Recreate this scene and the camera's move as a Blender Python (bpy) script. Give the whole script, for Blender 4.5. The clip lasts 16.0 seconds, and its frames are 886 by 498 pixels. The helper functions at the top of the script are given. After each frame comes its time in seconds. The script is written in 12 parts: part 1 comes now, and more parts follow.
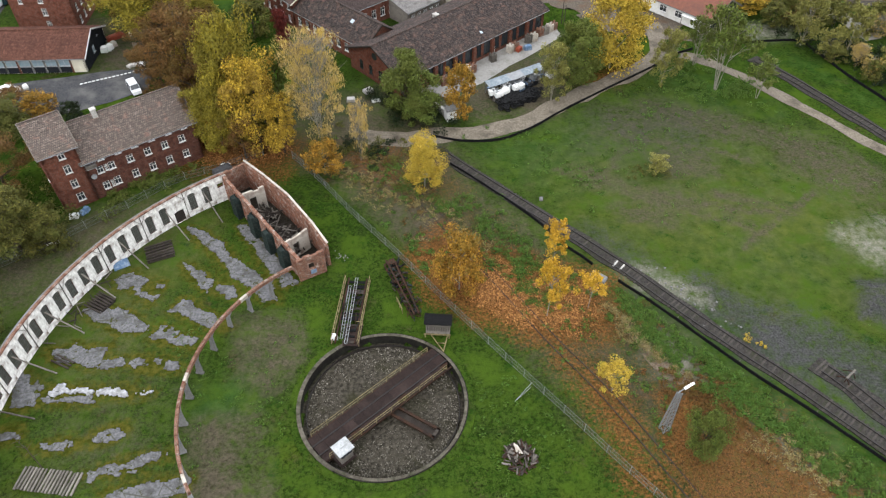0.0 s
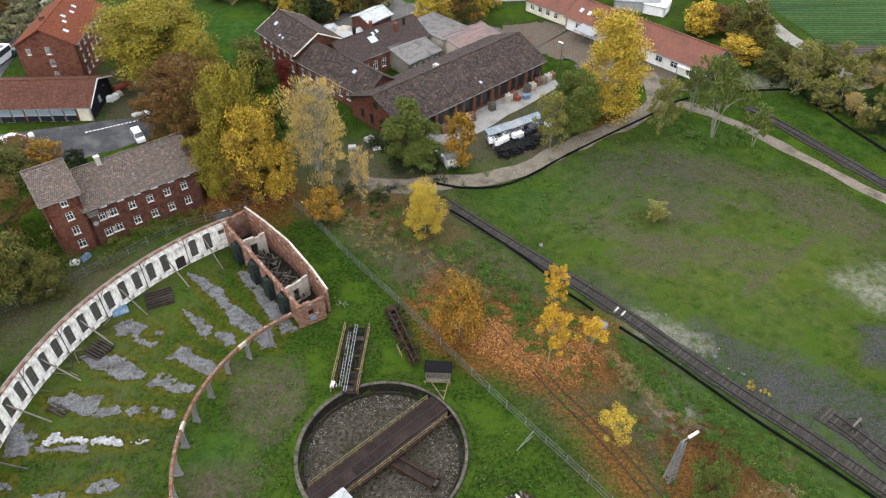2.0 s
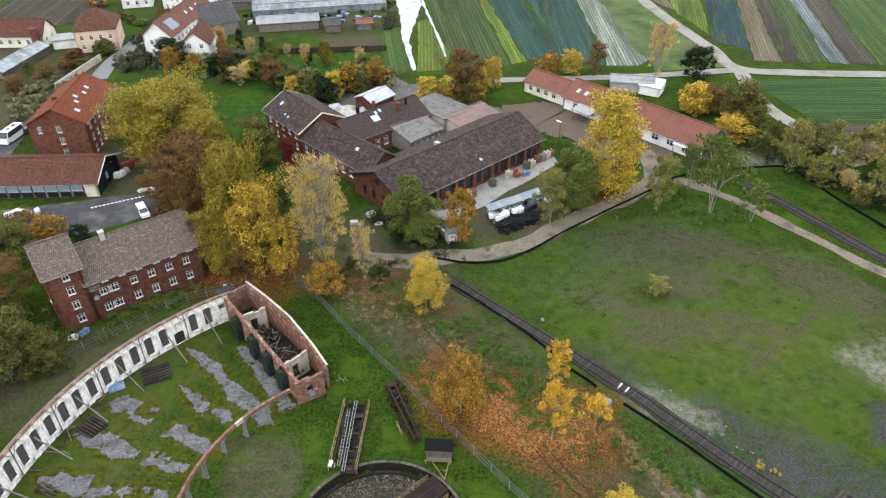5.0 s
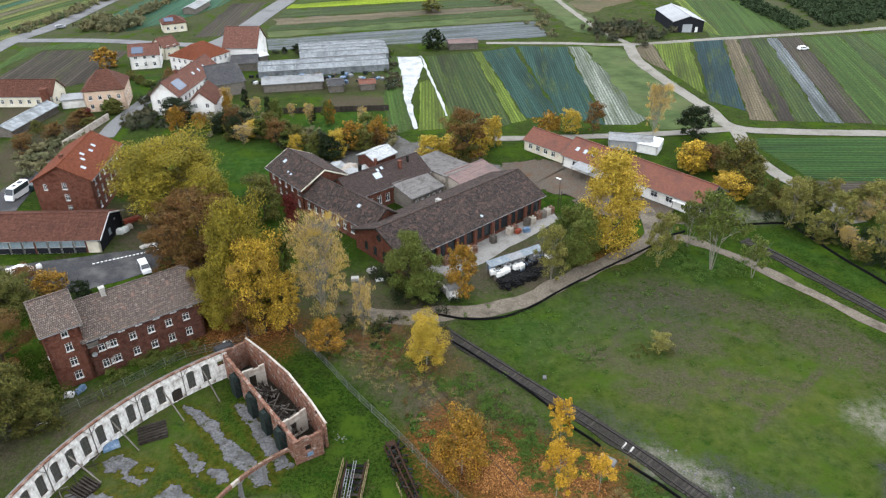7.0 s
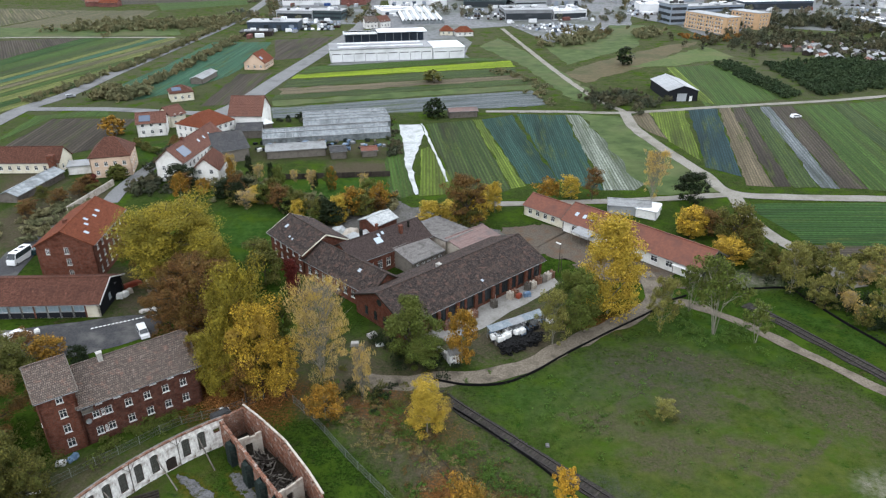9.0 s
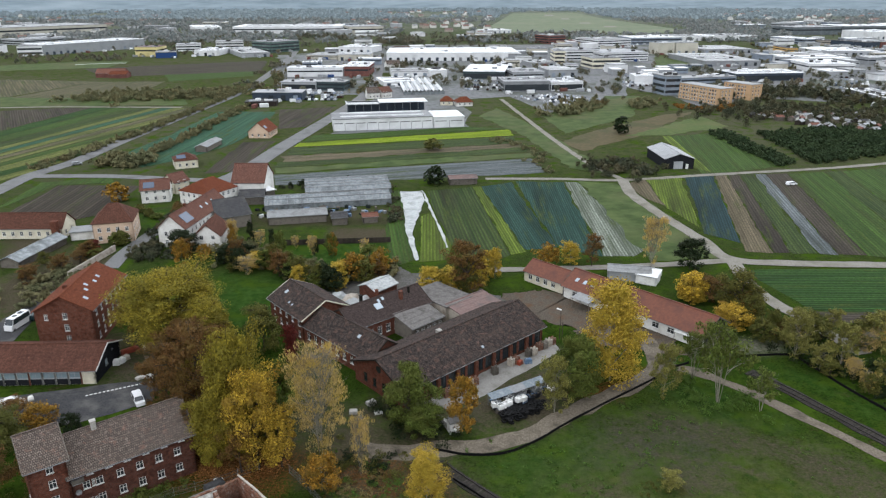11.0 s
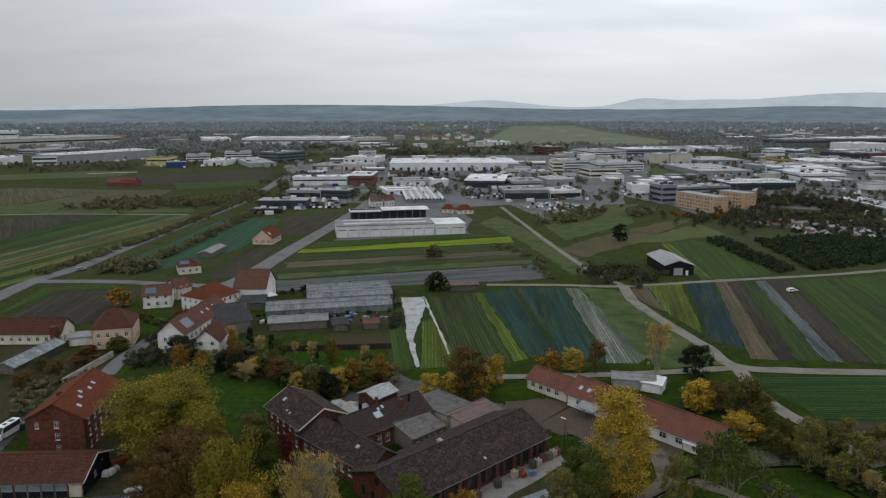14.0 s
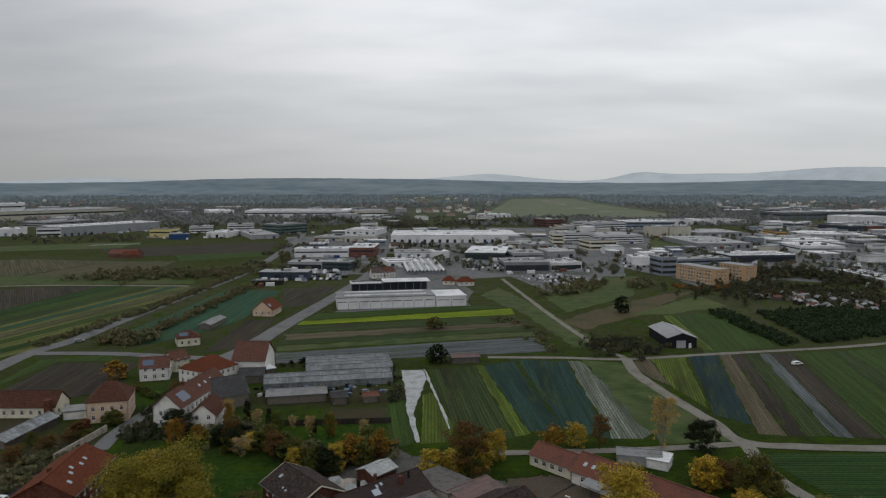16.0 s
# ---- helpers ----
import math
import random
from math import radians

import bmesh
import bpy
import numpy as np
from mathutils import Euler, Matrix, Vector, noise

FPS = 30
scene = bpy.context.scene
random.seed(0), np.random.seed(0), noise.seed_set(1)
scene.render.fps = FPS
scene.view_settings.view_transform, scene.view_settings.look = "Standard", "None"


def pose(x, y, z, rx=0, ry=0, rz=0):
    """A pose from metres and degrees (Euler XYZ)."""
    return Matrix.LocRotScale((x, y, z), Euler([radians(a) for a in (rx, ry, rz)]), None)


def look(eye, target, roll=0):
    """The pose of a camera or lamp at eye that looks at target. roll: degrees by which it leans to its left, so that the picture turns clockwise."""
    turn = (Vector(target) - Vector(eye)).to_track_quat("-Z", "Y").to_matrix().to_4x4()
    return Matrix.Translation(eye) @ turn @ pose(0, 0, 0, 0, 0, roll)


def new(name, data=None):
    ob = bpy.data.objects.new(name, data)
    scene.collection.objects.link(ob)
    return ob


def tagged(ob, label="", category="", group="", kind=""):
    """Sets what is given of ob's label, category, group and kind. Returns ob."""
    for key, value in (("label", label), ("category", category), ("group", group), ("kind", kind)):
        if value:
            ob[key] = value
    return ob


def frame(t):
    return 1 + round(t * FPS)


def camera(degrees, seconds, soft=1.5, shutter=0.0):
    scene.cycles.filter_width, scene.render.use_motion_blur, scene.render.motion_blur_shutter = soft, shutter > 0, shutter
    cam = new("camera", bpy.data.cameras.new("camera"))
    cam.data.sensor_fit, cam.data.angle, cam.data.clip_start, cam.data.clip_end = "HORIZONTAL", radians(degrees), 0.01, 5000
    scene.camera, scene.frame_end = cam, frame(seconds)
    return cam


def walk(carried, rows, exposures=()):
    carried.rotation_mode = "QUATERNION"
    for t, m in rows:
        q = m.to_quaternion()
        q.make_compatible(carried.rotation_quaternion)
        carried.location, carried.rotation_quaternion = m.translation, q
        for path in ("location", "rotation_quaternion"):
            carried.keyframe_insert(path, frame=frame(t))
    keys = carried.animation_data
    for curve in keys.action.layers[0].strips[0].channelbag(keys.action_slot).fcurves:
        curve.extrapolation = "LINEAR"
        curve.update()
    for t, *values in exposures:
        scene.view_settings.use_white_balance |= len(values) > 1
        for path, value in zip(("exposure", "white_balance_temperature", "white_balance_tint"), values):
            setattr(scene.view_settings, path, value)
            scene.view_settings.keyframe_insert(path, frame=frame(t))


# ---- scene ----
import itertools

# ---- camera: hovers in one place and tilts up ----
cam = camera(64.92, 16.0, 1.3)
EYE = (0.0, 0.0, 75.0)
PATH = [
    (0.0, -0.45, -45.46, 0.08),
    (0.5, -0.44, -44.55, 0.08),
    (1.0, -0.45, -43.55, 0.10),
    (1.5, -0.44, -42.68, 0.10),
    (2.0, -0.45, -41.65, 0.10),
    (2.5, -0.44, -40.77, 0.11),
    (3.0, -0.43, -39.76, 0.10),
    (3.5, -0.42, -38.83, 0.09),
    (4.0, -0.40, -37.71, 0.11),
    (6.5, -0.32, -32.14, 0.14),
    (7.0, -0.28, -30.90, 0.14),
    (7.5, -0.27, -29.78, 0.15),
    (8.0, -0.26, -28.35, 0.15),
    (8.5, -0.26, -27.07, 0.16),
    (9.0, -0.24, -25.60, 0.16),
    (11.5, -0.18, -18.76, 0.10),
    (12.0, -0.14, -17.27, 0.09),
    (12.5, -0.12, -15.94, 0.12),
    (13.0, -0.10, -14.42, 0.08),
    (13.5, -0.09, -13.05, 0.08),
    (14.0, -0.08, -11.50, 0.06),
    (14.5, -0.06, -10.14, 0.03),
    (15.0, -0.05, -8.56, 0.07),
    (15.5, -0.02, -7.18, 0.04),
    (16.0, 0.00, -5.60, -0.00),
]
EXPOSURE = [(0.0, 1.18, 6280, 11), (4.0, 1.21, 6220, 11), (6.5, 1.13, 6120, 11), (9.0, 0.86, 6020, 10), (11.5, 0.34, 6150, 10), (12.5, -0.07, 6150, 10), (13.5, -0.44, 6180, 9), (14.5, -0.7, 6320, 9), (16.0, -0.89, 6400, 10)]
walk(cam, [(t, pose(*EYE, 90 + pitch, roll, yaw)) for t, yaw, pitch, roll in PATH], EXPOSURE)

# ---- overcast sky and one soft sun ----
SUN_EL, SUN_AZ = radians(34), radians(208)
world = bpy.data.worlds.new("overcast_sky")
scene.world = world
world.use_nodes = True
wn, wl = world.node_tree.nodes, world.node_tree.links
sky = wn.new("ShaderNodeTexSky")
sky.sky_type, sky.sun_disc = "NISHITA", False
sky.sun_elevation, sky.sun_rotation = SUN_EL, SUN_AZ
sky.air_density, sky.dust_density = 1.0, 3.0
sky_level = wn.new("ShaderNodeVectorMath")
sky_level.operation, sky_level.inputs[3].default_value = "SCALE", 0.10
wl.new(sky.outputs[0], sky_level.inputs[0])
tc = wn.new("ShaderNodeTexCoord")
sep = wn.new("ShaderNodeSeparateXYZ")
wl.new(tc.outputs["Generated"], sep.inputs[0])
# cloud layer: flatten the dome so that clouds shrink towards the horizon
lift = wn.new("ShaderNodeMath")
lift.operation, lift.inputs[1].default_value = "ADD", 0.16
wl.new(sep.outputs["Z"], lift.inputs[0])
plane = wn.new("ShaderNodeVectorMath")
plane.operation = "DIVIDE"
comb = wn.new("ShaderNodeCombineXYZ")
for k in range(3):
    wl.new(lift.outputs[0], comb.inputs[k])
wl.new(tc.outputs["Generated"], plane.inputs[0])
wl.new(comb.outputs[0], plane.inputs[1])
stretch = wn.new("ShaderNodeMapping")
stretch.inputs["Scale"].default_value = (0.55, 1.0, 0.0)
stretch.inputs["Rotation"].default_value = (0, 0, 0.35)
wl.new(plane.outputs[0], stretch.inputs[0])
cloud = wn.new("ShaderNodeTexNoise")
cloud.inputs["Scale"].default_value, cloud.inputs["Detail"].default_value, cloud.inputs["Roughness"].default_value = 1.3, 5.0, 0.45
wl.new(stretch.outputs[0], cloud.inputs["Vector"])
cloud_ramp = wn.new("ShaderNodeValToRGB")
cloud_ramp.color_ramp.elements[0].position, cloud_ramp.color_ramp.elements[0].color = 0.34, (1.06, 1.11, 1.17, 1)
cloud_ramp.color_ramp.elements[1].position, cloud_ramp.color_ramp.elements[1].color = 0.64, (1.56, 1.57, 1.58, 1)
wl.new(cloud.outputs["Fac"], cloud_ramp.inputs[0])
glow = wn.new("ShaderNodeMapRange")
glow.inputs["From Min"].default_value, glow.inputs["From Max"].default_value = 0.0, 0.22
wl.new(sep.outputs["Z"], glow.inputs["Value"])
horizon_mix = wn.new("ShaderNodeMixRGB")
horizon_mix.inputs["Color1"].default_value = (0.91, 0.925, 0.91, 1)
wl.new(glow.outputs[0], horizon_mix.inputs["Fac"])
wl.new(cloud_ramp.outputs[0], horizon_mix.inputs["Color2"])
# the cloud is thinner towards one side
sun_way = (math.sin(SUN_AZ) * math.cos(SUN_EL), math.cos(SUN_AZ) * math.cos(SUN_EL), math.sin(SUN_EL))
towards = wn.new("ShaderNodeVectorMath")
towards.operation, towards.inputs[1].default_value = "DOT_PRODUCT", (0.5, 0.85, 0.17)
wl.new(tc.outputs["Generated"], towards.inputs[0])
veil = wn.new("ShaderNodeMapRange")
veil.interpolation_type = "SMOOTHSTEP"
for key, value in (("From Min", 0.4), ("From Max", 1.0), ("To Min", 0.8), ("To Max", 1.28)):
    veil.inputs[key].default_value = value
wl.new(towards.outputs["Value"], veil.inputs["Value"])
veiled = wn.new("ShaderNodeVectorMath")
veiled.operation = "SCALE"
wl.new(horizon_mix.outputs[0], veiled.inputs[0])
wl.new(veil.outputs[0], veiled.inputs[3])
# an overcast sky is brightest overhead
overhead = wn.new("ShaderNodeMapRange")
for key, value in (("From Min", 0.25), ("From Max", 1.0), ("To Min", 1.0), ("To Max", 1.4)):
    overhead.inputs[key].default_value = value
wl.new(sep.outputs["Z"], overhead.inputs["Value"])
domed = wn.new("ShaderNodeVectorMath")
domed.operation = "SCALE"
wl.new(veiled.outputs[0], domed.inputs[0])
wl.new(overhead.outputs[0], domed.inputs[3])
cover = wn.new("ShaderNodeMixRGB")
cover.inputs["Fac"].default_value = 0.93
wl.new(sky_level.outputs[0], cover.inputs["Color1"])
wl.new(domed.outputs[0], cover.inputs["Color2"])
background = wn["Background"] if "Background" in wn else wn.new("ShaderNodeBackground")
background.inputs["Strength"].default_value = 0.95
wl.new(cover.outputs[0], background.inputs["Color"])
sun = new("sun", bpy.data.lights.new("sun", "SUN"))
sun.data.energy, sun.data.angle, sun.data.color = 0.5, radians(25), (1.0, 0.97, 0.93)
sun.matrix_world = look((0, 0, 0), tuple(-v for v in sun_way))

# ---- materials ----
def node(tree, kind, **inputs):
    n = tree.nodes.new(kind)
    for key, value in inputs.items():
        n.inputs[key.replace("_", " ")].default_value = value
    return n


def start_material(name, rough=0.85, metal=0.0, spec=0.08):
    m = bpy.data.materials.new(name)
    m.use_nodes = True
    tree = m.node_tree
    shader = tree.nodes["Principled BSDF"]
    shader.inputs["Roughness"].default_value = rough
    shader.inputs["Metallic"].default_value = metal
    shader.inputs["Specular IOR Level"].default_value = spec
    return m, tree, shader


def deep(c):
    """Base colour as albedo: dull surfaces outdoors are darker than they seem, white ones stay."""
    level = 0.2126 * c[0] + 0.7152 * c[1] + 0.0722 * c[2]
    k = min(0.9, 0.31 + 0.72 * level)
    return tuple(k * v for v in c[:3])


def mixed(tree, fac, a, b):
    n = tree.nodes.new("ShaderNodeMixRGB")
    for socket, value in zip(("Fac", "Color1", "Color2"), (fac, a, b)):
        if isinstance(value, bpy.types.NodeSocket):
            tree.links.new(value, n.inputs[socket])
        elif isinstance(value, (int, float)):
            n.inputs[socket].default_value = value
        else:
            n.inputs[socket].default_value = (*deep(value), 1)
    return n.outputs[0]


def noise_fac(tree, vector, scale, low=0.35, high=0.65, detail=4.0, rough=0.6):
    n = node(tree, "ShaderNodeTexNoise", Scale=scale, Detail=detail, Roughness=rough)
    tree.links.new(vector, n.inputs["Vector"])
    r = node(tree, "ShaderNodeMapRange", From_Min=low, From_Max=high)
    tree.links.new(n.outputs["Fac"], r.inputs["Value"])
    return r.outputs[0]


def bumped(tree, shader, height, distance, strength=0.6):
    b = node(tree, "ShaderNodeBump", Strength=strength, Distance=distance)
    tree.links.new(height, b.inputs["Height"])
    tree.links.new(b.outputs[0], shader.inputs["Normal"])


def plain(name, c1, c2, c3=None, scale=0.6, fine=6.0, rough=0.85, metal=0.0, spec=None, bump=0.02, each=0.0):
    """Two-scale mottled surface: c1 to c2 by grain, c3 in large stains; each: how far single things or pieces differ."""
    m, tree, shader = start_material(name, rough, metal, spec if spec is not None else 0.08 if rough > 0.65 else 0.3)
    at = tree.nodes.new("ShaderNodeTexCoord").outputs["Object"]
    grain = noise_fac(tree, at, fine)
    col = mixed(tree, grain, c1, c2)
    if c3:
        col = mixed(tree, noise_fac(tree, at, scale, 0.48, 0.72, 5.0), col, c3)
    if each:
        info = tree.nodes.new("ShaderNodeObjectInfo").outputs["Random"]
        col = mixed(tree, each, col, mixed(tree, info, tuple(0.4 * v for v in c1), tuple(min(1.0, 1.5 * v) for v in c2)))
    tree.links.new(col, shader.inputs["Base Color"])
    if bump:
        bumped(tree, shader, grain, bump)
    return m


def coursed(name, c1, c2, mortar, stain, w, h, joint=0.012, rough=0.85, bump=0.015, stain_low=0.5, stain_high=0.7, patch=None, patch_at=0.54):
    """Bricks or tiles on the mesh's own metre coordinates."""
    m, tree, shader = start_material(name, rough)
    uv = tree.nodes.new("ShaderNodeTexCoord").outputs["UV"]
    b = node(tree, "ShaderNodeTexBrick", Scale=1.0, Mortar_Size=joint, Brick_Width=w, Row_Height=h, Mortar=(*deep(mortar), 1), Color1=(*deep(c1), 1), Color2=(*deep(c2), 1), Bias=0.0)
    tree.links.new(uv, b.inputs["Vector"])
    col = mixed(tree, noise_fac(tree, uv, 0.35, stain_low, stain_high, 6.0), b.outputs["Color"], stain)
    if patch:
        col = mixed(tree, noise_fac(tree, uv, 0.8, patch_at, patch_at + 0.1, 6.0, 0.7), col, patch)
    col = mixed(tree, noise_fac(tree, uv, 1.4, 0.45, 0.7, 6.0, 0.7), col, tuple(0.5 * v for v in c1))
    col = mixed(tree, noise_fac(tree, uv, 2.3, 0.55, 0.75, 5.0, 0.7), col, tuple(min(1.0, 1.45 * v) for v in c2))
    col = mixed(tree, noise_fac(tree, uv, 9.0, 0.3, 0.9), col, tuple(0.45 * v for v in c1))
    tree.links.new(col, shader.inputs["Base Color"])
    bumped(tree, shader, b.outputs["Fac"], -bump)
    return m


def leafy(name, c1, c2, c3, spread=0.25):
    """Foliage: every leaf its own shade, every plant its own lean towards c3."""
    m, tree, shader = start_material(name, 0.7, 0.0, 0.1)
    geo = tree.nodes.new("ShaderNodeNewGeometry").outputs["Random Per Island"]
    info = tree.nodes.new("ShaderNodeObjectInfo").outputs["Random"]
    at = tree.nodes.new("ShaderNodeTexCoord").outputs["Object"]
    col = mixed(tree, geo, tuple(0.42 * v for v in c1), tuple(1.15 * v for v in c2))
    col = mixed(tree, noise_fac(tree, at, 1.7, 0.45, 0.62, 3.0), col, c3)
    lean = node(tree, "ShaderNodeMapRange", To_Max=spread)
    tree.links.new(info, lean.inputs["Value"])
    col = mixed(tree, lean.outputs[0], col, c3)
    tree.links.new(col, shader.inputs["Base Color"])
    return m


def crop_rows(name, c1, c2, soil, period, angle, scale=0.05, cover=0.5):
    """A field with rows: plants c1 to c2 on soil, the rows running along the angle (degrees from x)."""
    c1, c2, soil = (tuple(0.9 * v for v in c) for c in (c1, c2, soil))
    m, tree, shader = start_material(name, 0.9)
    at = tree.nodes.new("ShaderNodeTexCoord").outputs["Object"]
    turn = node(tree, "ShaderNodeMapping", Rotation=(0, 0, radians(-angle)))
    tree.links.new(at, turn.inputs[0])
    squash = node(tree, "ShaderNodeMapping", Scale=(0.12, 1.0, 1.0))
    tree.links.new(turn.outputs[0], squash.inputs[0])
    w = node(tree, "ShaderNodeTexWave", Scale=1.0 / period * 0.3183, Distortion=1.2, Detail=2.0, Detail_Scale=0.6)
    w.bands_direction = "Y"
    tree.links.new(turn.outputs[0], w.inputs["Vector"])
    long_rows = node(tree, "ShaderNodeMapping", Scale=(0.02, 1.0, 1.0))
    tree.links.new(turn.outputs[0], long_rows.inputs[0])
    col = mixed(tree, noise_fac(tree, squash.outputs[0], 0.35, 0.35, 0.65), c1, c2)
    col = mixed(tree, noise_fac(tree, long_rows.outputs[0], 0.5, 0.42, 0.66, 3.0, 0.7), col, tuple(1.5 * v for v in c2))
    edge = node(tree, "ShaderNodeMapRange", From_Min=cover - 0.5, From_Max=cover + 0.35, To_Min=0.42)
    tree.links.new(w.outputs["Fac"], edge.inputs["Value"])
    broken = noise_fac(tree, squash.outputs[0], 0.12, 0.5, 0.75, 5.0)
    col = mixed(tree, edge.outputs[0], soil, col)
    col = mixed(tree, broken, col, soil)
    weeds = mixed(tree, noise_fac(tree, squash.outputs[0], 1.5), (0.055, 0.12, 0.02), (0.16, 0.19, 0.035))
    col = mixed(tree, noise_fac(tree, squash.outputs[0], 0.22, 0.53, 0.66, 8.0, 0.75), col, weeds)
    col = mixed(tree, noise_fac(tree, at, 1.1, 0.42, 0.72, 8.0, 0.8), col, tuple(0.4 * v for v in c1))
    tree.links.new(col, shader.inputs["Base Color"])
    bumped(tree, shader, w.outputs["Fac"], 0.15, 0.5)
    return m


BRICK_DARK = coursed("dark_red_brick", (0.23, 0.078, 0.052), (0.34, 0.125, 0.08), (0.26, 0.19, 0.155), (0.13, 0.064, 0.052), 0.26, 0.085, patch=(0.36, 0.17, 0.11), patch_at=0.56)
BRICK_RED = coursed("red_brick", (0.33, 0.105, 0.06), (0.41, 0.145, 0.085), (0.3, 0.22, 0.18), (0.2, 0.075, 0.05), 0.26, 0.085)
BRICK_OLD = coursed("weathered_brick", (0.36, 0.145, 0.085), (0.48, 0.215, 0.13), (0.44, 0.37, 0.31), (0.3, 0.18, 0.13), 0.26, 0.085, patch=(0.6, 0.53, 0.46))
BRICK_LIMED = coursed("brick_with_plaster_remains", (0.4, 0.15, 0.085), (0.52, 0.23, 0.14), (0.44, 0.37, 0.31), (0.3, 0.18, 0.13), 0.26, 0.085, patch=(0.58, 0.53, 0.47), patch_at=0.52)
LIMEWASH = plain("flaking_limewash", (0.64, 0.62, 0.58), (0.84, 0.82, 0.78), (0.3, 0.22, 0.17), 0.7, 2.0)
PLASTER_OLD = plain("stained_plaster", (0.5, 0.45, 0.38), (0.6, 0.55, 0.47), (0.36, 0.27, 0.21), 0.7, 4.0)
PLASTER_WHITE = plain("white_render", (0.72, 0.71, 0.67), (0.8, 0.79, 0.76), (0.6, 0.58, 0.53), 0.3, 2.0)
PLASTER_CREAM = plain("cream_render", (0.72, 0.67, 0.53), (0.78, 0.74, 0.6), (0.62, 0.56, 0.44), 0.3, 2.0)
PLASTER_APRICOT = plain("apricot_render", (0.7, 0.52, 0.38), (0.76, 0.58, 0.44), (0.6, 0.44, 0.32), 0.3, 2.0)
PLASTER_ORANGE = plain("orange_render", (0.66, 0.43, 0.24), (0.72, 0.49, 0.29), (0.58, 0.39, 0.23), 0.3, 2.0)
PLASTER_YELLOW = plain("yellow_render", (0.72, 0.45, 0.16), (0.78, 0.52, 0.2), (0.62, 0.38, 0.14), 0.3, 2.0)
TILE_GREY = coursed("weathered_grey_brown_tiles", (0.29, 0.235, 0.2), (0.46, 0.38, 0.325), (0.11, 0.085, 0.068), (0.24, 0.18, 0.15), 0.3, 0.38, 0.06, patch=(0.42, 0.24, 0.185), patch_at=0.55)
TILE_DARK = coursed("dark_brown_tiles", (0.085, 0.07, 0.065), (0.235, 0.185, 0.163), (0.035, 0.029, 0.026), (0.21, 0.155, 0.125), 0.3, 0.38, 0.03, patch=(0.3, 0.18, 0.14), patch_at=0.52)
TILE_BROWN = coursed("purple_brown_tiles", (0.15, 0.11, 0.1), (0.2, 0.15, 0.138), (0.06, 0.045, 0.04), (0.17, 0.125, 0.11), 0.3, 0.38, 0.02)
FIBRE_SHEET = plain("weathered_fibre_sheet", (0.21, 0.195, 0.185), (0.31, 0.29, 0.275), (0.15, 0.14, 0.125), 0.5, 3.0)
TILE_RED = coursed("red_clay_tiles", (0.36, 0.105, 0.05), (0.44, 0.15, 0.075), (0.2, 0.07, 0.045), (0.3, 0.095, 0.055), 0.3, 0.38, 0.02)
TILE_BROWNRED = coursed("brown_red_tiles", (0.25, 0.108, 0.074), (0.34, 0.16, 0.112), (0.08, 0.04, 0.03), (0.16, 0.08, 0.06), 0.3, 0.38, 0.02)
TILE_OLDRED = coursed("old_red_tiles", (0.32, 0.15, 0.11), (0.42, 0.215, 0.16), (0.18, 0.09, 0.07), (0.27, 0.15, 0.12), 0.3, 0.38, 0.02)
SHEET_RED = plain("red_brown_sheet_roof", (0.25, 0.08, 0.042), (0.32, 0.104, 0.054), (0.19, 0.07, 0.045), 0.25, 1.5, rough=0.6)
SHEET_GREY = plain("grey_sheet_roof", (0.3, 0.31, 0.31), (0.38, 0.39, 0.39), (0.24, 0.24, 0.23), 0.4, 2.0, rough=0.5)
SHEET_DARK = plain("dark_bitumen_roof", (0.1, 0.1, 0.105), (0.15, 0.15, 0.155), (0.19, 0.18, 0.17), 0.3, 2.0)
SHEET_PINK = plain("faded_red_bitumen_roof", (0.3, 0.2, 0.18), (0.36, 0.26, 0.24), (0.24, 0.2, 0.19), 0.3, 2.0)
SHEET_WHITE = plain("white_sheet_roof", (0.68, 0.69, 0.7), (0.8, 0.81, 0.82), (0.52, 0.53, 0.54), 0.08, 0.6, rough=0.5)
SHEET_PALE = plain("pale_grey_roof", (0.3, 0.31, 0.32), (0.42, 0.43, 0.44), (0.24, 0.245, 0.25), 0.1, 1.0, rough=0.6, each=0.3)
CLAD_WHITE = plain("white_cladding", (0.7, 0.71, 0.72), (0.76, 0.77, 0.78), (0.62, 0.63, 0.64), 0.1, 0.8, rough=0.5)
CLAD_GREY = plain("grey_cladding", (0.36, 0.38, 0.4), (0.44, 0.46, 0.48), (0.3, 0.31, 0.33), 0.1, 0.8, rough=0.5, each=0.3)
CLAD_BLUE = plain("blue_grey_cladding", (0.06, 0.09, 0.14), (0.08, 0.12, 0.18), (0.05, 0.07, 0.1), 0.2, 1.0, rough=0.5)
CLAD_BEIGE = plain("beige_cladding", (0.58, 0.55, 0.46), (0.64, 0.61, 0.52), (0.5, 0.48, 0.41), 0.1, 0.8, rough=0.6)
BOARD_BLACK = plain("black_boards", (0.03, 0.033, 0.04), (0.045, 0.05, 0.06), (0.06, 0.06, 0.065), 1.0, 5.0)
WHITE_PAINT = plain("white_paint", (0.74, 0.74, 0.72), (0.8, 0.8, 0.78), (0.64, 0.63, 0.6), 1.2, 6.0, rough=0.5)
OLD_WOOD = plain("grey_weathered_wood", (0.17, 0.15, 0.125), (0.3, 0.27, 0.235), (0.11, 0.095, 0.08), 0.8, 9.0, each=0.3)
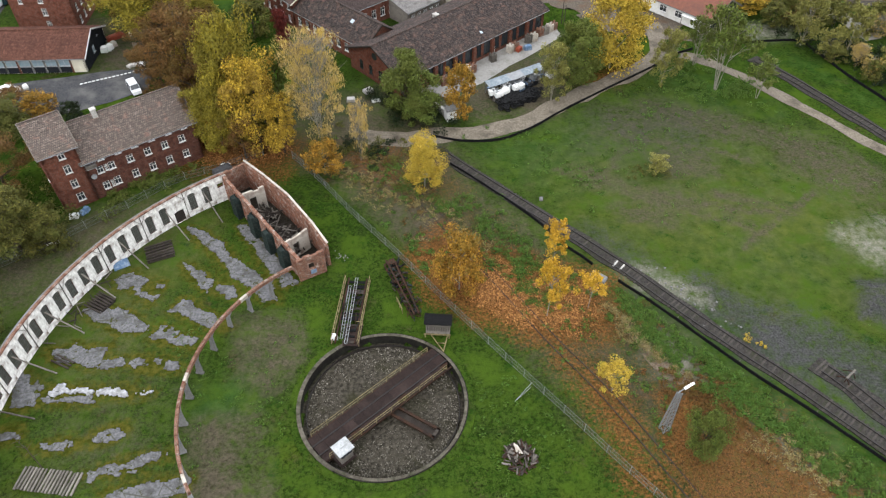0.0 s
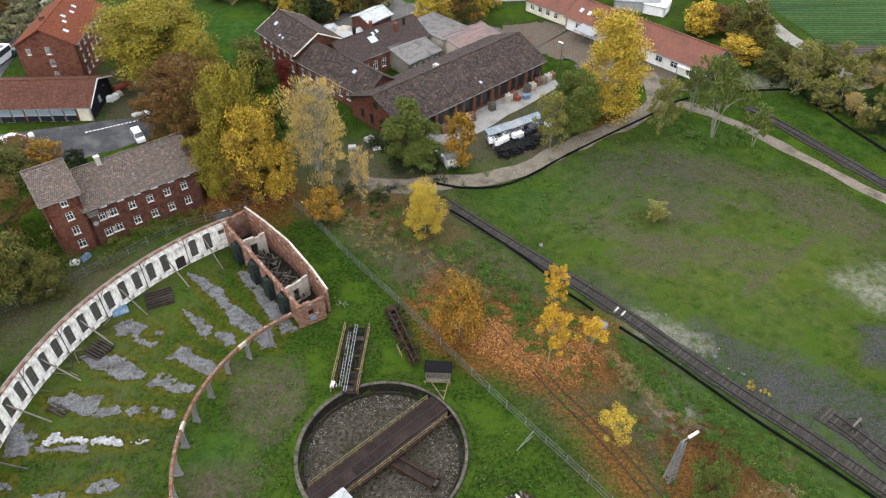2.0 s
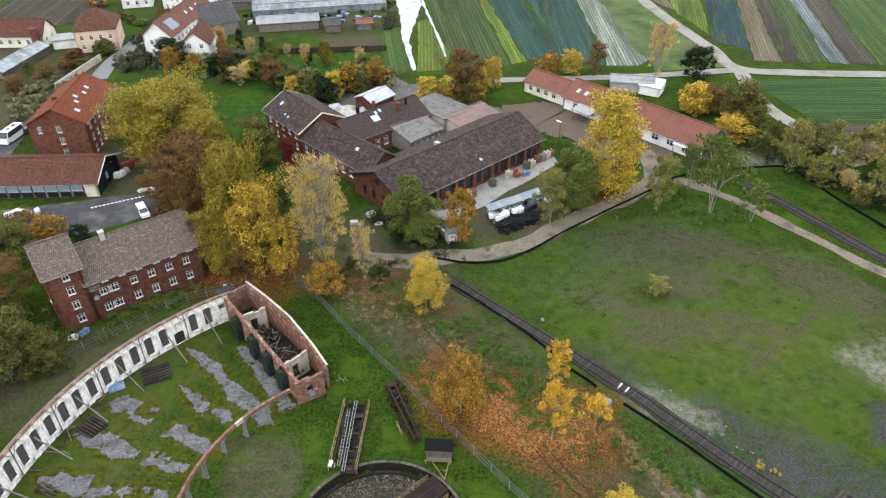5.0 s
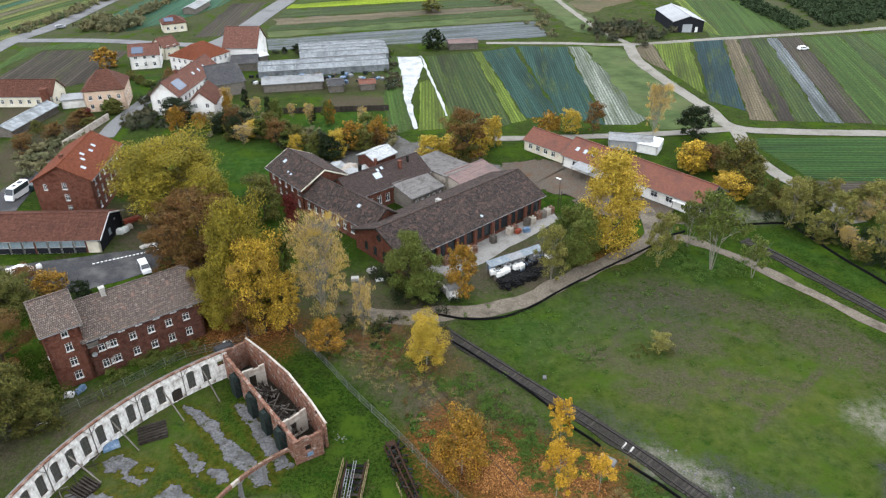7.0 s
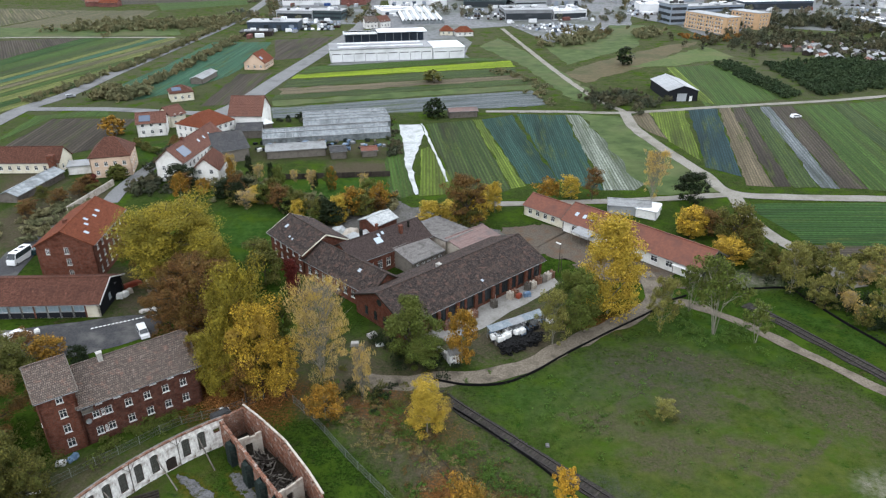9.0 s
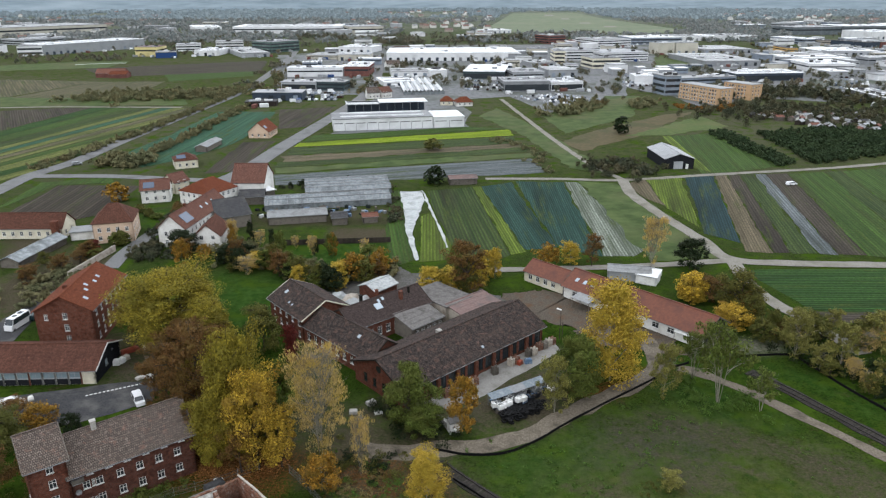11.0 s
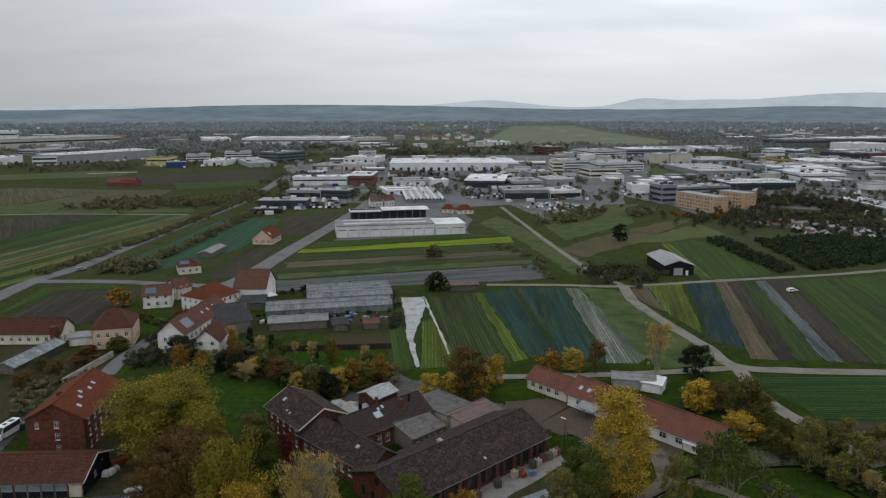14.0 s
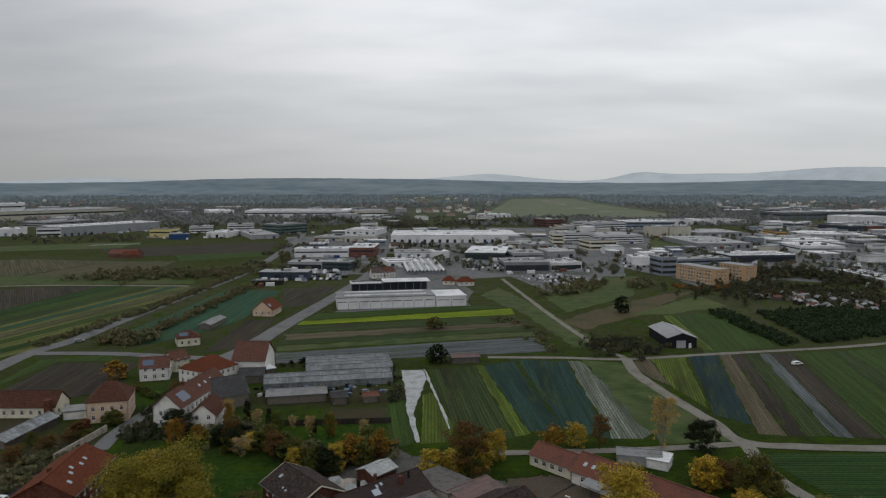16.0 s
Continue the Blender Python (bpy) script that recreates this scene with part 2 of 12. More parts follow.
DARK_WOOD = plain("tarred_timber", (0.06, 0.048, 0.04), (0.1, 0.082, 0.07), (0.14, 0.12, 0.1), 0.8, 9.0, each=0.3)
GREEN_WOOD = plain("dark_green_boards", (0.028, 0.045, 0.04), (0.045, 0.065, 0.058), (0.09, 0.1, 0.09), 1.5, 7.0)
RUST_DECK = plain("rusty_brown_deck_plate", (0.03, 0.018, 0.015), (0.06, 0.036, 0.03), (0.085, 0.058, 0.05), 0.5, 4.0, rough=0.85, spec=0.15, each=0.25)
RUST = plain("rust", (0.06, 0.034, 0.024), (0.125, 0.066, 0.04), (0.045, 0.034, 0.03), 1.2, 6.0, rough=0.8)
RAIL_STEEL = plain("dull_rail_steel", (0.028, 0.022, 0.02), (0.05, 0.04, 0.035), (0.06, 0.04, 0.03), 1.0, 8.0, rough=0.6)
YELLOW_RUST = plain("rusty_yellow_paint", (0.27, 0.22, 0.1), (0.36, 0.3, 0.16), (0.13, 0.085, 0.05), 1.5, 5.0, rough=0.7)
GALVANISED = plain("galvanised_steel", (0.3, 0.315, 0.32), (0.4, 0.415, 0.42), (0.22, 0.23, 0.23), 0.9, 6.0, rough=0.5, metal=0.3)
FENCE_WIRE = plain("dull_grey_wire", (0.16, 0.17, 0.16), (0.22, 0.23, 0.22), None, rough=0.6)
CONCRETE = plain("cracked_concrete", (0.2, 0.195, 0.19), (0.31, 0.305, 0.3), (0.12, 0.125, 0.085), 0.55, 5.0, bump=0.03, each=0.15)
CONCRETE_PALE = plain("pale_concrete", (0.48, 0.46, 0.42), (0.58, 0.56, 0.52), (0.33, 0.31, 0.27), 0.6, 5.0)
STONE_RIM = plain("mossy_concrete_rim", (0.1, 0.086, 0.062), (0.2, 0.178, 0.14), (0.06, 0.075, 0.03), 0.9, 3.0, each=0.2)
DARK_STONE = plain("sooty_pit_wall", (0.022, 0.02, 0.017), (0.045, 0.042, 0.035), (0.065, 0.065, 0.045), 0.8, 4.0)
BALLAST = plain("grey_ballast", (0.05, 0.044, 0.04), (0.11, 0.1, 0.09), (0.07, 0.075, 0.04), 0.5, 4.0, bump=0.08)
PIT_FLOOR = plain("mossy_gravel", (0.035, 0.029, 0.02), (0.15, 0.132, 0.1), (0.06, 0.058, 0.026), 0.3, 2.2, bump=0.15)
ASPHALT = plain("worn_asphalt", (0.08, 0.081, 0.085), (0.14, 0.14, 0.145), (0.22, 0.212, 0.2), 0.2, 3.0)
ROAD_GREY = plain("pale_worn_asphalt", (0.24, 0.24, 0.24), (0.31, 0.31, 0.31), (0.19, 0.19, 0.187), 0.12, 2.0)
DIRT_ROAD = plain("trodden_gravel_track", (0.2, 0.17, 0.13), (0.33, 0.28, 0.215), (0.13, 0.108, 0.08), 0.3, 3.0)
TRACK_PALE = plain("pale_gravel_road", (0.3, 0.28, 0.24), (0.38, 0.36, 0.31), (0.24, 0.22, 0.17), 0.15, 2.0)
YARD = plain("pale_yard_paving", (0.33, 0.315, 0.29), (0.4, 0.385, 0.355), (0.24, 0.22, 0.19), 0.3, 2.5)
BLACK_FILM = plain("black_barrier_film", (0.01, 0.01, 0.011), (0.02, 0.02, 0.021), None, rough=0.8, spec=0.1)
RUBBER = plain("black_rubber", (0.018, 0.018, 0.019), (0.03, 0.03, 0.03), None, rough=0.7)
BARK = plain("brown_bark", (0.09, 0.07, 0.055), (0.15, 0.125, 0.1), (0.1, 0.1, 0.07), 1.0, 8.0)
BARK_PALE = plain("pale_bark", (0.3, 0.27, 0.22), (0.42, 0.39, 0.33), (0.16, 0.14, 0.11), 1.5, 6.0)
LEAF_YELLOW = leafy("yellow_birch_leaves", (0.6, 0.4, 0.03), (0.66, 0.455, 0.06), (0.5, 0.37, 0.045))
LEAF_AMBER = leafy("amber_birch_leaves", (0.55, 0.3, 0.02), (0.78, 0.46, 0.05), (0.6, 0.36, 0.03))
LEAF_ORANGE = leafy("orange_leaves", (0.36, 0.16, 0.02), (0.58, 0.31, 0.04), (0.3, 0.19, 0.03))
LEAF_GOLDGREEN = leafy("yellow_green_leaves", (0.3, 0.245, 0.025), (0.49, 0.385, 0.04), (0.29, 0.25, 0.035), 0.4)
LEAF_GOLD = leafy("golden_maple_leaves", (0.38, 0.24, 0.02), (0.8, 0.54, 0.055), (0.4, 0.26, 0.04), 0.35)
LEAF_OLIVE = leafy("olive_brown_leaves", (0.125, 0.13, 0.028), (0.24, 0.215, 0.045), (0.15, 0.165, 0.036), 0.5)
LEAF_BROWN = leafy("russet_brown_leaves", (0.16, 0.075, 0.032), (0.32, 0.155, 0.048), (0.22, 0.14, 0.035), 0.4)
LEAF_GREEN = leafy("green_leaves", (0.09, 0.15, 0.025), (0.22, 0.29, 0.055), (0.16, 0.18, 0.035), 0.4)
LEAF_DARK = leafy("dark_green_leaves", (0.022, 0.045, 0.016), (0.045, 0.08, 0.025), (0.04, 0.055, 0.02), 0.4)
LEAF_STRAW = leafy("straw_coloured_stalks", (0.28, 0.22, 0.1), (0.42, 0.34, 0.17), (0.36, 0.28, 0.09), 0.2)
LEAF_TWIG = leafy("pale_bare_twigs", (0.55, 0.4, 0.18), (0.78, 0.58, 0.26), (0.68, 0.48, 0.11), 0.2)
LEAF_RED = leafy("dark_red_creeper_leaves", (0.19, 0.028, 0.02), (0.3, 0.055, 0.032), (0.13, 0.025, 0.02))
LEAF_RUST = leafy("fallen_orange_leaves", (0.26, 0.1, 0.03), (0.68, 0.33, 0.1), (0.34, 0.14, 0.045))
LEAF_DULL = leafy("dull_yellow_green_leaves", (0.2, 0.195, 0.045), (0.38, 0.35, 0.09), (0.24, 0.24, 0.06), 0.3)
LEAF_SCRUB = leafy("fresh_green_scrub", (0.06, 0.15, 0.022), (0.14, 0.28, 0.045), (0.14, 0.22, 0.035), 0.4)


def glass(name, colour, rough=0.08):
    m, tree, shader = start_material(name, rough, 0.0, 0.6)
    shader.inputs["Base Color"].default_value = (*colour, 1)
    return m


PANE = glass("dark_window_glass", (0.025, 0.03, 0.035))
CURTAINED = glass("pale_curtained_glass", (0.2, 0.26, 0.29), 0.1)
SOLAR = glass("solar_panel_glass", (0.05, 0.07, 0.11), 0.15)
SKYLIGHT = glass("bright_skylight_glass", (0.32, 0.37, 0.42), 0.1)
GREENHOUSE = plain("dusty_greenhouse_glass", (0.22, 0.245, 0.26), (0.35, 0.385, 0.4), (0.16, 0.18, 0.185), 0.25, 0.9, rough=0.25, spec=0.5)
POLY_WHITE = plain("white_fleece_film", (0.4, 0.42, 0.42), (0.56, 0.58, 0.58), (0.3, 0.33, 0.3), 0.25, 1.5, rough=0.6)
PLASTIC_BLUE = plain("blue_tarpaulin", (0.12, 0.22, 0.38), (0.2, 0.32, 0.5), (0.4, 0.48, 0.56), 1.5, 4.0, rough=0.5)
CAR_WHITE = plain("white_car_paint", (0.75, 0.76, 0.77), (0.79, 0.8, 0.81), None, rough=0.25, bump=0)
CAR_TEAL = plain("teal_car_paint", (0.03, 0.08, 0.09), (0.04, 0.1, 0.11), None, rough=0.25, bump=0)
ORANGE_RED = plain("red_paint", (0.42, 0.07, 0.03), (0.5, 0.1, 0.04), (0.3, 0.06, 0.04), 1.0, 5.0, rough=0.6)


def mossy_slab():
    """Broken floor: grey concrete under moss and grass that creep in from the joints."""
    m, tree, shader = start_material("mossy_broken_concrete", 0.9)
    co = tree.nodes.new("ShaderNodeTexCoord").outputs["Object"]
    grey = mixed(tree, noise_fac(tree, co, 3.0), (0.16, 0.158, 0.162), (0.265, 0.262, 0.266))
    grey = mixed(tree, noise_fac(tree, co, 0.5, 0.48, 0.66), grey, (0.13, 0.126, 0.12))
    crack = node(tree, "ShaderNodeTexVoronoi", Scale=0.34)
    crack.feature = "DISTANCE_TO_EDGE"
    tree.links.new(co, crack.inputs["Vector"])
    open_joint = node(tree, "ShaderNodeMapRange", From_Min=0.004, From_Max=0.016)
    tree.links.new(crack.outputs["Distance"], open_joint.inputs["Value"])
    grey = mixed(tree, open_joint.outputs[0], (0.14, 0.14, 0.11), grey)
    moss = mixed(tree, noise_fac(tree, co, 2.5), (0.05, 0.075, 0.016), (0.12, 0.11, 0.02))
    col = mixed(tree, noise_fac(tree, co, 0.9, 0.57, 0.63, 6.0, 0.75), grey, moss)
    tree.links.new(col, shader.inputs["Base Color"])
    bumped(tree, shader, noise_fac(tree, co, 5.0), 0.05)
    return m


SLAB = mossy_slab()
WHITEWASH = plain("crumbling_whitewash", (0.3, 0.3, 0.3), (0.48, 0.48, 0.49), (0.2, 0.195, 0.17), 1.0, 3.0)

# ---- mesh helpers ----
class Shape:
    """Collects vertices and faces of one mesh."""

    def __init__(self):
        self.v, self.f = [], []

    def face(self, points):
        n = len(self.v)
        self.v += [tuple(p) for p in points]
        self.f.append(tuple(range(n, n + len(points))))
        return self

    def hull(self, bottom, top):
        """A closed prism between two rings with equally many points (counter-clockwise from above)."""
        n, k = len(self.v), len(bottom)
        self.v += [tuple(p) for p in bottom] + [tuple(p) for p in top]
        self.f += [tuple(range(n + k - 1, n - 1, -1)), tuple(range(n + k, n + 2 * k))]
        self.f += [(n + i, n + (i + 1) % k, n + k + (i + 1) % k, n + k + i) for i in range(k)]
        return self

    def box(self, x0, y0, z0, x1, y1, z1):
        ring = ((x0, y0), (x1, y0), (x1, y1), (x0, y1))
        return self.hull([(*p, z0) for p in ring], [(*p, z1) for p in ring])

    def poly(self, ring, z0, z1):
        return self.hull([(p[0], p[1], z0) for p in ring], [(p[0], p[1], z1) for p in ring])

    def beam(self, a, b, w, h=None, sides=4, w2=None):
        """A bar from a to b, w across (w2 at b); square with sides=4, else round."""
        a, b = Vector(a), Vector(b)
        d = (b - a).normalized()
        side = d.cross(Vector((0, 0, 1))) if abs(d.z) < 0.98 else Vector((1, 0, 0))
        side.normalize()
        up = side.cross(d)
        h = w if h is None else h
        k = (w2 / w) if w2 else 1.0
        rings = []
        for p, s in ((a, 1.0), (b, k)):
            ring = []
            for i in range(sides):
                t = 2 * math.pi * (i + 0.5) / sides
                r = 0.7071 if sides == 4 else 0.5
                ring.append(p + (side * math.cos(t) * w * r + up * math.sin(t) * h * r) * s)
            rings.append(ring)
        return self.hull(rings[0], rings[1])

    def arc_wall(self, r0, r1, a0, a1, z0, z1, steps):
        """A curved wall about the origin; angles in degrees."""
        for i in range(steps):
            u, w = radians(a0 + (a1 - a0) * i / steps), radians(a0 + (a1 - a0) * (i + 1) / steps)
            ring = [(r0 * math.cos(u), r0 * math.sin(u)), (r1 * math.cos(u), r1 * math.sin(u)), (r1 * math.cos(w), r1 * math.sin(w)), (r0 * math.cos(w), r0 * math.sin(w))]
            self.poly(ring, z0, z1)
        return self

    def lathe(self, profile, sides=16, cap=True):
        """A turned body: profile of (radius, z)."""
        rings = [[(r * math.cos(2 * math.pi * i / sides), r * math.sin(2 * math.pi * i / sides), z) for i in range(sides)] for r, z in profile]
        n = len(self.v)
        for ring in rings:
            self.v += ring
        for k in range(len(rings) - 1):
            for i in range(sides):
                j = (i + 1) % sides
                self.f.append((n + k * sides + i, n + k * sides + j, n + (k + 1) * sides + j, n + (k + 1) * sides + i))
        if cap:
            self.f.append(tuple(n + (len(rings) - 1) * sides + i for i in range(sides)))
        return self

    def mesh(self, name, material, uv=True, smooth=False):
        me = bpy.data.meshes.new(name)
        me.from_pydata(self.v, [], self.f)
        me.materials.append(material)
        if uv:
            metre_uv(me)
        if smooth:
            me.polygons.foreach_set("use_smooth", [True] * len(me.polygons))
        me.update()
        return me


def metre_uv(me):
    """Texture coordinates in metres on every face: along it and up it."""
    layer = me.uv_layers.new(name="metres")
    for p in me.polygons:
        n = p.normal
        if abs(n.z) > 0.995:
            u, v = Vector((1, 0, 0)), Vector((0, 1, 0))
        else:
            u = Vector((0, 0, 1)).cross(n).normalized()
            v = n.cross(u)
        for k in p.loop_indices:
            co = me.vertices[me.loops[k].vertex_index].co
            layer.data[k].uv = (co.dot(u), co.dot(v))


def part(name, shape, material, parent=None, label="", m=None, smooth=False):
    """One mesh object under a thing or a part; shape may be a Shape or a mesh that others share."""
    me = shape if isinstance(shape, bpy.types.Mesh) else shape.mesh(name, material, smooth=smooth)
    ob = new(name, me)
    if parent:
        ob.parent = parent
    if m is not None:
        ob.matrix_local = m
    return tagged(ob, label) if label else ob


def thing(name, m, label, category, group="", kind=""):
    ob = new(name)
    ob.matrix_world = m
    return tagged(ob, label, category, group, kind)


def at(x, y, z=0.0, turn=0.0):
    return pose(x, y, z, 0, 0, turn)


def solid(name, shape, material, label, category, group="", kind="", m=None, smooth=False):
    """A thing that is one mesh."""
    ob = part(name, shape, material, None, "", m, smooth)
    return tagged(ob, label, category, group, kind)


def sheet(name, ring, z, material, label, category, kind="structure", ragged=0.0, step=3.0, seed=1):
    """A flat patch of ground cover with an uneven edge, lying at height z."""
    pts = [Vector((p[0], p[1], 0)) for p in ring]
    out = []
    for i, p in enumerate(pts):
        q = pts[(i + 1) % len(pts)]
        n = max(1, int((q - p).length / step)) if ragged else 1
        for k in range(n):
            c = p.lerp(q, k / n)
            if ragged:
                c = c + ragged * Vector((noise.noise((c.x * 0.31, c.y * 0.31, seed)), noise.noise((c.x * 0.31, c.y * 0.31, seed + 9.7)), 0))
            out.append((c.x, c.y, z))
    me = bpy.data.meshes.new(name)
    me.from_pydata(out, [], [tuple(range(len(out)))])
    bm = bmesh.new()
    bm.from_mesh(me)
    bmesh.ops.triangulate(bm, faces=bm.faces[:])
    bmesh.ops.recalc_face_normals(bm, faces=bm.faces[:])
    for f in bm.faces:
        if f.normal.z < 0:
            f.normal_flip()
    bm.to_mesh(me)
    bm.free()
    me.materials.append(material)
    metre_uv(me)
    return tagged(new(name, me), label, category, "", kind)


def smooth_line(points, step=2.0):
    """A rounded polyline through the points."""
    pts = [Vector((p[0], p[1], 0)) for p in points]
    pts = [pts[0] * 2 - pts[1]] + pts + [pts[-1] * 2 - pts[-2]]
    out = []
    for i in range(1, len(pts) - 2):
        a, b, c, d = pts[i - 1:i + 3]
        n = max(1, int((c - b).length / step))
        for k in range(n):
            t = k / n
            out.append(0.5 * (2 * b + (c - a) * t + (2 * a - 5 * b + 4 * c - d) * t * t + (3 * b - a - 3 * c + d) * t ** 3))
    out.append(pts[-2])
    return out


def ribbon(name, points, width, z, material, label, category, wobble=0.0, step=2.0, kind="structure", z2=None):
    """A road or path along the points; z2 gives it a solid edge down to that height."""
    line = smooth_line(points, step)
    s = Shape()
    sides = []
    for i, p in enumerate(line):
        d = (line[min(i + 1, len(line) - 1)] - line[max(i - 1, 0)]).normalized()
        n = Vector((-d.y, d.x, 0))
        w = width[0] + (width[1] - width[0]) * i / (len(line) - 1) if isinstance(width, tuple) else width
        l, r = w / 2, w / 2
        if wobble:
            l += wobble * noise.noise((p.x * 0.2, p.y * 0.2, 3.3))
            r += wobble * noise.noise((p.x * 0.2, p.y * 0.2, 8.1))
        sides.append((p + n * l, p - n * r))
    for (a, b), (c, d) in zip(sides, sides[1:]):
        if z2 is None:
            s.face([(b.x, b.y, z), (d.x, d.y, z), (c.x, c.y, z), (a.x, a.y, z)])
        else:
            s.poly([(b.x, b.y), (d.x, d.y), (c.x, c.y), (a.x, a.y)], z2, z)
    return tagged(part(name, s, material), label, category, "", kind)


# ---- houses ----
def wall_shape(length, z0, z1, holes, thick=0.35):
    """An upright wall along x, its outer face on y = 0, with openings (x, z, width, height) right through it."""
    s = Shape()
    cuts = sorted({0.0, length, *[max(0, h[0]) for h in holes], *[min(length, h[0] + h[2]) for h in holes]})
    for a, b in zip(cuts, cuts[1:]):
        if b - a < 1e-4:
            continue
        mid, z = (a + b) / 2, z0
        for h in sorted((h for h in holes if h[0] < mid < h[0] + h[2]), key=lambda h: h[1]):
            if h[1] > z + 1e-4:
                s.box(a, 0, z, b, thick, h[1])
            z = h[1] + h[3]
        if z < z1:
            s.box(a, 0, z, b, thick, z1)
    return s


WINDOW_MESHES = {}


def window_meshes(w, h, bars, material, glazing):
    key = (round(w, 2), round(h, 2), bars, material.name, glazing.name)
    if key not in WINDOW_MESHES:
        f, t = Shape(), 0.075
        f.box(0, 0.05, 0, t, 0.15, h).box(w - t, 0.05, 0, w, 0.15, h).box(t, 0.05, 0, w - t, 0.15, t).box(t, 0.05, h - t, w - t, 0.15, h)
        if bars:
            f.box(w / 2 - 0.035, 0.06, t, w / 2 + 0.035, 0.14, h - t)
            f.box(t, 0.06, h * 0.62, w - t, 0.14, h * 0.62 + 0.06)
        p = Shape().box(t, 0.1, t, w - t, 0.12, h - t)
        sill = Shape().box(-0.08, -0.09, -0.09, w + 0.08, 0.1, 0.0)
        WINDOW_MESHES[key] = (f.mesh("window_frame", material), p.mesh("pane", glazing), sill.mesh("window_sill", material))
    return WINDOW_MESHES[key]


def add_window(parent, x, z, w, h, bars=True, material=None, sill=True, m=None, glazing=None):
    fr, pa, si = window_meshes(w, h, bars, material or WHITE_PAINT, glazing or PANE)
    win = part("window", fr, None, parent, "", at(x, 0, z) if m is None else m)
    part("pane", pa, None, win)
    if sill:
        part("window_sill", si, None, win)
    return win


def slope(shape, a, b, c, d, thick, course=0.38):
    """A roof slope with stepped courses, one closed body; a, b along the eaves, d, c along the ridge above them."""
    a, b, c, d = Vector(a), Vector(b), Vector(c), Vector(d)
    n = (b - a).cross(d - a).normalized()
    rows = max(1, int(round((d - a).length / course))) if course else 1
    left, right = [a - n * thick], [b - n * thick]
    for i in range(rows):
        lift = n * (0.05 if course else 0.0)
        left += [a.lerp(d, i / rows) + lift, a.lerp(d, (i + 1) / rows)]
        right += [b.lerp(c, i / rows) + lift, b.lerp(c, (i + 1) / rows)]
    left.append(d - n * thick)
    right.append(c - n * thick)
    k, o = len(left), len(shape.v)
    shape.v += [tuple(p) for p in left] + [tuple(p) for p in right]
    for i in range(k):
        j = (i + 1) % k
        shape.f.append((o + i, o + k + i, o + k + j, o + j))
    shape.f.append(tuple(o + i for i in range(k)))
    shape.f.append(tuple(o + k + i for i in range(k - 1, -1, -1)))


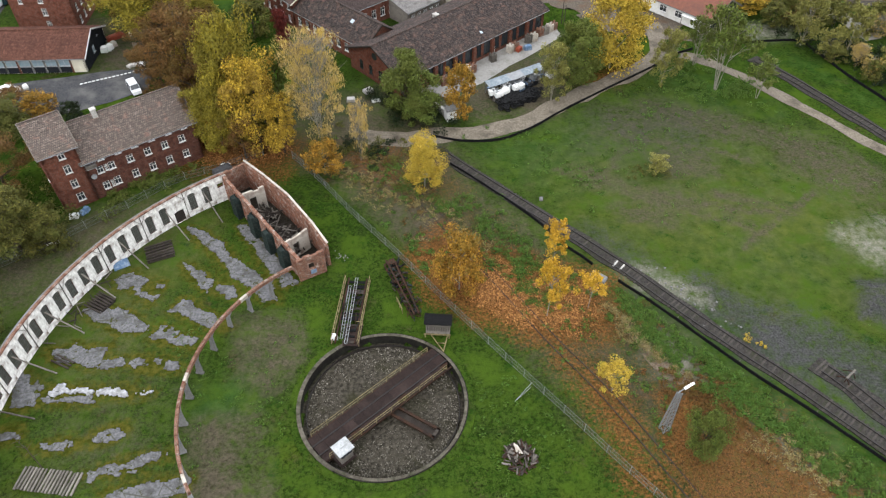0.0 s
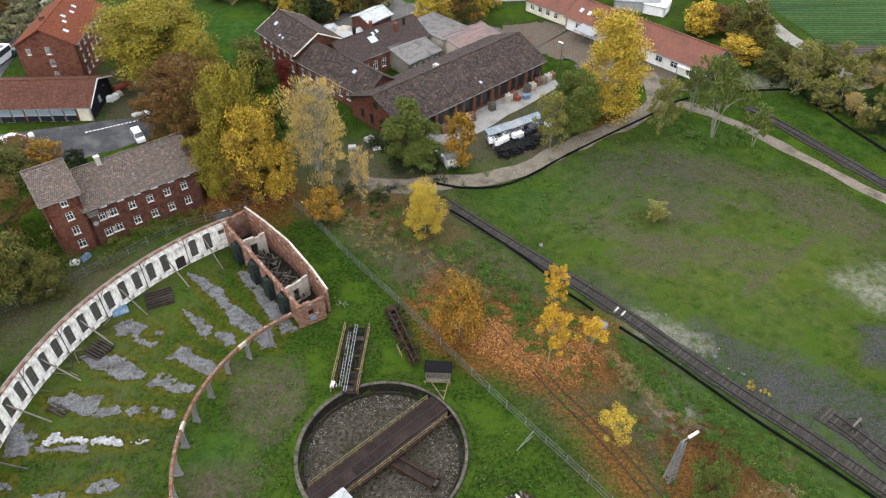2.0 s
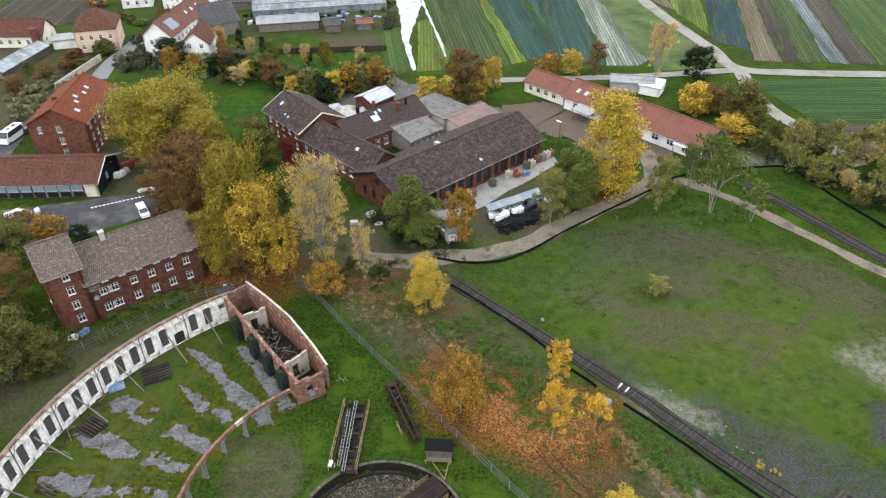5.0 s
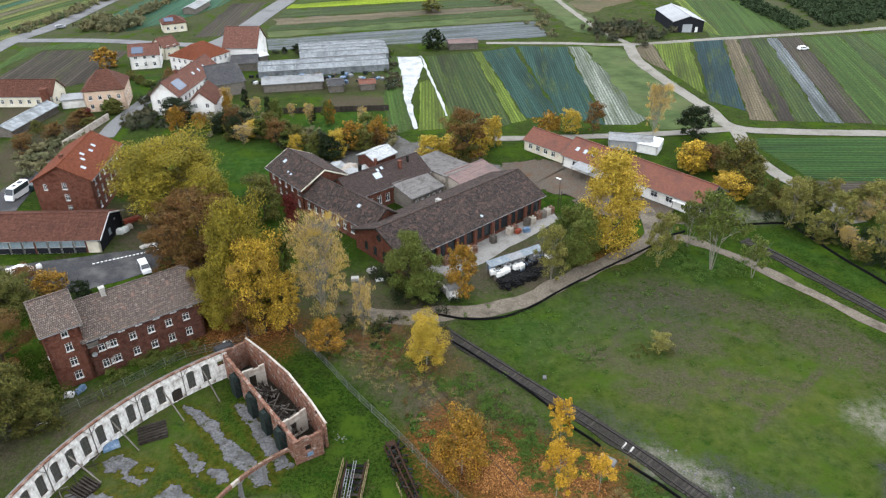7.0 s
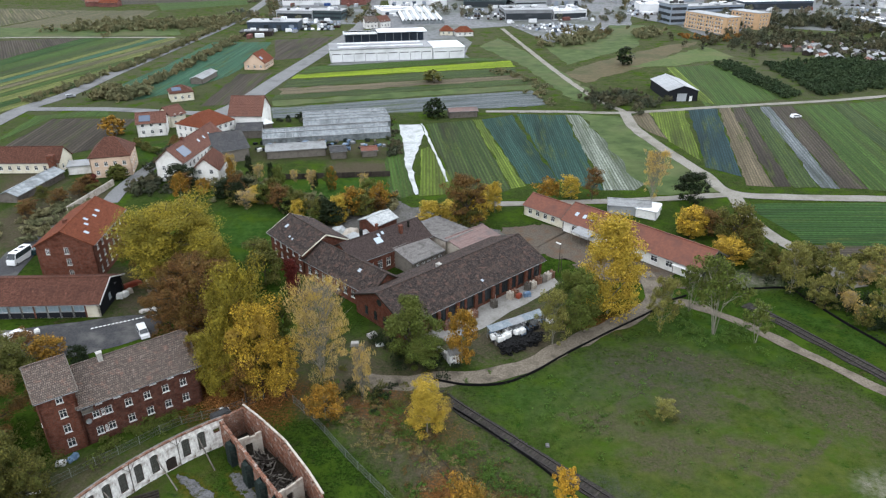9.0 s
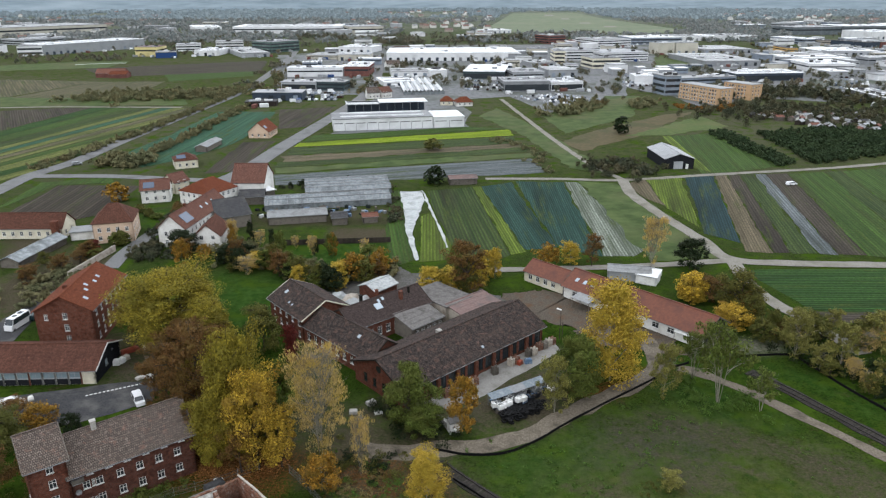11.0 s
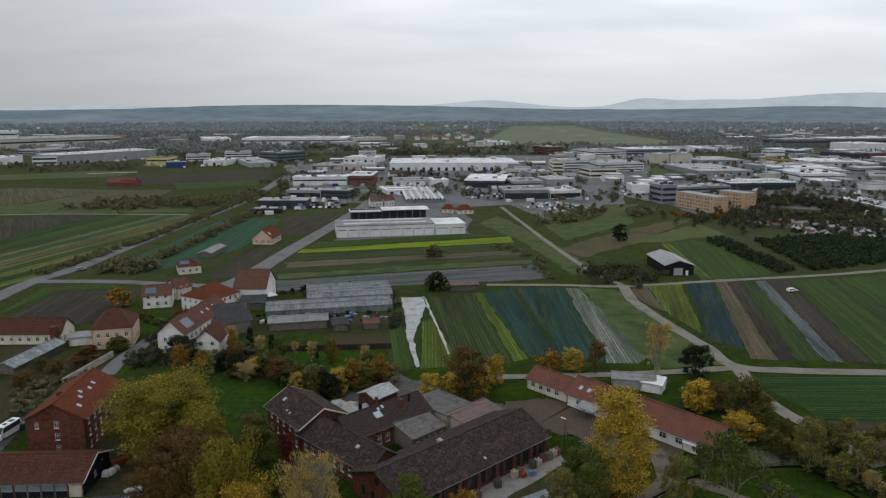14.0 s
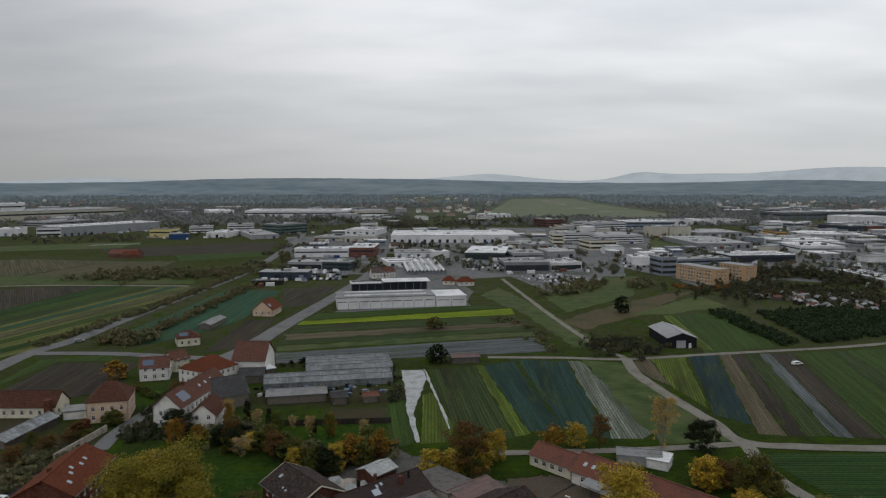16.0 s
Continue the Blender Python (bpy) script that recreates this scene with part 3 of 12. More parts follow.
def house(name, m, L, W, eave, ridge, wall_mat, roof_mat, label, category="house", windows=(), over=0.4, hip=0.0, group="", thick=0.35,
          gable_mat=None, chimneys=(), skylights=(), doors=(), course=0.38, bars=True, trim=None, frame_mat=None, apex=0.5, solar=(), floor_band=(), glazing=None):
    """A house on a footprint L x W: x along the ridge. windows: (side, x, z, w, h), the sides being s (y = 0), n (y = W), w (x = 0), e (x = L)."""
    top = thing(name, m, label, category, group)
    sides = {"s": (L, at(0, 0, 0)), "e": (W, at(L, 0, 0, 90)), "n": (L, at(L, W, 0, 180)), "w": (W, at(0, W, 0, 270))}
    for side, (length, sm) in sides.items():
        mine = [w for w in windows if w[0] == side] + [d for d in doors if d[0] == side]
        wm = gable_mat if gable_mat and side in "ew" else wall_mat
        shape = wall_shape(length, 0, eave, [w[1:5] for w in mine], thick)
        if not hip and side in "ew" and ridge > eave:
            k = apex if side == "e" else 1 - apex
            shape.hull([(0, 0, eave), (length, 0, eave), (length * k, 0, ridge - 0.05)][::1], [(0, thick, eave), (length, thick, eave), (length * k, thick, ridge - 0.05)])
        wall = part("wall", shape, wm, top, "", sm)
        for w in mine:
            if w in doors:
                leaf = part("door", Shape().box(0, 0.12, 0, w[3], 0.18, w[4]), w[5] if len(w) > 5 else OLD_WOOD, wall, "", at(w[1], 0, w[2]))
            else:
                add_window(wall, w[1], w[2], w[3], w[4], bars if len(w) < 6 else w[5], frame_mat, glazing=glazing)
        for z in floor_band:
            part("string_course", Shape().box(-0.06, -0.06, z, length + 0.06, 0.0, z + 0.16), wm, wall)
    t = 0.16
    if ridge <= eave + 0.01:
        part("roof", Shape().box(-over, -over, eave, L + over, W + over, eave + 0.3), roof_mat, top)
        base_roof = None
    elif hip:
        rs = Shape()
        o = over
        z0 = eave - over * (ridge - eave) / (W / 2) * 0.6
        A, B, C, D = (-o, -o, z0), (L + o, -o, z0), (L + o, W + o, z0), (-o, W + o, z0)
        P, Q = (hip, W / 2, ridge), (L - hip, W / 2, ridge)
        slope(rs, A, B, Q, P, t, course)
        slope(rs, C, D, P, Q, t, course)
        slope(rs, B, C, Q, Q, t, course)
        slope(rs, D, A, P, P, t, course)
        base_roof = part("roof", rs, roof_mat, top)
    else:
        rs = Shape()
        yr = W * apex
        k1, k2 = (ridge - eave) / max(yr, 0.01), (ridge - eave) / max(W - yr, 0.01)
        slope(rs, (-over, -over, eave - over * k1 + t), (L + over, -over, eave - over * k1 + t), (L + over, yr, ridge + t), (-over, yr, ridge + t), t, course)
        if apex < 0.99:
            slope(rs, (L + over, W + over, eave - over * k2 + t), (-over, W + over, eave - over * k2 + t), (-over, yr, ridge + t), (L + over, yr, ridge + t), t, course)
        rs.beam((-over, yr, ridge + t + 0.05), (L + over, yr, ridge + t + 0.05), 0.28, 0.18)
        base_roof = part("roof", rs, roof_mat, top)
        if trim:
            for x in (-over - 0.05, L + over + 0.05):
                ts = Shape()
                ts.beam((x, -over, eave - over * k1 + 0.05), (x, yr, ridge + 0.08), 0.08, 0.28)
                if apex < 0.99:
                    ts.beam((x, W + over, eave - over * k2 + 0.05), (x, yr, ridge + 0.08), 0.08, 0.28)
                part("bargeboard", ts, trim, top)
        gs = Shape().beam((-over, -over - 0.06, eave - over * k1 + 0.06), (L + over, -over - 0.06, eave - over * k1 + 0.06), 0.14, 0.12, 6)
        part("gutter", gs, GALVANISED, top)
    yr = W * apex
    for x, y, s, h, cm in chimneys:
        zr = ridge - abs(y - yr) / max(yr if y < yr else W - yr, 0.01) * (ridge - eave)
        ch = part("chimney", Shape().box(x - s / 2, y - s / 2, zr - 0.3, x + s / 2, y + s / 2, zr + h).box(x - s / 2 - 0.08, y - s / 2 - 0.08, zr + h, x + s / 2 + 0.08, y + s / 2 + 0.08, zr + h + 0.12), cm, base_roof or top)
    for group_of, gmat, gname in ((skylights, SKYLIGHT, "skylight"), (solar, SOLAR, "solar_panel")):
        for x, s, w, h in group_of:
            # lies on the y = 0 slope, s along it from the eaves as a share
            k = (ridge - eave) / yr
            d = Vector((0, 1, k)).normalized()
            nrm = Vector((0, -d.z, d.y))
            o = Vector((x, yr * s, eave + (ridge - eave) * s + t)) + nrm * 0.09
            a, b = o, o + Vector((w, 0, 0))
            c, e = b + d * h, a + d * h
            pane = part(gname, Shape().hull([v - nrm * 0.08 for v in (a, b, c, e)], [v + nrm * 0.04 for v in (a, b, c, e)]), gmat, base_roof or top)
    return top


# ---- trees ----
def leaf_cloud(rng, centres, radii, count, size, flat=1.0, narrow=1.0, upright=0.0):
    """Leaf sprays scattered over the shells of many lobes, as an array of four-cornered leaves."""
    pick = rng.integers(0, len(centres), count)
    d = rng.normal(size=(count, 3))
    d /= np.linalg.norm(d, axis=1)[:, None]
    r = radii[pick] * (0.35 + 0.85 * rng.random(count) ** 0.6)
    c = centres[pick] + d * r[:, None] * np.array((1, 1, flat))
    n = d + rng.normal(scale=0.6, size=(count, 3)) + np.array((0, 0, 0.35))
    n /= np.linalg.norm(n, axis=1)[:, None]
    u = np.cross(n, rng.normal(size=(count, 3)))
    u /= np.linalg.norm(u, axis=1)[:, None] + 1e-9
    if upright:
        # twigs that fan out upwards from the stem
        u = u * (1 - upright) + upright * (np.array((0, 0, 1.0)) + 0.35 * c * np.array((1, 1, 0)))
        u /= np.linalg.norm(u, axis=1)[:, None]
    w = np.cross(n, u)
    s = size * (0.6 + 0.8 * rng.random(count))[:, None]
    a = narrow * (0.5 + 0.3 * rng.random(count)[:, None])
    return np.stack([c - u * s, c - w * s * a + u * s * 0.2, c + u * s, c + w * s * a - n * s * 0.3], 1)


def leaf_mesh(name, quads, material):
    me = bpy.data.meshes.new(name)
    v = quads.reshape(-1, 3)
    me.from_pydata(v.tolist(), [], np.arange(len(v)).reshape(-1, 4).tolist())
    me.materials.append(material)
    return me


TREE_MESHES = {}


def tree_meshes(kind, variant, level="near"):
    """Trunk and crown of one tree, 1 m in crown radius and its kind's usual height; huge to far by its leaf count."""
    key, far = (kind, variant, level), level == "far"
    if key in TREE_MESHES:
        return TREE_MESHES[key]
    spec = TREES[kind]
    rng = np.random.default_rng(sum(map(ord, kind)) * 7 + variant)
    s = Shape()
    stems, tall = spec.get("stems", 1), spec["tall"]
    bottom, lobes = spec["bottom"], spec["lobes"]
    tips = []
    for k in range(stems):
        turn = rng.random() * 6.28
        lean = spec.get("lean", 0.1) * (0.4 + rng.random()) * (1.0 if stems > 1 else 0.5)
        foot = Vector((math.cos(turn) * 0.05 * (stems > 1), math.sin(turn) * 0.05 * (stems > 1), -0.02))
        mid = Vector((math.cos(turn) * lean * 0.5, math.sin(turn) * lean * 0.5, 0.45))
        head = Vector((math.cos(turn) * lean, math.sin(turn) * lean, 0.95))
        w = spec.get("girth", 0.04) * tall / 2.4 / math.sqrt(stems)
        s.beam(foot, mid, w * 2, sides=7, w2=w * 1.3)
        s.beam(mid, head, w * 1.3, sides=6, w2=w * 0.25)
        limbs = spec.get("limbs", 9)
        for i in range(limbs if not far else 4):
            z = bottom + 0.05 + (0.85 - bottom) * (i + rng.random()) / limbs
            base = foot.lerp(mid, z / 0.45) if z < 0.45 else mid.lerp(head, min(1, (z - 0.45) / 0.48))
            th = rng.random() * 6.28
            rise = spec.get("rise", 0.16) * (0.6 + rng.random())
            f = min(1.0, max(0.0, (z + rise * 0.5 - bottom) / (1 - bottom)))
            reach = 0.82 * spec["outline"](f) * (0.6 + 0.45 * rng.random())
            tip = base + Vector((math.cos(th) * reach, math.sin(th) * reach, rise * (0.4 + reach)))
            tip.z = min(tip.z, 0.97)
            s.beam(base, tip, w * 0.8, sides=5, w2=w * 0.15)
            tips.append(tip)
            for j in range(spec.get("twigs", 2)):
                q = base.lerp(tip, 0.4 + 0.5 * (j + rng.random()) / spec.get("twigs", 2))
                side = q.lerp(tip, 0.5) + Vector((*rng.normal(scale=0.2, size=2), abs(rng.normal(scale=0.07))))
                s.beam(q, side, w * 0.35, sides=4, w2=w * 0.1)
                tips.append(side)
    centres, radii = [], []
    for i in range(lobes):
        if i < len(tips) and rng.random() < 0.75:
            t = tips[i]
            centres.append((t.x, t.y, min(max(t.z, bottom), 0.97)))
        else:
            f = rng.random() ** spec.get("top", 0.8)
            rmax = spec["outline"](f) * 0.9
            th, rr = rng.random() * 6.28, rmax * math.sqrt(0.2 + 0.8 * rng.random())
            centres.append((math.cos(th) * rr, math.sin(th) * rr, bottom + f * (1 - bottom) * 0.95))
        radii.append(spec["lobe"] * (0.55 + 0.8 * rng.random()))
    s.v = [(x, y, z * tall) for x, y, z in s.v]
    c = np.array(centres) * np.array((1, 1, tall))
    share, grow = {"huge": (5.5, 0.42), "big": (2.6, 0.6), "near": (1.3, 0.8), "middle": (0.55, 1.2), "far": (0.084, 3.0)}[level]
    q = leaf_cloud(rng, c, np.array(radii), max(160, int(spec["leaves"] * share)), spec["leaf"] * grow, spec.get("flat", 0.8), spec.get("narrow", 1.0), spec.get("upright", 0.0))
    TREE_MESHES[key] = (s.mesh("trunk", spec["bark"], uv=False), leaf_mesh("crown", q, spec["mat"]))
    return TREE_MESHES[key]


def round_crown(f):
    return max(0.12, math.sin(math.pi * min(1.0, 0.12 + 0.88 * f)) ** 0.6)


def birch_crown(f):
    return max(0.14, (1 - f ** 2.4) ** 0.6 * min(1.0, 0.62 + 1.2 * f))


def fan_crown(f):
    return max(0.12, math.sin(math.pi * min(1.0, 0.05 + 0.85 * f)) ** 0.8)


def cone_crown(f):
    return max(0.06, (1 - f) * 0.95)


TREES = {
    "maple": dict(mat=LEAF_GOLDGREEN, bark=BARK, tall=2.6, bottom=0.12, lobes=170, lobe=0.23, leaves=12500, leaf=0.042, outline=round_crown, limbs=16, twigs=3),
    "gold": dict(mat=LEAF_GOLD, bark=BARK, tall=2.6, bottom=0.14, lobes=95, lobe=0.2, leaves=8500, leaf=0.042, outline=round_crown, limbs=16, twigs=3),
    "brown": dict(mat=LEAF_BROWN, bark=BARK, tall=2.8, bottom=0.14, lobes=95, lobe=0.19, leaves=6800, leaf=0.038, outline=round_crown, limbs=18, twigs=3),
    "olive": dict(mat=LEAF_OLIVE, bark=BARK, tall=2.4, bottom=0.06, lobes=80, lobe=0.22, leaves=7200, leaf=0.046, outline=round_crown, limbs=14, twigs=3),
    "birch": dict(mat=LEAF_YELLOW, bark=BARK_PALE, tall=3.2, bottom=0.06, lobes=130, lobe=0.23, leaves=9000, leaf=0.045, outline=birch_crown, girth=0.02, limbs=16, rise=0.2),
    "orange": dict(mat=LEAF_ORANGE, bark=BARK_PALE, tall=2.2, bottom=0.06, lobes=70, lobe=0.22, leaves=4600, leaf=0.055, outline=round_crown, girth=0.025, limbs=12),
    "thin": dict(mat=LEAF_AMBER, bark=BARK_PALE, tall=2.8, bottom=0.22, lobes=40, lobe=0.2, leaves=2400, leaf=0.06, outline=birch_crown, girth=0.02, limbs=12),
    "bare": dict(mat=LEAF_TWIG, bark=BARK_PALE, tall=3.4, bottom=0.08, lobes=170, narrow=0.06, upright=0.82, lobe=0.17, leaves=6000, leaf=0.075, outline=fan_crown, girth=0.013, limbs=40, rise=0.36, stems=3, lean=0.28, twigs=5),
    "green": dict(mat=LEAF_GREEN, bark=BARK, tall=2.2, bottom=0.08, lobes=80, lobe=0.22, leaves=7500, leaf=0.048, outline=round_crown, limbs=14, twigs=3),
    "airy": dict(mat=LEAF_GREEN, bark=BARK_PALE, tall=2.4, bottom=0.32, lobes=60, lobe=0.2, leaves=4200, leaf=0.045, outline=round_crown, stems=5, lean=0.5, limbs=6),
    "dark": dict(mat=LEAF_DARK, bark=BARK, tall=2.2, bottom=0.06, lobes=70, lobe=0.22, leaves=6000, leaf=0.05, outline=round_crown, limbs=12),
    "fir": dict(mat=LEAF_DARK, bark=BARK, tall=3.0, bottom=0.05, lobes=80, lobe=0.16, leaves=4200, leaf=0.06, outline=cone_crown, limbs=14, rise=0.0),
    "sparse": dict(mat=LEAF_YELLOW, bark=BARK_PALE, tall=2.6, bottom=0.3, lobes=36, lobe=0.2, leaves=1900, leaf=0.05, outline=round_crown, girth=0.02, stems=4, lean=0.5, limbs=7, rise=0.3),
    "willow": dict(mat=LEAF_DULL, bark=BARK_PALE, tall=2.6, bottom=0.05, lobes=80, lobe=0.2, leaves=7000, leaf=0.042, outline=round_crown, girth=0.022, stems=3, lean=0.3, limbs=12, rise=0.24),
    "redbush": dict(mat=LEAF_RED, bark=BARK, tall=2.0, bottom=0.06, lobes=50, lobe=0.24, leaves=3600, leaf=0.06, outline=round_crown, limbs=8),
}
TREE_WORDS = {
    "maple": "broad maple with yellow-green leaves", "gold": "maple with golden-yellow leaves", "brown": "broad tree with russet-brown leaves", "olive": "dense tree with olive-brown leaves",
    "birch": "slender birch with bright yellow leaves", "orange": "young tree with orange leaves", "thin": "thin birch with few orange leaves",
    "sparse": "sparse sapling with thin yellow leaves", "bare": "almost bare poplar with straw-coloured twigs", "green": "leafy green tree", "airy": "many-stemmed tree with green leaves",
    "dark": "dense dark green tree", "fir": "dark green conifer", "willow": "young willow with dull yellow-green leaves", "redbush": "shrub with dark red leaves"}
TREE_COUNT = [0]


def tree(kind, x, y, h, r, name="tree", where="", z=0.0):
    TREE_COUNT[0] += 1
    n = TREE_COUNT[0]
    away = math.hypot(x, y)
    trunk, crown = tree_meshes(kind, n % 3, "far" if away > 230 else "huge" if r > 0.055 * away else "big" if r > 0.032 * away else "near" if r > 0.022 * away else "middle")
    top = thing(name, at(x, y, z, (n * 97) % 360), TREE_WORDS[kind] + where, name, "")
    top.scale = (r * 1.15, r * 1.15, h / TREES[kind]["tall"])
    part("trunk", trunk, None, top)
    part("crown", crown, None, top)
    return top

# ---- the ground: one sheet to the horizon, sinking into the turntable pit ----
CX, CY = -7.2, 47.2
PIT_R, PIT_Z = 10.35, -1.45


def lines(lo, hi, fine, far):
    inner = list(np.arange(lo, hi + 0.01, fine))
    out, step, v = [], fine, hi
    while v < far:
        step *= 1.09
        v += step
        out.append(v)
    back, step, v = [], fine, lo
    while v > -far:
        step *= 1.09
        v -= step
        back.append(v)
    return np.array(back[::-1] + inner + out)


def inside(px, py, ring):
    """Signed distance to a closed outline, positive inside."""
    best = np.full(px.shape, 1e9)
    odd = np.zeros(px.shape, bool)
    for (ax, ay), (bx, by) in zip(ring, list(ring[1:]) + [ring[0]]):
        dx, dy = bx - ax, by - ay
        t = np.clip(((px - ax) * dx + (py - ay) * dy) / (dx * dx + dy * dy + 1e-9), 0, 1)
        best = np.minimum(best, np.hypot(px - ax - t * dx, py - ay - t * dy))
        cross = ((ay > py) != (by > py)) & (px < (bx - ax) * (py - ay) / (by - ay + 1e-12) + ax)
        odd ^= cross
    return np.where(odd, best, -best)


def value_noise(px, py, cell, seed):
    rng = np.random.default_rng(seed)
    table = rng.random((256, 256))
    x, y = px / cell, py / cell
    i, j = np.floor(x).astype(int), np.floor(y).astype(int)
    u, v = x - i, y - j
    u, v = u * u * (3 - 2 * u), v * v * (3 - 2 * v)
    g00, g10, g01, g11 = (table[(i + a) % 256, (j + b) % 256] for a, b in ((0, 0), (1, 0), (0, 1), (1, 1)))
    return (g00 * (1 - u) + g10 * u) * (1 - v) + (g01 * (1 - u) + g11 * u) * v


def ragged_noise(px, py, cell, seed):
    return 0.55 * value_noise(px, py, cell, seed) + 0.3 * value_noise(px, py, cell / 2.3, seed + 1) + 0.15 * value_noise(px, py, cell / 5.1, seed + 2)


# broken floors of the roundhouse between the engine tracks
SLAB_RINGS = [
    [(-49.3, 62.4), (-47.5, 62.4), (-44.5, 62.7), (-41.6, 60.9), (-39.6, 58.7), (-43.1, 58.4), (-47.6, 60.2)],
    [(-47.0, 68.0), (-45.0, 69.6), (-43.6, 68.5), (-42.1, 67.9), (-42.8, 66.3), (-40.3, 64.7), (-40.4, 63.6), (-43.1, 64.7), (-44.1, 66.7), (-45.8, 66.2)],
    [(-41.7, 67.4), (-39.9, 67.4), (-39.5, 66.5), (-40.4, 65.9)],
    [(-37.4, 62.0), (-36.2, 64.3), (-34.5, 63.6), (-33.1, 62.1), (-30.3, 60.7), (-28.5, 58.4), (-31.5, 59.3), (-33.3, 60.4)],
    [(-39.0, 57.4), (-38.1, 59.6), (-35.9, 58.6), (-32.8, 57.2), (-32.7, 55.5), (-35.3, 56.2)],
    [(-52.1, 55.5), (-50.2, 55.9), (-48.5, 56.4), (-47.2, 55.8), (-43.9, 56.0), (-44.7, 54.3), (-44.4, 52.5), (-47.1, 53.5), (-50.0, 53.5)],
    [(-44.4, 53.7), (-41.2, 54.0), (-41.0, 52.6), (-43.9, 52.6)],
    [(-40.6, 53.6), (-39.7, 54.5), (-37.5, 54.0), (-34.5, 53.5), (-33.3, 52.3), (-39.3, 52.1)],
    [(-49.9, 48.1), (-43.8, 48.3), (-43.1, 47.5), (-48.3, 47.2)],
    [(-53.9, 49.2), (-53.8, 51.9), (-52.3, 51.5), (-50.2, 49.3), (-50.4, 47.2), (-53.0, 46.4)],
    [(-39.2, 78.9), (-36.4, 77.9), (-33.2, 75.2), (-30.3, 71.6), (-26.9, 68.9), (-24.4, 67.2), (-22.8, 63.8), (-24.6, 63.8), (-27.5, 66.5), (-30.4, 68.7), (-33.8, 73.0), (-37.0, 76.0)],
    [(-37.9, 71.2), (-35.6, 69.9), (-32.6, 67.1), (-33.2, 65.5), (-35.1, 67.3), (-36.5, 68.8)],
    [(-32.1, 67.3), (-30.0, 66.7), (-27.7, 64.1), (-29.6, 64.4), (-32.3, 65.7)],
    [(-42.5, 42.1), (-41.1, 43.3), (-38.4, 44.3), (-38.2, 43.0), (-40.0, 42.1), (-42.0, 41.7)],
    [(-53.8, 43.3), (-51.1, 43.8), (-50.4, 42.6), (-53.2, 41.8)],
    [(-48.9, 41.5), (-43.6, 42.3), (-43.3, 41.3), (-48.2, 40.9)],
    [(-40.7, 38.0), (-38.0, 39.1), (-35.4, 40.0), (-32.8, 40.7), (-32.8, 39.7), (-35.4, 39.0), (-38.3, 37.9), (-40.1, 37.3)],
    [(-32.6, 40.6), (-31.5, 41.0), (-31.4, 40.1), (-32.3, 40.0)],
    [(-38.3, 35.7), (-34.6, 36.5), (-31.6, 37.2), (-28.6, 37.3), (-29.2, 35.6), (-32.8, 34.7), (-37.3, 34.8)],
    [(-31.2, 78.9), (-29.0, 78.1), (-25.8, 74.1), (-23.2, 70.6), (-20.8, 67.2), (-22.6, 66.4), (-24.9, 69.5), (-28.1, 74.1)],
    [(-37.7, 38.0), (-35.7, 38.4), (-35.3, 38.0), (-37.2, 37.4)],
    [(-41.7, 60.1), (-39.8, 59.3), (-39.9, 58.6), (-41.6, 59.2)],
    [(-35.5, 69.6), (-34.0, 68.9), (-34.3, 68.0)],
]
PIT_EDGES = [[(-49.5, 49.2), (-47.9, 49.7), (-40.7, 49.4), (-39.5, 49.5), (-39.2, 48.4), (-44.7, 48.7), (-48.9, 48.6)], [(-39.2, 49.2), (-36.4, 48.9), (-37.1, 48.1), (-38.6, 48.4)]]
# overgrown spoil heaps: x, y, radius, height
SPOIL_HEAPS = [(61.3, 62.8, 3.4, 1.7), (-26.7, 58.1, 3.4, 0.7), (-24.9, 52.6, 1.5, 0.6), (-25.7, 42.8, 2.8, 0.7), (-24.2, 37.1, 2.6, 0.7)]
RUTS = [[(29.7, 88.1), (37.2, 86.1), (46.3, 82.3), (55.8, 81.2)], [(29.9, 86.6), (35.9, 84.3), (43.0, 80.4), (49.3, 77.7)], [(29.1, 92.5), (31.4, 97.2), (36.1, 98.4)], [(46.2, 73.5), (51.3, 78.4), (61.4, 86.3)], [(19.9, 92.6), (24.7, 89.3), (30.2, 88.1)], [(37.5, 100.4), (47.0, 98.3), (53.8, 94.6)], [(44.0, 106.3), (54.0, 105.0), (58.6, 103.2)]]
# where the ground cover changes: (kind, strength, softness in metres, outline)
COVER = []


def patch(*entry):
    COVER.append(entry)


patch("leaf", 1.0, 5, [(-3.1, 72.2), (1.0, 75.1), (8.6, 72.1), (17.1, 69.1), (24.1, 66.8), (22.9, 59.6), (18.2, 56.8), (11.5, 58.2), (5.6, 61.8), (0.1, 65.4)])
patch("leaf", 0.5, 6, [(28.1, 44.3), (38.0, 45.0), (41.1, 40.0), (47.9, 34.3), (47.2, 30.1), (28.4, 30.2), (25.3, 38.0)])
patch("leaf", 0.8, 6, [(-45.7, 103.8), (-34.3, 102.8), (-25.6, 99.1), (-27.0, 94.7), (-33.5, 93.6), (-42.5, 94.8)])
patch("leaf", 0.7, 4, [(27.8, 120.5), (44.7, 128.9), (42.9, 126.5), (29.6, 117.9)])
patch("leaf", 0.45, 6, [(-23.5, 97.8), (-7.7, 99.2), (2.1, 88.4), (-5.4, 88.5)])
patch("earth", 0.55, 8, [(-16.5, 97.7), (-1.7, 100.0), (7.6, 85.5), (15.5, 73.8), (24.6, 62.6), (33.4, 48.6), (41.1, 40.0), (48.2, 31.3), (32.4, 33.3), (19.9, 48.8), (9.6, 62.7), (-3.4, 82.9)])
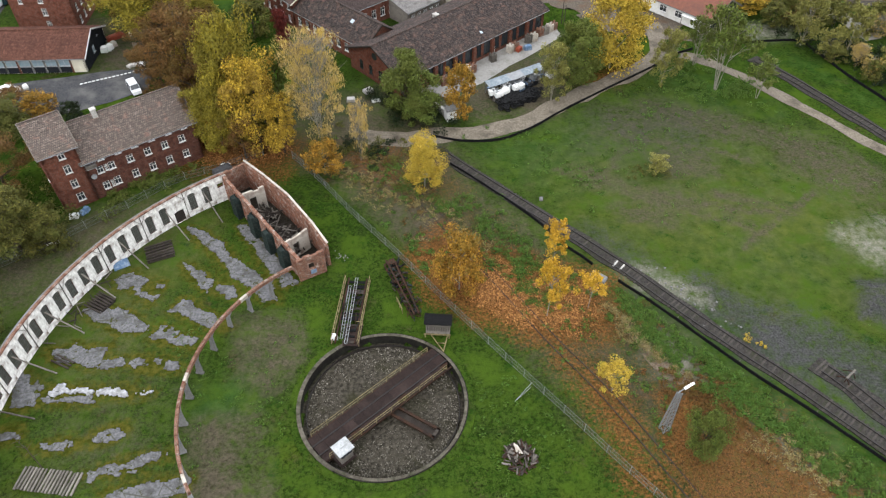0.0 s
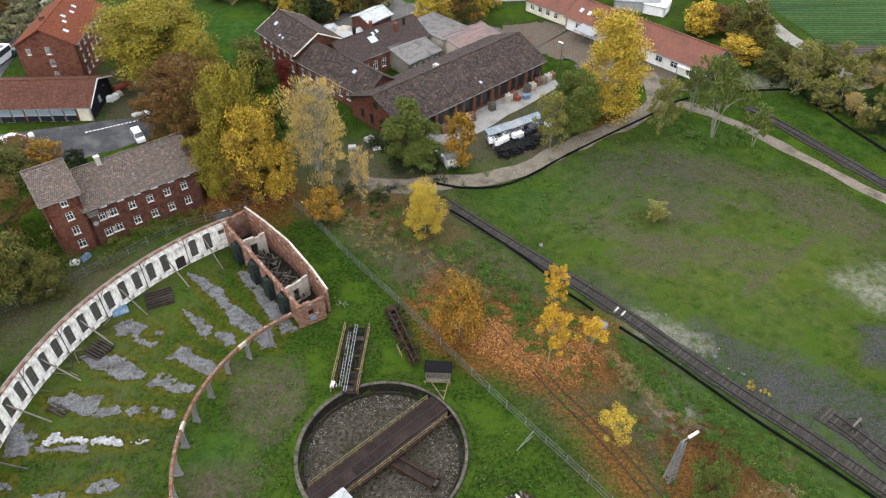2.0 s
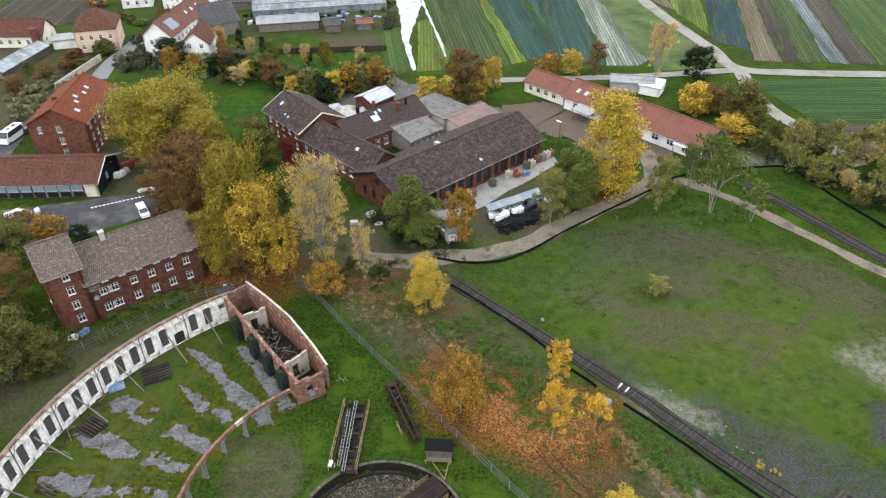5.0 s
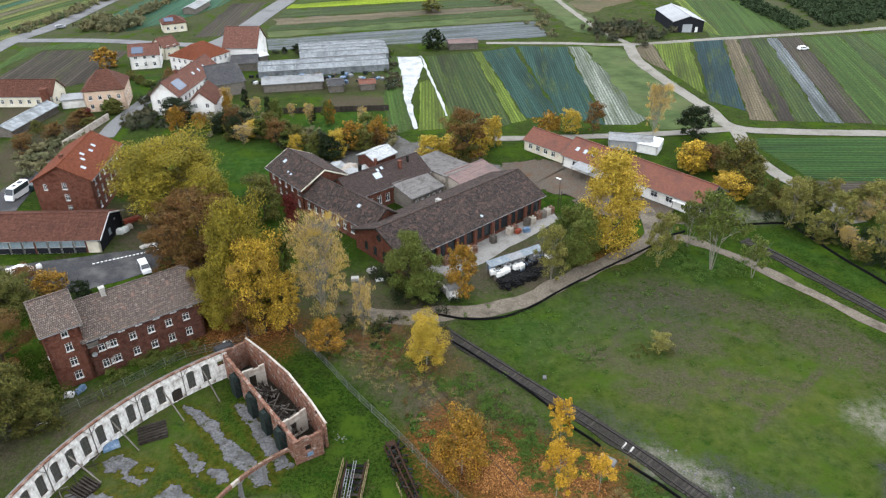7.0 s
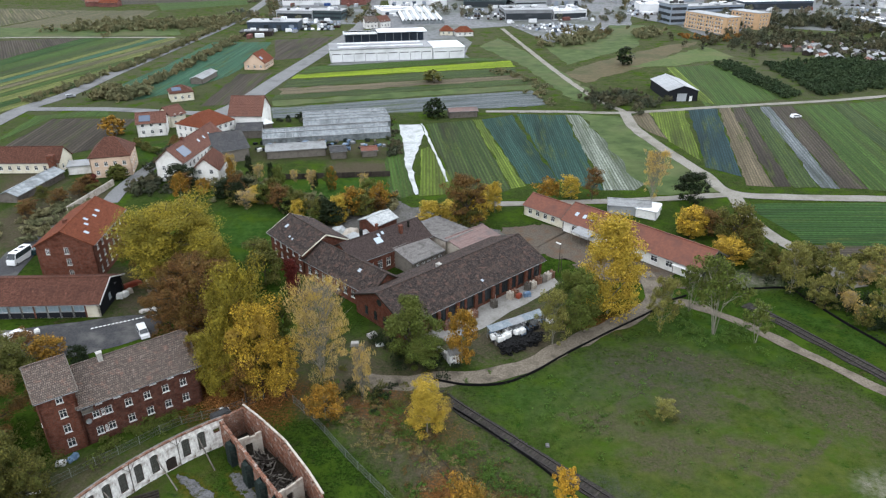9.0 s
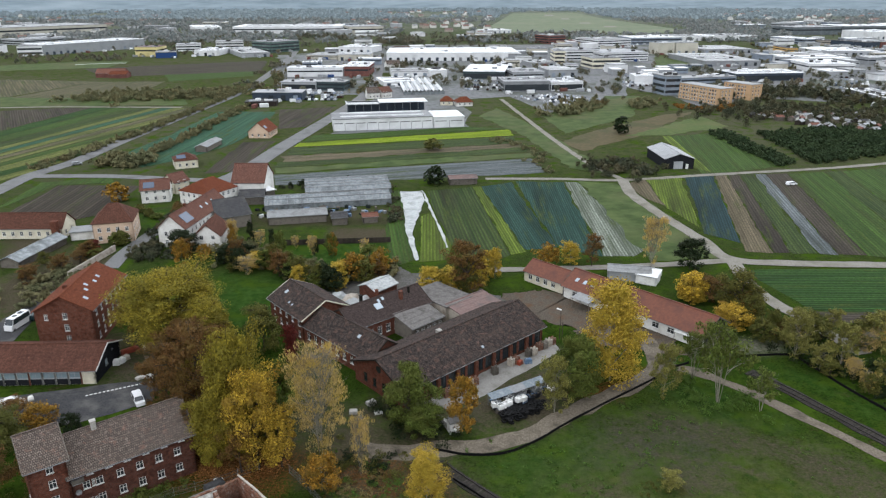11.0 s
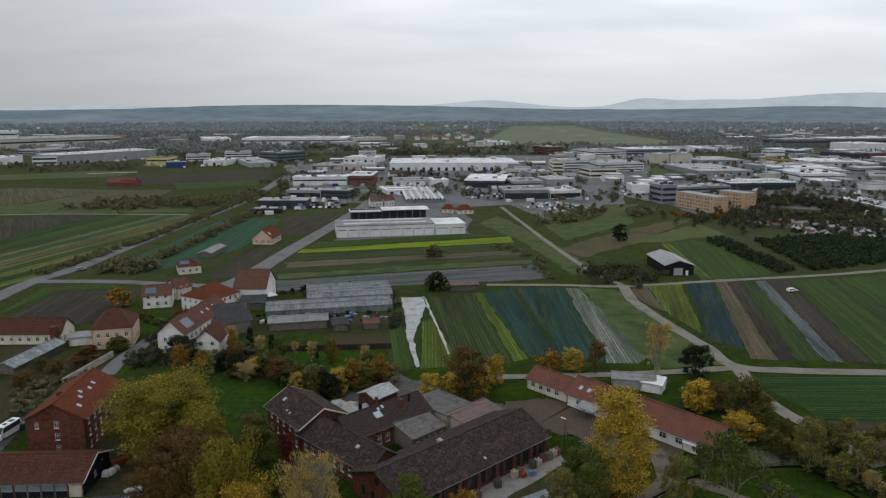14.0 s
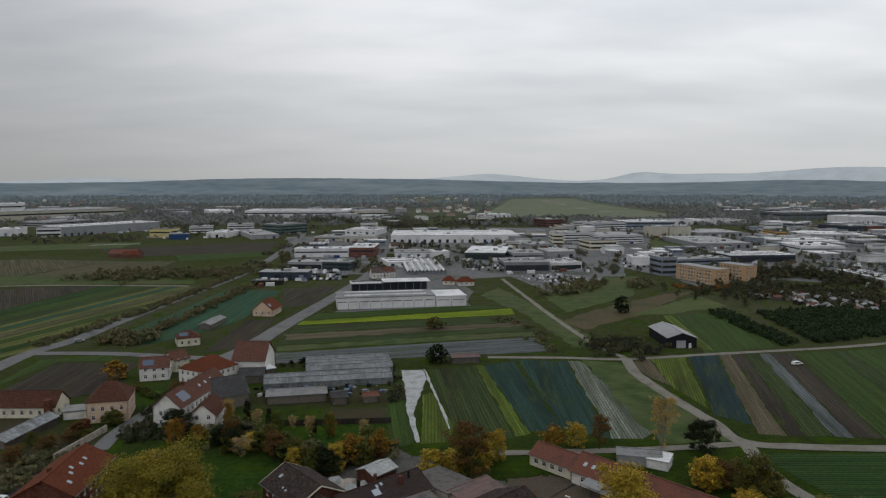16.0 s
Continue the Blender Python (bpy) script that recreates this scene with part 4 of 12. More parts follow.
patch("earth", 0.8, 4, [(-14.3, 107.0), (-1.8, 106.9), (0.3, 99.2), (-11.7, 99.0)])
patch("earth", 0.75, 3, [(-27.0, 59.6), (-20.1, 60.0), (-19.0, 54.8), (-21.9, 50.0), (-25.2, 52.6)])
patch("earth", 0.8, 3, [(-29.7, 45.2), (-24.2, 45.5), (-21.9, 38.5), (-20.5, 34.4), (-25.9, 34.4)])
patch("earth", 0.65, 5, [(-67.1, 75.8), (-56.4, 79.4), (-47.3, 84.6), (-50.3, 74.4), (-57.4, 64.4), (-60.4, 60.4)])
patch("earth", 0.9, 3, [(26.7, 57.6), (29.6, 56.6), (33.0, 49.5), (29.9, 48.7)])
patch("earth", 0.4, 6, [(61.2, 101.9), (69.4, 96.9), (73.9, 87.7), (70.8, 80.8), (65.1, 86.4), (60.0, 95.4)])
patch("earth", 0.2, 8, [(30.2, 111.1), (43.5, 112.9), (46.1, 98.7), (36.4, 91.0), (26.9, 97.3)])
patch("gravel", 0.6, 4, [(36.8, 66.7), (48.4, 60.4), (58.0, 52.7), (54.3, 39.9), (47.7, 48.5), (40.3, 54.7)])
patch("gravel", 0.26, 3, [(23.1, 78.7), (29.4, 74.9), (34.1, 65.7), (39.2, 58.5), (35.1, 57.5), (26.6, 69.0)])
patch("pale", 0.5, 3, [(61.7, 75.8), (69.6, 78.2), (68.4, 69.8), (64.0, 71.0)])
patch("pale", 0.55, 3, [(28.2, 69.0), (33.5, 66.8), (35.9, 63.5), (30.0, 65.7)])
patch("pale", 0.6, 4, [(68.7, 143.1), (75.9, 141.7), (74.4, 137.7), (66.9, 137.8)])
patch("lush", 0.8, 6, [(25.0, 66.8), (32.8, 60.5), (42.7, 48.6), (52.2, 39.9), (49.1, 33.2), (42.1, 43.0), (31.4, 54.8), (25.6, 59.6)])
patch("earth", 0.85, 5, [(-126.7, 176.3), (-117.6, 188.6), (-110.9, 206.4), (-98.1, 192.8), (-102.5, 174.1), (-103.6, 145.8)])
patch("earth", 0.9, 3, [(-36.2, 224.0), (-17.0, 225.0), (-16.6, 213.7), (-35.3, 213.3)])
patch("earth", 0.5, 5, [(-68.4, 241.9), (-16.4, 248.0), (-15.5, 231.6), (-62.7, 226.1)])
patch("earth", 0.7, 4, [(-77.0, 145.6), (-66.9, 146.9), (-62.2, 137.2), (-70.5, 135.9)])
patch("earth", 0.6, 6, [(-33.9, 112.0), (-9.3, 120.0), (-4.5, 111.8), (-22.9, 104.6)])
patch("lush", 0.7, 8, [(-60.5, 181.7), (-45.2, 181.5), (-41.6, 154.3), (-51.8, 157.5)])
patch("lush", 0.9, 3, [(-29.9, 49.2), (-24.4, 50.0), (-24.5, 46.7), (-28.6, 46.3)])
patch("dry", 0.7, 14, [(25.5, 88.2), (50.2, 92.4), (64.7, 80.9), (57.8, 64.4), (39.3, 70.1), (26.9, 79.9)])
patch("earth", 0.16, 5, [(-58.5, 75.7), (-44.8, 88.8), (-35.4, 88.8), (-38.0, 69.6), (-33.3, 48.4), (-29.2, 35.1), (-49.4, 35.3), (-51.3, 49.4)])
patch("dry", 0.5, 5, [(-58.5, 75.7), (-44.8, 88.8), (-35.4, 88.8), (-38.0, 69.6), (-42.7, 53.6), (-51.3, 49.4)])
patch("shade", 0.6, 5, [(-21.9, 61.5), (-4.5, 57.9), (-13.6, 57.0), (-17.2, 49.9), (-28.8, 57.2), (-29.2, 63.1)])
patch("earth", 0.6, 4, [(32.8, 87.4), (39.2, 86.6), (41.7, 82.2), (34.8, 83.6)])
patch("earth", 0.55, 3, [(23.3, 92.6), (27.0, 91.8), (29.2, 88.1), (24.7, 88.9)])
patch("earth", 0.6, 3, [(29.1, 82.6), (33.5, 81.8), (35.4, 78.6), (30.4, 79.9)])
patch("earth", 0.5, 2, [(45.9, 87.3), (56.1, 82.0), (54.9, 81.0), (44.5, 85.8)])
patch("earth", 0.5, 2, [(45.7, 83.5), (49.6, 75.9), (48.5, 75.2), (44.5, 82.4)])
patch("earth", 0.7, 5, [(-9.6, 112.6), (2.4, 109.6), (19.6, 109.4), (26.3, 118.4), (26.1, 138.2), (8.3, 120.7)])
patch("earth", 0.6, 5, [(60.7, 100.2), (66.4, 96.9), (72.6, 84.9), (67.6, 87.8), (60.6, 94.6)])
patch("earth", 0.7, 4, [(-35.0, 103.6), (-27.3, 107.1), (-22.1, 100.0), (-29.7, 97.6)])
patch("lush", 0.6, 6, [(48.5, 129.5), (61.5, 118.6), (62.2, 110.8), (48.3, 110.9), (45.3, 120.8)])
patch("lush", 0.25, 5, [(65.6, 131.6), (76.3, 131.4), (86.1, 114.4), (82.3, 106.0), (72.6, 121.6)])
patch("lush", 0.5, 6, [(10.3, 99.1), (22.0, 97.3), (24.6, 88.2), (14.4, 89.7)])
patch("lush", 0.45, 8, [(40.4, 77.2), (53.5, 74.6), (56.2, 64.4), (42.5, 66.7)])
patch("gravel", 0.7, 2, [(59.9, 65.4), (64.3, 66.5), (65.5, 60.2), (61.0, 60.7)])
patch("pale", 0.5, 2, [(27.8, 55.7), (30.3, 56.6), (33.1, 49.9), (30.2, 48.7)])
patch("earth", 0.34, 5, [(30.1, 110.2), (40.0, 112.0), (41.3, 103.8), (34.2, 98.8), (28.5, 100.5)])
patch("earth", 0.45, 4, [(38.1, 112.9), (54.4, 106.3), (60.1, 98.6), (52.6, 100.3), (38.8, 106.5)])
patch("leaf", 0.9, 3, [(28.5, 48.7), (34.2, 48.6), (37.4, 43.0), (35.7, 35.9), (29.5, 36.6), (27.5, 41.6)])
patch("leaf", 0.6, 4, [(15.2, 56.8), (19.2, 53.1), (23.4, 44.7), (25.5, 36.0), (22.4, 36.7), (18.8, 46.3)])
patch("lush", 0.8, 3, [(25.4, 66.8), (30.0, 62.0), (34.1, 56.6), (39.1, 48.6), (36.7, 47.8), (31.4, 54.8), (26.0, 61.6)])
patch("lush", 0.8, 3, [(39.1, 48.6), (44.0, 44.5), (47.7, 40.0), (49.2, 34.5), (43.5, 37.9), (38.5, 44.6)])
patch("pale", 0.45, 2, [(30.1, 70.1), (32.8, 67.3), (37.1, 62.0), (35.4, 61.5), (30.5, 67.9)])
patch("earth", 0.55, 3, [(38.3, 37.9), (45.8, 38.6), (49.2, 34.5), (41.1, 33.2)])
patch("earth", 0.9, 2, [(25.1, 58.1), (27.0, 58.8), (30.5, 51.2), (32.4, 48.6), (30.0, 47.8)])
patch("pale", 0.35, 4, [(36.0, 45.4), (41.1, 40.0), (45.4, 34.5), (39.1, 34.5), (35.1, 40.1)])
patch("lush", 0.9, 4, [(-54.4, 205.7), (-16.0, 208.9), (-14.7, 194.2), (-36.4, 191.2), (-52.0, 194.6)])
patch("lush", 0.8, 5, [(-60.1, 175.6), (-43.5, 177.4), (-39.7, 154.3), (-52.0, 151.3)])
patch("earth", 0.9, 3, [(-140.7, 213.3), (-129.5, 215.8), (-118.6, 208.0), (-122.0, 193.8), (-127.9, 189.5)])
patch("earth", 0.9, 3, [(-118.2, 192.9), (-106.0, 195.0), (-102.0, 182.1), (-115.4, 183.9)])
patch("earth", 0.8, 3, [(-120.8, 179.1), (-113.8, 183.9), (-107.4, 177.0), (-109.1, 162.6), (-113.9, 160.9)])
patch("lush", 0.9, 3, [(-109.8, 243.9), (-100.8, 245.0), (-97.3, 227.7), (-102.5, 226.6)])
patch("earth", 0.6, 4, [(58.5, 104.4), (65.3, 101.8), (75.1, 90.3), (72.5, 84.5), (65.5, 87.4), (60.3, 93.7)])
patch("gravel", 0.14, 7, [(28.7, 108.3), (40.9, 110.9), (51.3, 106.3), (50.1, 98.6), (39.6, 96.3), (29.0, 98.0)])
patch("earth", 0.6, 3, [(38.2, 96.8), (45.7, 97.0), (46.3, 92.3), (38.5, 91.7)])
patch("earth", 0.6, 2, [(35.8, 85.9), (41.9, 86.5), (40.2, 83.5), (35.6, 83.1)])
patch("dry", 0.8, 7, [(47.0, 87.9), (67.5, 87.7), (65.5, 74.5), (47.1, 73.4)])
patch("gravel", 1.0, 1.5, [(58.5, 60.0), (61.5, 59.0), (65.0, 61.5), (64.0, 66.0), (60.0, 66.5)])
patch("earth", 0.85, 4, [(-23.7, 97.5), (-18.5, 105.1), (-6.1, 106.8), (2.1, 93.3), (4.3, 74.2), (1.7, 69.6), (-7.1, 81.9), (-17.1, 91.9)])
patch("sage", 0.15, 9, [(4.2, 98.3), (24.0, 110.0), (42.0, 120.9), (60.7, 112.7), (76.6, 93.6), (64.0, 60.0), (47.0, 62.0), (27.7, 76.9)])
patch("lush", 0.5, 8, [(12.0, 98.0), (30.0, 104.0), (34.0, 92.0), (22.0, 88.0)])
patch("dry", 0.7, 8, [(38.0, 90.0), (58.0, 88.0), (60.0, 70.0), (44.0, 68.0), (34.0, 78.0)])
patch("earth", 0.75, 4, [(-70.0, 133.5), (-60.5, 140.5), (-56.5, 126.5), (-69.0, 125.5)])
patch("earth", 0.6, 5, [(-27.5, 101.0), (-16.0, 112.5), (-6.0, 106.0), (-1.2, 100.8), (-6.9, 92.0), (-13.8, 97.8)])
GX, GY = lines(-150, 150, 0.9, 6500), lines(-10, 260, 0.9, 6500)
gx, gy = np.meshgrid(GX, GY)
fx, fy = gx.ravel(), gy.ravel()
wob_x, wob_y = 5 * (ragged_noise(fx, fy, 9, 11) - 0.5), 5 * (ragged_noise(fx, fy, 9, 17) - 0.5)
cover = {k: np.zeros(fx.shape) for k in ("leaf", "earth", "gravel", "pale", "lush", "dry", "sage", "moss")}
near_rows = np.hypot(fx, fy) < 420
for kind, strength, soft, ring in COVER:
    if kind == "shade":
        continue
    d = np.full(fx.shape, -99.0)
    d[near_rows] = inside((fx + wob_x)[near_rows], (fy + wob_y)[near_rows], ring)
    f = np.clip(0.5 + d / (2 * soft), 0, 1) * (0.35 + 1.3 * ragged_noise(fx, fy, 4.5, sum(map(ord, kind))))
    cover[kind] = np.maximum(cover[kind], np.clip(strength * f, 0, 1))
# wheel ruts in the meadow
for line in RUTS:
    for (ax, ay), (bx, by) in zip(line, line[1:]):
        t = np.clip(((fx + wob_x * 0.3 - ax) * (bx - ax) + (fy + wob_y * 0.3 - ay) * (by - ay)) / ((bx - ax) ** 2 + (by - ay) ** 2), 0, 1)
        d = np.hypot(fx + wob_x * 0.3 - ax - t * (bx - ax), fy + wob_y * 0.3 - ay - t * (by - ay))
        cover["earth"] = np.maximum(cover["earth"], 0.5 * np.exp(-(d / 0.6) ** 2) * (0.4 + ragged_noise(fx, fy, 5, 29)))
# moss creeps over the roundhouse floor, thickest beside the slabs
on_floor = np.hypot(fx - CX, fy - CY) < 60
beside = np.full(fx.shape, -99.0)
for ring in SLAB_RINGS + PIT_EDGES:
    beside[on_floor] = np.maximum(beside[on_floor], inside(fx[on_floor], fy[on_floor], ring))
cover["moss"] = np.clip(0.9 + beside / 1.7, 0, 0.85) * (0.2 + 0.9 * ragged_noise(fx, fy, 2.2, 91))
gz = 0.06 * (ragged_noise(fx, fy, 6, 5) - 0.5) * near_rows - 0.03
for hx, hy, hr, hh in SPOIL_HEAPS:
    gz += hh * np.exp(-(((fx - hx) ** 2 + (fy - hy) ** 2) / hr ** 2) ** 1.5) * (0.6 + 0.8 * ragged_noise(fx, fy, 1.6, 77))
pit = np.hypot(fx - CX, fy - CY)
gz = np.where(pit < PIT_R + 0.2, PIT_Z - 0.3, gz)
ny, nx = gx.shape
idx = np.arange(nx * ny).reshape(ny, nx)
ground_mesh = bpy.data.meshes.new("ground")
ground_mesh.from_pydata(np.stack([fx, fy, gz], 1).tolist(), [], np.stack([idx[:-1, :-1], idx[:-1, 1:], idx[1:, 1:], idx[1:, :-1]], -1).reshape(-1, 4).tolist())
for kind, values in cover.items():
    ground_mesh.attributes.new(kind, "FLOAT", "POINT").data.foreach_set("value", values.astype(np.float32))
ground_mesh.polygons.foreach_set("use_smooth", [True] * len(ground_mesh.polygons))


def ground_material():
    m, tree, shader = start_material("meadow_ground", 1.0, 0.0, 0.0)
    co = tree.nodes.new("ShaderNodeTexCoord").outputs["Object"]
    fine, mid, wide = noise_fac(tree, co, 3.5, 0.3, 0.7), noise_fac(tree, co, 0.5, 0.35, 0.65), noise_fac(tree, co, 0.055, 0.4, 0.6, 6.0)
    huge = noise_fac(tree, co, 0.008, 0.42, 0.6, 5.0)
    grass = mixed(tree, mid, (0.046, 0.1, 0.013), (0.086, 0.155, 0.023))
    grass = mixed(tree, wide, grass, (0.08, 0.14, 0.022))
    grass = mixed(tree, noise_fac(tree, co, 0.22, 0.55, 0.75, 6.0, 0.7), grass, (0.09, 0.105, 0.032))
    tuft = noise_fac(tree, co, 1.3, 0.55, 0.75)
    grass = mixed(tree, tuft, grass, (0.027, 0.053, 0.010))
    grass = mixed(tree, noise_fac(tree, co, 2.0, 0.52, 0.66, 6.0, 0.75), grass, (0.03, 0.058, 0.01))
    grass = mixed(tree, noise_fac(tree, co, 6.0, 0.56, 0.72, 4.0, 0.7), grass, (0.15, 0.175, 0.05))
    grass = mixed(tree, noise_fac(tree, co, 0.13, 0.55, 0.7, 7.0, 0.7), grass, (0.05, 0.075, 0.022))
    grass = mixed(tree, noise_fac(tree, co, 0.33, 0.6, 0.74, 7.0, 0.7), grass, (0.13, 0.155, 0.04))
    grass = mixed(tree, noise_fac(tree, co, 0.09, 0.54, 0.66, 8.0, 0.72), grass, (0.1, 0.145, 0.02))
    grass = mixed(tree, noise_fac(tree, co, 0.16, 0.58, 0.68, 8.0, 0.75), grass, (0.12, 0.1, 0.05))
    grass = mixed(tree, noise_fac(tree, co, 0.8, 0.56, 0.68, 8.0, 0.75), grass, (0.05, 0.125, 0.014))
    speck = noise_fac(tree, co, 1.9, 0.4, 0.54, 9.0, 0.85)
    grass = mixed(tree, speck, (0.019, 0.037, 0.006), grass)

    def attr(kind):
        a = tree.nodes.new("ShaderNodeAttribute")
        a.attribute_name = kind
        return a.outputs["Fac"]

    def broken(kind, hard=0.5, scale=0.8):
        """The cover's edge frays with the grain."""
        add = node(tree, "ShaderNodeMath")
        add.operation = "ADD"
        tree.links.new(attr(kind), add.inputs[0])
        tree.links.new(noise_fac(tree, co, scale, 0.3, 0.7, 6.0, 0.7), add.inputs[1])
        r = node(tree, "ShaderNodeMapRange", From_Min=0.8 - hard, From_Max=0.8 + hard)
        tree.links.new(add.outputs[0], r.inputs["Value"])
        mul = node(tree, "ShaderNodeMath")
        mul.operation = "MULTIPLY"
        tree.links.new(r.outputs[0], mul.inputs[0])
        clip = node(tree, "ShaderNodeMapRange", From_Min=0.0, From_Max=0.25)
        tree.links.new(attr(kind), clip.inputs["Value"])
        tree.links.new(clip.outputs[0], mul.inputs[1])
        return mul.outputs[0]

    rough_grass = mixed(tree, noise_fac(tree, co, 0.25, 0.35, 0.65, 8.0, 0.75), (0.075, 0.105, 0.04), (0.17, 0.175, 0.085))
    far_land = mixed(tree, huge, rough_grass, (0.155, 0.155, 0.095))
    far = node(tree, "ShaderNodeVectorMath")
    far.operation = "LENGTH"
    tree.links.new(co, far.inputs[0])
    # Grass turns duller with distance from the origin.
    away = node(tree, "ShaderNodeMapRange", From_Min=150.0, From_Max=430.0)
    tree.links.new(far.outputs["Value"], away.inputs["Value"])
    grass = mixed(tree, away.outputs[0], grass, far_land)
    # From 1000 m on, distance haze is painted into the ground colour.
    far_haze = node(tree, "ShaderNodeMapRange", From_Min=1000.0, From_Max=2400.0)
    tree.links.new(far.outputs["Value"], far_haze.inputs["Value"])
    grass = mixed(tree, far_haze.outputs[0], grass, mixed(tree, huge, (0.22, 0.25, 0.22), (0.3, 0.3, 0.27)))
    col = mixed(tree, broken("lush"), grass, mixed(tree, mid, (0.042, 0.105, 0.02), (0.085, 0.165, 0.034)))
    col = mixed(tree, broken("dry", 0.5, 0.4), col, mixed(tree, mid, (0.095, 0.135, 0.026), (0.145, 0.175, 0.036)))
    col = mixed(tree, noise_fac(tree, co, 0.11, 0.5, 0.6, 9.0, 0.75), col, (0.085, 0.15, 0.018))
    col = mixed(tree, noise_fac(tree, co, 0.19, 0.61, 0.7, 9.0, 0.78), col, (0.1, 0.088, 0.045))
    col = mixed(tree, noise_fac(tree, co, 0.27, 0.57, 0.66, 9.0, 0.75), col, (0.032, 0.09, 0.012))
    sage = mixed(tree, noise_fac(tree, co, 0.7, 0.36, 0.64, 9.0, 0.8), (0.075, 0.1, 0.036), (0.175, 0.2, 0.085))
    col = mixed(tree, broken("sage", 0.5, 0.3), col, sage)
    col = mixed(tree, broken("earth"), col, mixed(tree, noise_fac(tree, co, 2.2, 0.32, 0.66, 7.0, 0.8), (0.06, 0.052, 0.032), (0.2, 0.17, 0.115)))
    col = mixed(tree, broken("gravel"), col, mixed(tree, fine, (0.06, 0.06, 0.057), (0.15, 0.148, 0.142)))
    col = mixed(tree, broken("pale"), col, mixed(tree, fine, (0.240, 0.224, 0.176), (0.352, 0.336, 0.280)))
    col = mixed(tree, broken("moss", 0.3, 1.2), col, mixed(tree, noise_fac(tree, co, 1.1, 0.4, 0.6), (0.075, 0.085, 0.012), (0.15, 0.14, 0.026)))
    leaves = mixed(tree, noise_fac(tree, co, 2.6, 0.38, 0.62, 8.0, 0.8), (0.06, 0.028, 0.012), (0.38, 0.175, 0.055))
    col = mixed(tree, broken("leaf", 0.22, 2.2), col, leaves)
    tree.links.new(col, shader.inputs["Base Color"])
    bumped(tree, shader, mixed(tree, 0.5, fine, tuft), 0.2, 0.8)
    return m


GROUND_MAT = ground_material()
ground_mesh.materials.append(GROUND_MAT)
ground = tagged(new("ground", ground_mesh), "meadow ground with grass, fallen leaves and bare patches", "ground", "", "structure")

# ---- roads and paved areas near the yard ----
YARD_EARTH = plain("trodden_yard_earth", (0.13, 0.105, 0.08), (0.22, 0.185, 0.145), (0.2, 0.115, 0.06), 0.3, 2.5)
sheet("car_park", [(-87.4, 112.3), (-75.5, 109.4), (-68.5, 110.3), (-56.4, 117.8), (-58.1, 125.7), (-68.0, 124.5), (-86.3, 119.7), (-92.6, 119.0)], 0.04, ASPHALT, "worn grey asphalt car park", "car park", ragged=0.6, seed=3)
ribbon("access_road", [(-104.0, 156.5), (-102.1, 143.0), (-99.3, 125.3), (-98.3, 112.6)], 7.5, 0.05, ASPHALT, "grey asphalt access road between brick houses", "road")
ribbon("access_road", [(-104.0, 156.5), (-102.8, 168.5), (-97.5, 180.0)], 5.0, 0.055, ASPHALT, "grey asphalt drive beside the brick house", "road")
sheet("yard_paving", [(-9.9, 118.3), (-3.6, 116.2), (1.4, 114.5), (8.3, 119.6), (14.5, 125.9), (21.0, 132.0), (26.8, 138.2), (25.2, 143.5), (-7.2, 123.0)], 0.05, YARD, "pale yard paving before the brick workshop", "yard", ragged=0.5)
ribbon("dirt_track", [(-13.9, 102.6), (-5.8, 101.7), (2.3, 102.5), (10.5, 103.8), (17.1, 107.6), (25.3, 114.0), (33.9, 119.9), (43.3, 127.3), (46.9, 135.3), (47.0, 144.0)], 4.0, 0.045, DIRT_ROAD, "pale trodden dirt track beside the meadow", "dirt track", wobble=1.2)
ribbon("dirt_track", [(47.9, 131.7), (56.3, 126.0), (64.1, 116.6), (70.6, 107.6), (78.1, 96.8), (84.4, 87.6)], 2.6, 0.04, DIRT_ROAD, "two-rut dirt track through the grass", "dirt track", wobble=0.9)
sheet("yard_soil", [(19.8, 150.7), (30.0, 152.0), (35.8, 139.4), (46.8, 138.0), (54.4, 137.9), (51.7, 147.5), (43.4, 151.9), (34.0, 169.7), (24.0, 171.6), (15.1, 169.9), (13.2, 163.1)], 0.03, YARD_EARTH, "trodden earth yard between the sheds", "yard", ragged=4.0, step=1.2)

BARE_SOIL = plain("bare_pale_soil", (0.2, 0.155, 0.11), (0.33, 0.265, 0.2), (0.12, 0.09, 0.06), 0.6, 4.0)
sheet("bare_path", [(25.9, 57.2), (27.2, 57.0), (28.6, 53.8), (32.0, 50.2), (31.2, 48.4), (28.7, 50.3), (26.7, 53.4)], 0.06, BARE_SOIL, "strip of bare pale soil in the scrub", "path", ragged=0.35, step=0.8, seed=9)
sheet("bare_path", [(-65.4, 136.5), (-61.8, 136.0), (-59.8, 128.0), (-62.6, 126.8), (-64.0, 130.4)], 0.05, BARE_SOIL, "trodden sandy path between hall and trees", "path", ragged=0.4, step=1.0, seed=5)

# ---- ruined roundhouse ----
BAY = 8.95
house_ring = thing("roundhouse_ruin", at(CX, CY), "roofless ruined roundhouse with white inner walls and brick copings", "ruin")


def ring_at(r, deg, z=0.0, turn=0.0):
    """A frame on the circle whose y axis points outwards."""
    return at(r * math.cos(radians(deg)), r * math.sin(radians(deg)), z, deg - 90 + turn)


